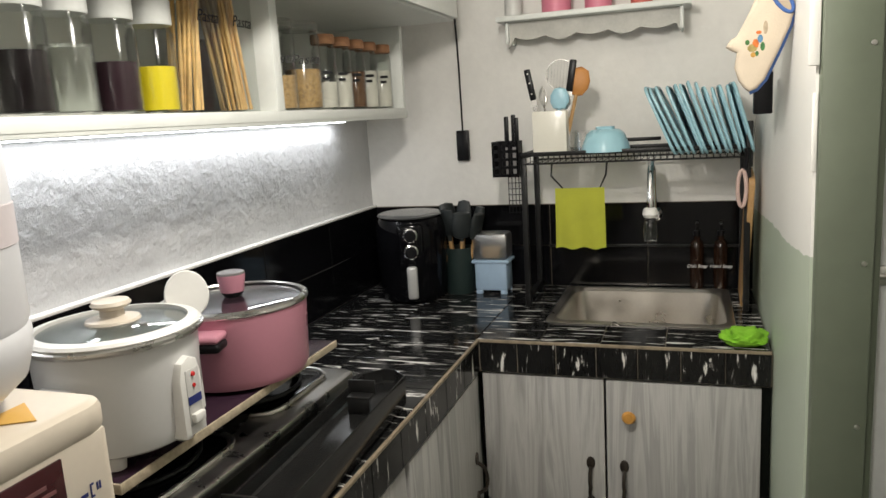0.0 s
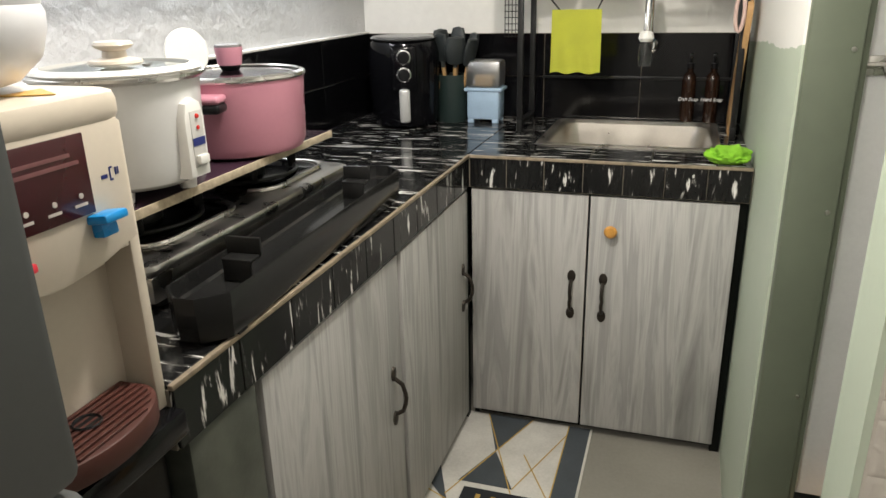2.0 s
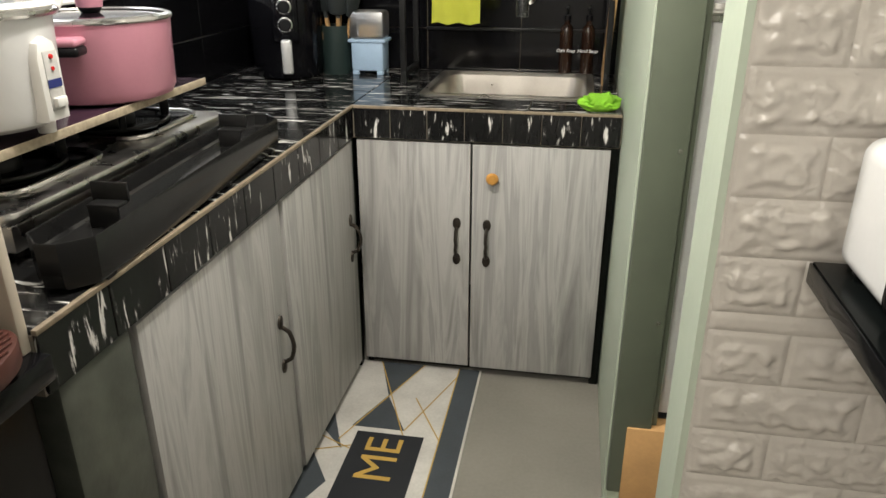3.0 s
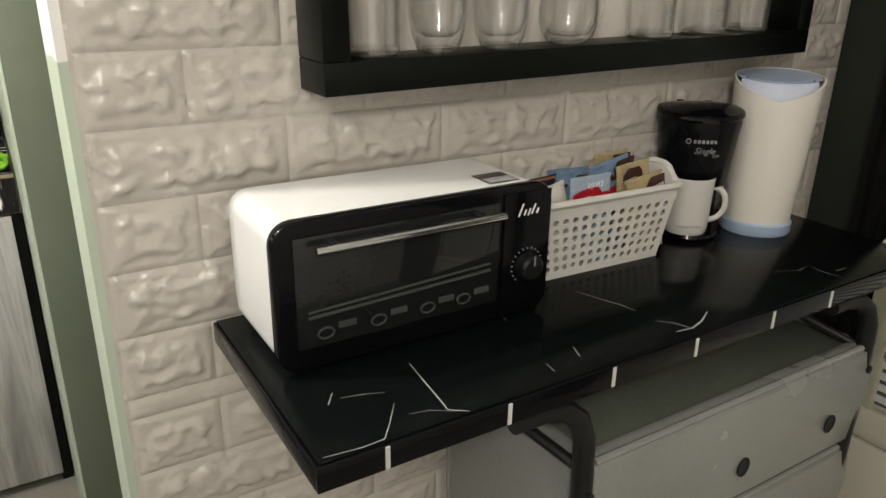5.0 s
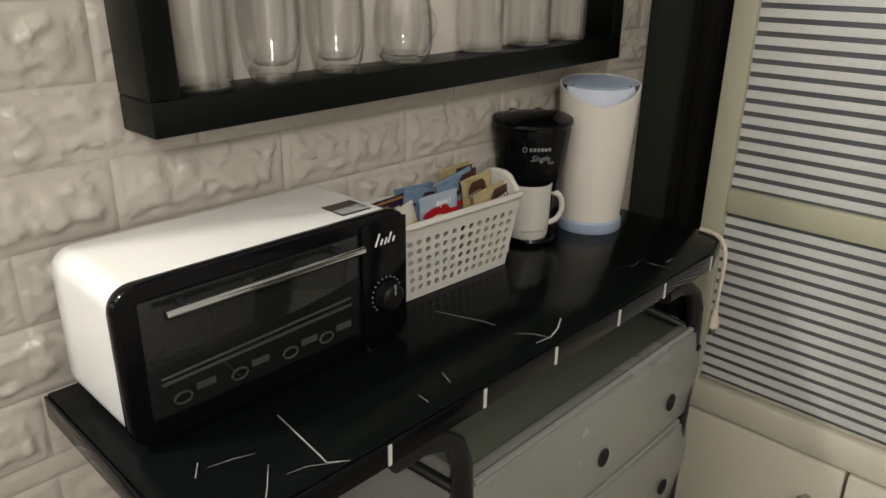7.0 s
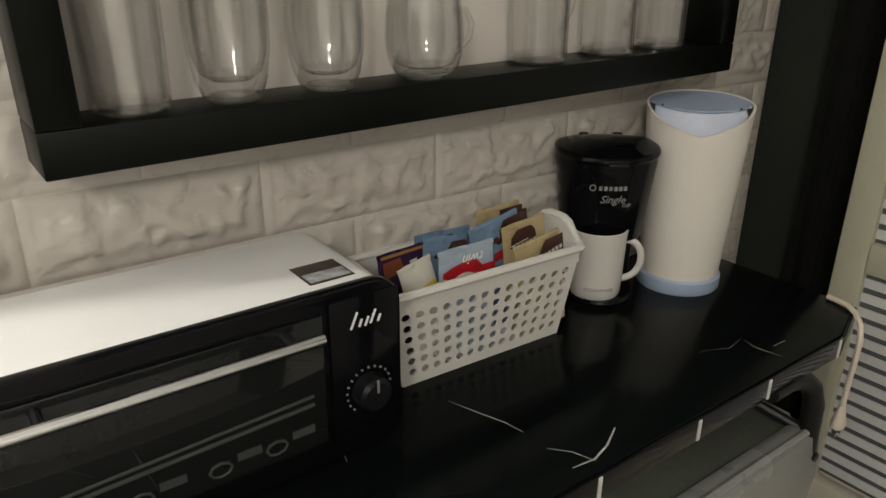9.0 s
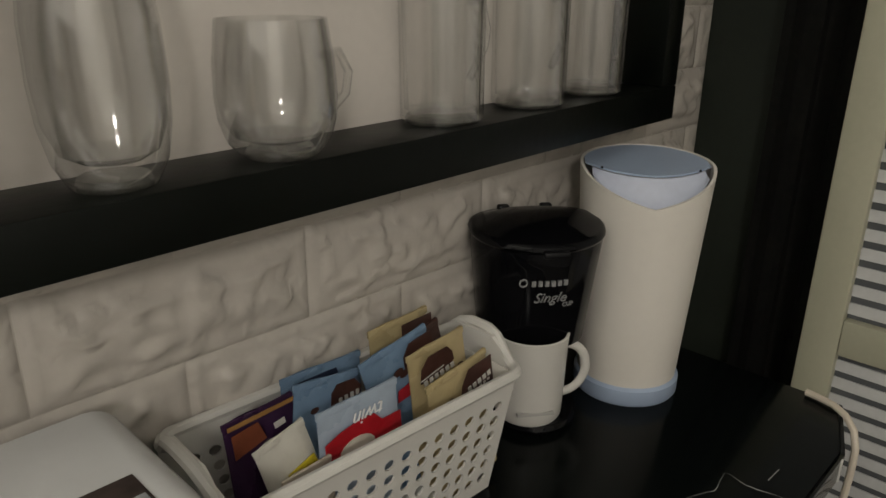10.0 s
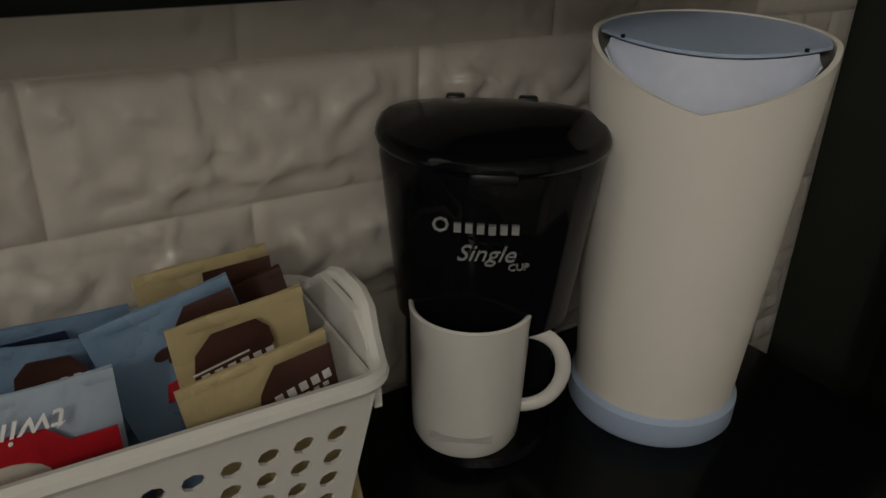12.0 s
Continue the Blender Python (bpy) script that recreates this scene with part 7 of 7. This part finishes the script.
def brick_mesh(w, h, seed):
    """A flat block with a raised, broken rock face in its middle."""
    nx, nz = max(6, int(w / 0.0045)), max(4, int(h / 0.0045))
    bm = bmesh.new()
    g = []
    for j in range(nz + 1):
        row_ = []
        for i in range(nx + 1):
            x, z = w * i / nx, h * j / nz
            e = min(1.0, min(x, w - x) / 0.004) * min(1.0, min(z, h - z) / 0.004)
            q = Vector((x * 38 + seed * 7.3, z * 38, seed * 3.1))
            inset = min(min(x, w - x) - 0.016, (min(z, h - z) - 0.015) * 1.2) + 0.009 * noise.noise(q) + 0.005 * noise.noise(q * 2.3)
            face = max(0.0, min(1.0, inset / 0.0058))
            face = face * face * (3 - 2 * face)
            cut = abs(noise.noise(q * 1.1 + Vector((5, 2, 9))))
            dep = 0.0030 * e + face * (0.0032 + 0.0052 * min(1.0, 2.4 * cut) - 0.0022 * max(0.0, noise.noise(q * 2.0)))
            row_.append(bm.verts.new((x - w / 2, -dep, z - h / 2)))
        g.append(row_)
    for j in range(nz):
        for i in range(nx):
            bm.faces.new((g[j][i], g[j][i + 1], g[j + 1][i + 1], g[j + 1][i]))
    return mesh_of("brick", bm, M_BRICK, 85)


bricks = {}
part("panel", bm_box(0.415, 1.719, YBR + 0.0046, YBR + 0.006, 0.0, CEIL), M_BRICK, wall_brick, "white foam panel")
zrow, zz = [], 0.8755 - 0.0785 * 11
while zz < 0.87:
    zrow.append((zz, zz + 0.0785))
    zz += 0.0785
zrow.append((0.8755, 0.9025))
zz = 0.9025
while zz < CEIL - 0.04:
    zrow.append((zz, zz + 0.0785))
    zz += 0.0785
for j, (z0, z1) in enumerate(zrow):
    x, k = 0.4185, 0
    first = 0.1035 if j % 2 == 0 else 0.212
    while x < 1.715:
        w = min(first if k == 0 else 0.2105, 1.718 - x)
        if w > 0.02:
            key = (round(w, 3), round(z1 - z0, 3), (3 * j + 2 * k) % 5)
            if key not in bricks:
                bricks[key] = brick_mesh(w - 0.001, z1 - z0 - 0.001, 1 + (3 * j + 2 * k) % 5 + 10 * w)
            tile(wall_brick, "brick", bricks[key], pose(x + w / 2, YBR + 0.0045, (z0 + z1) / 2))
        x += w
        k += 1
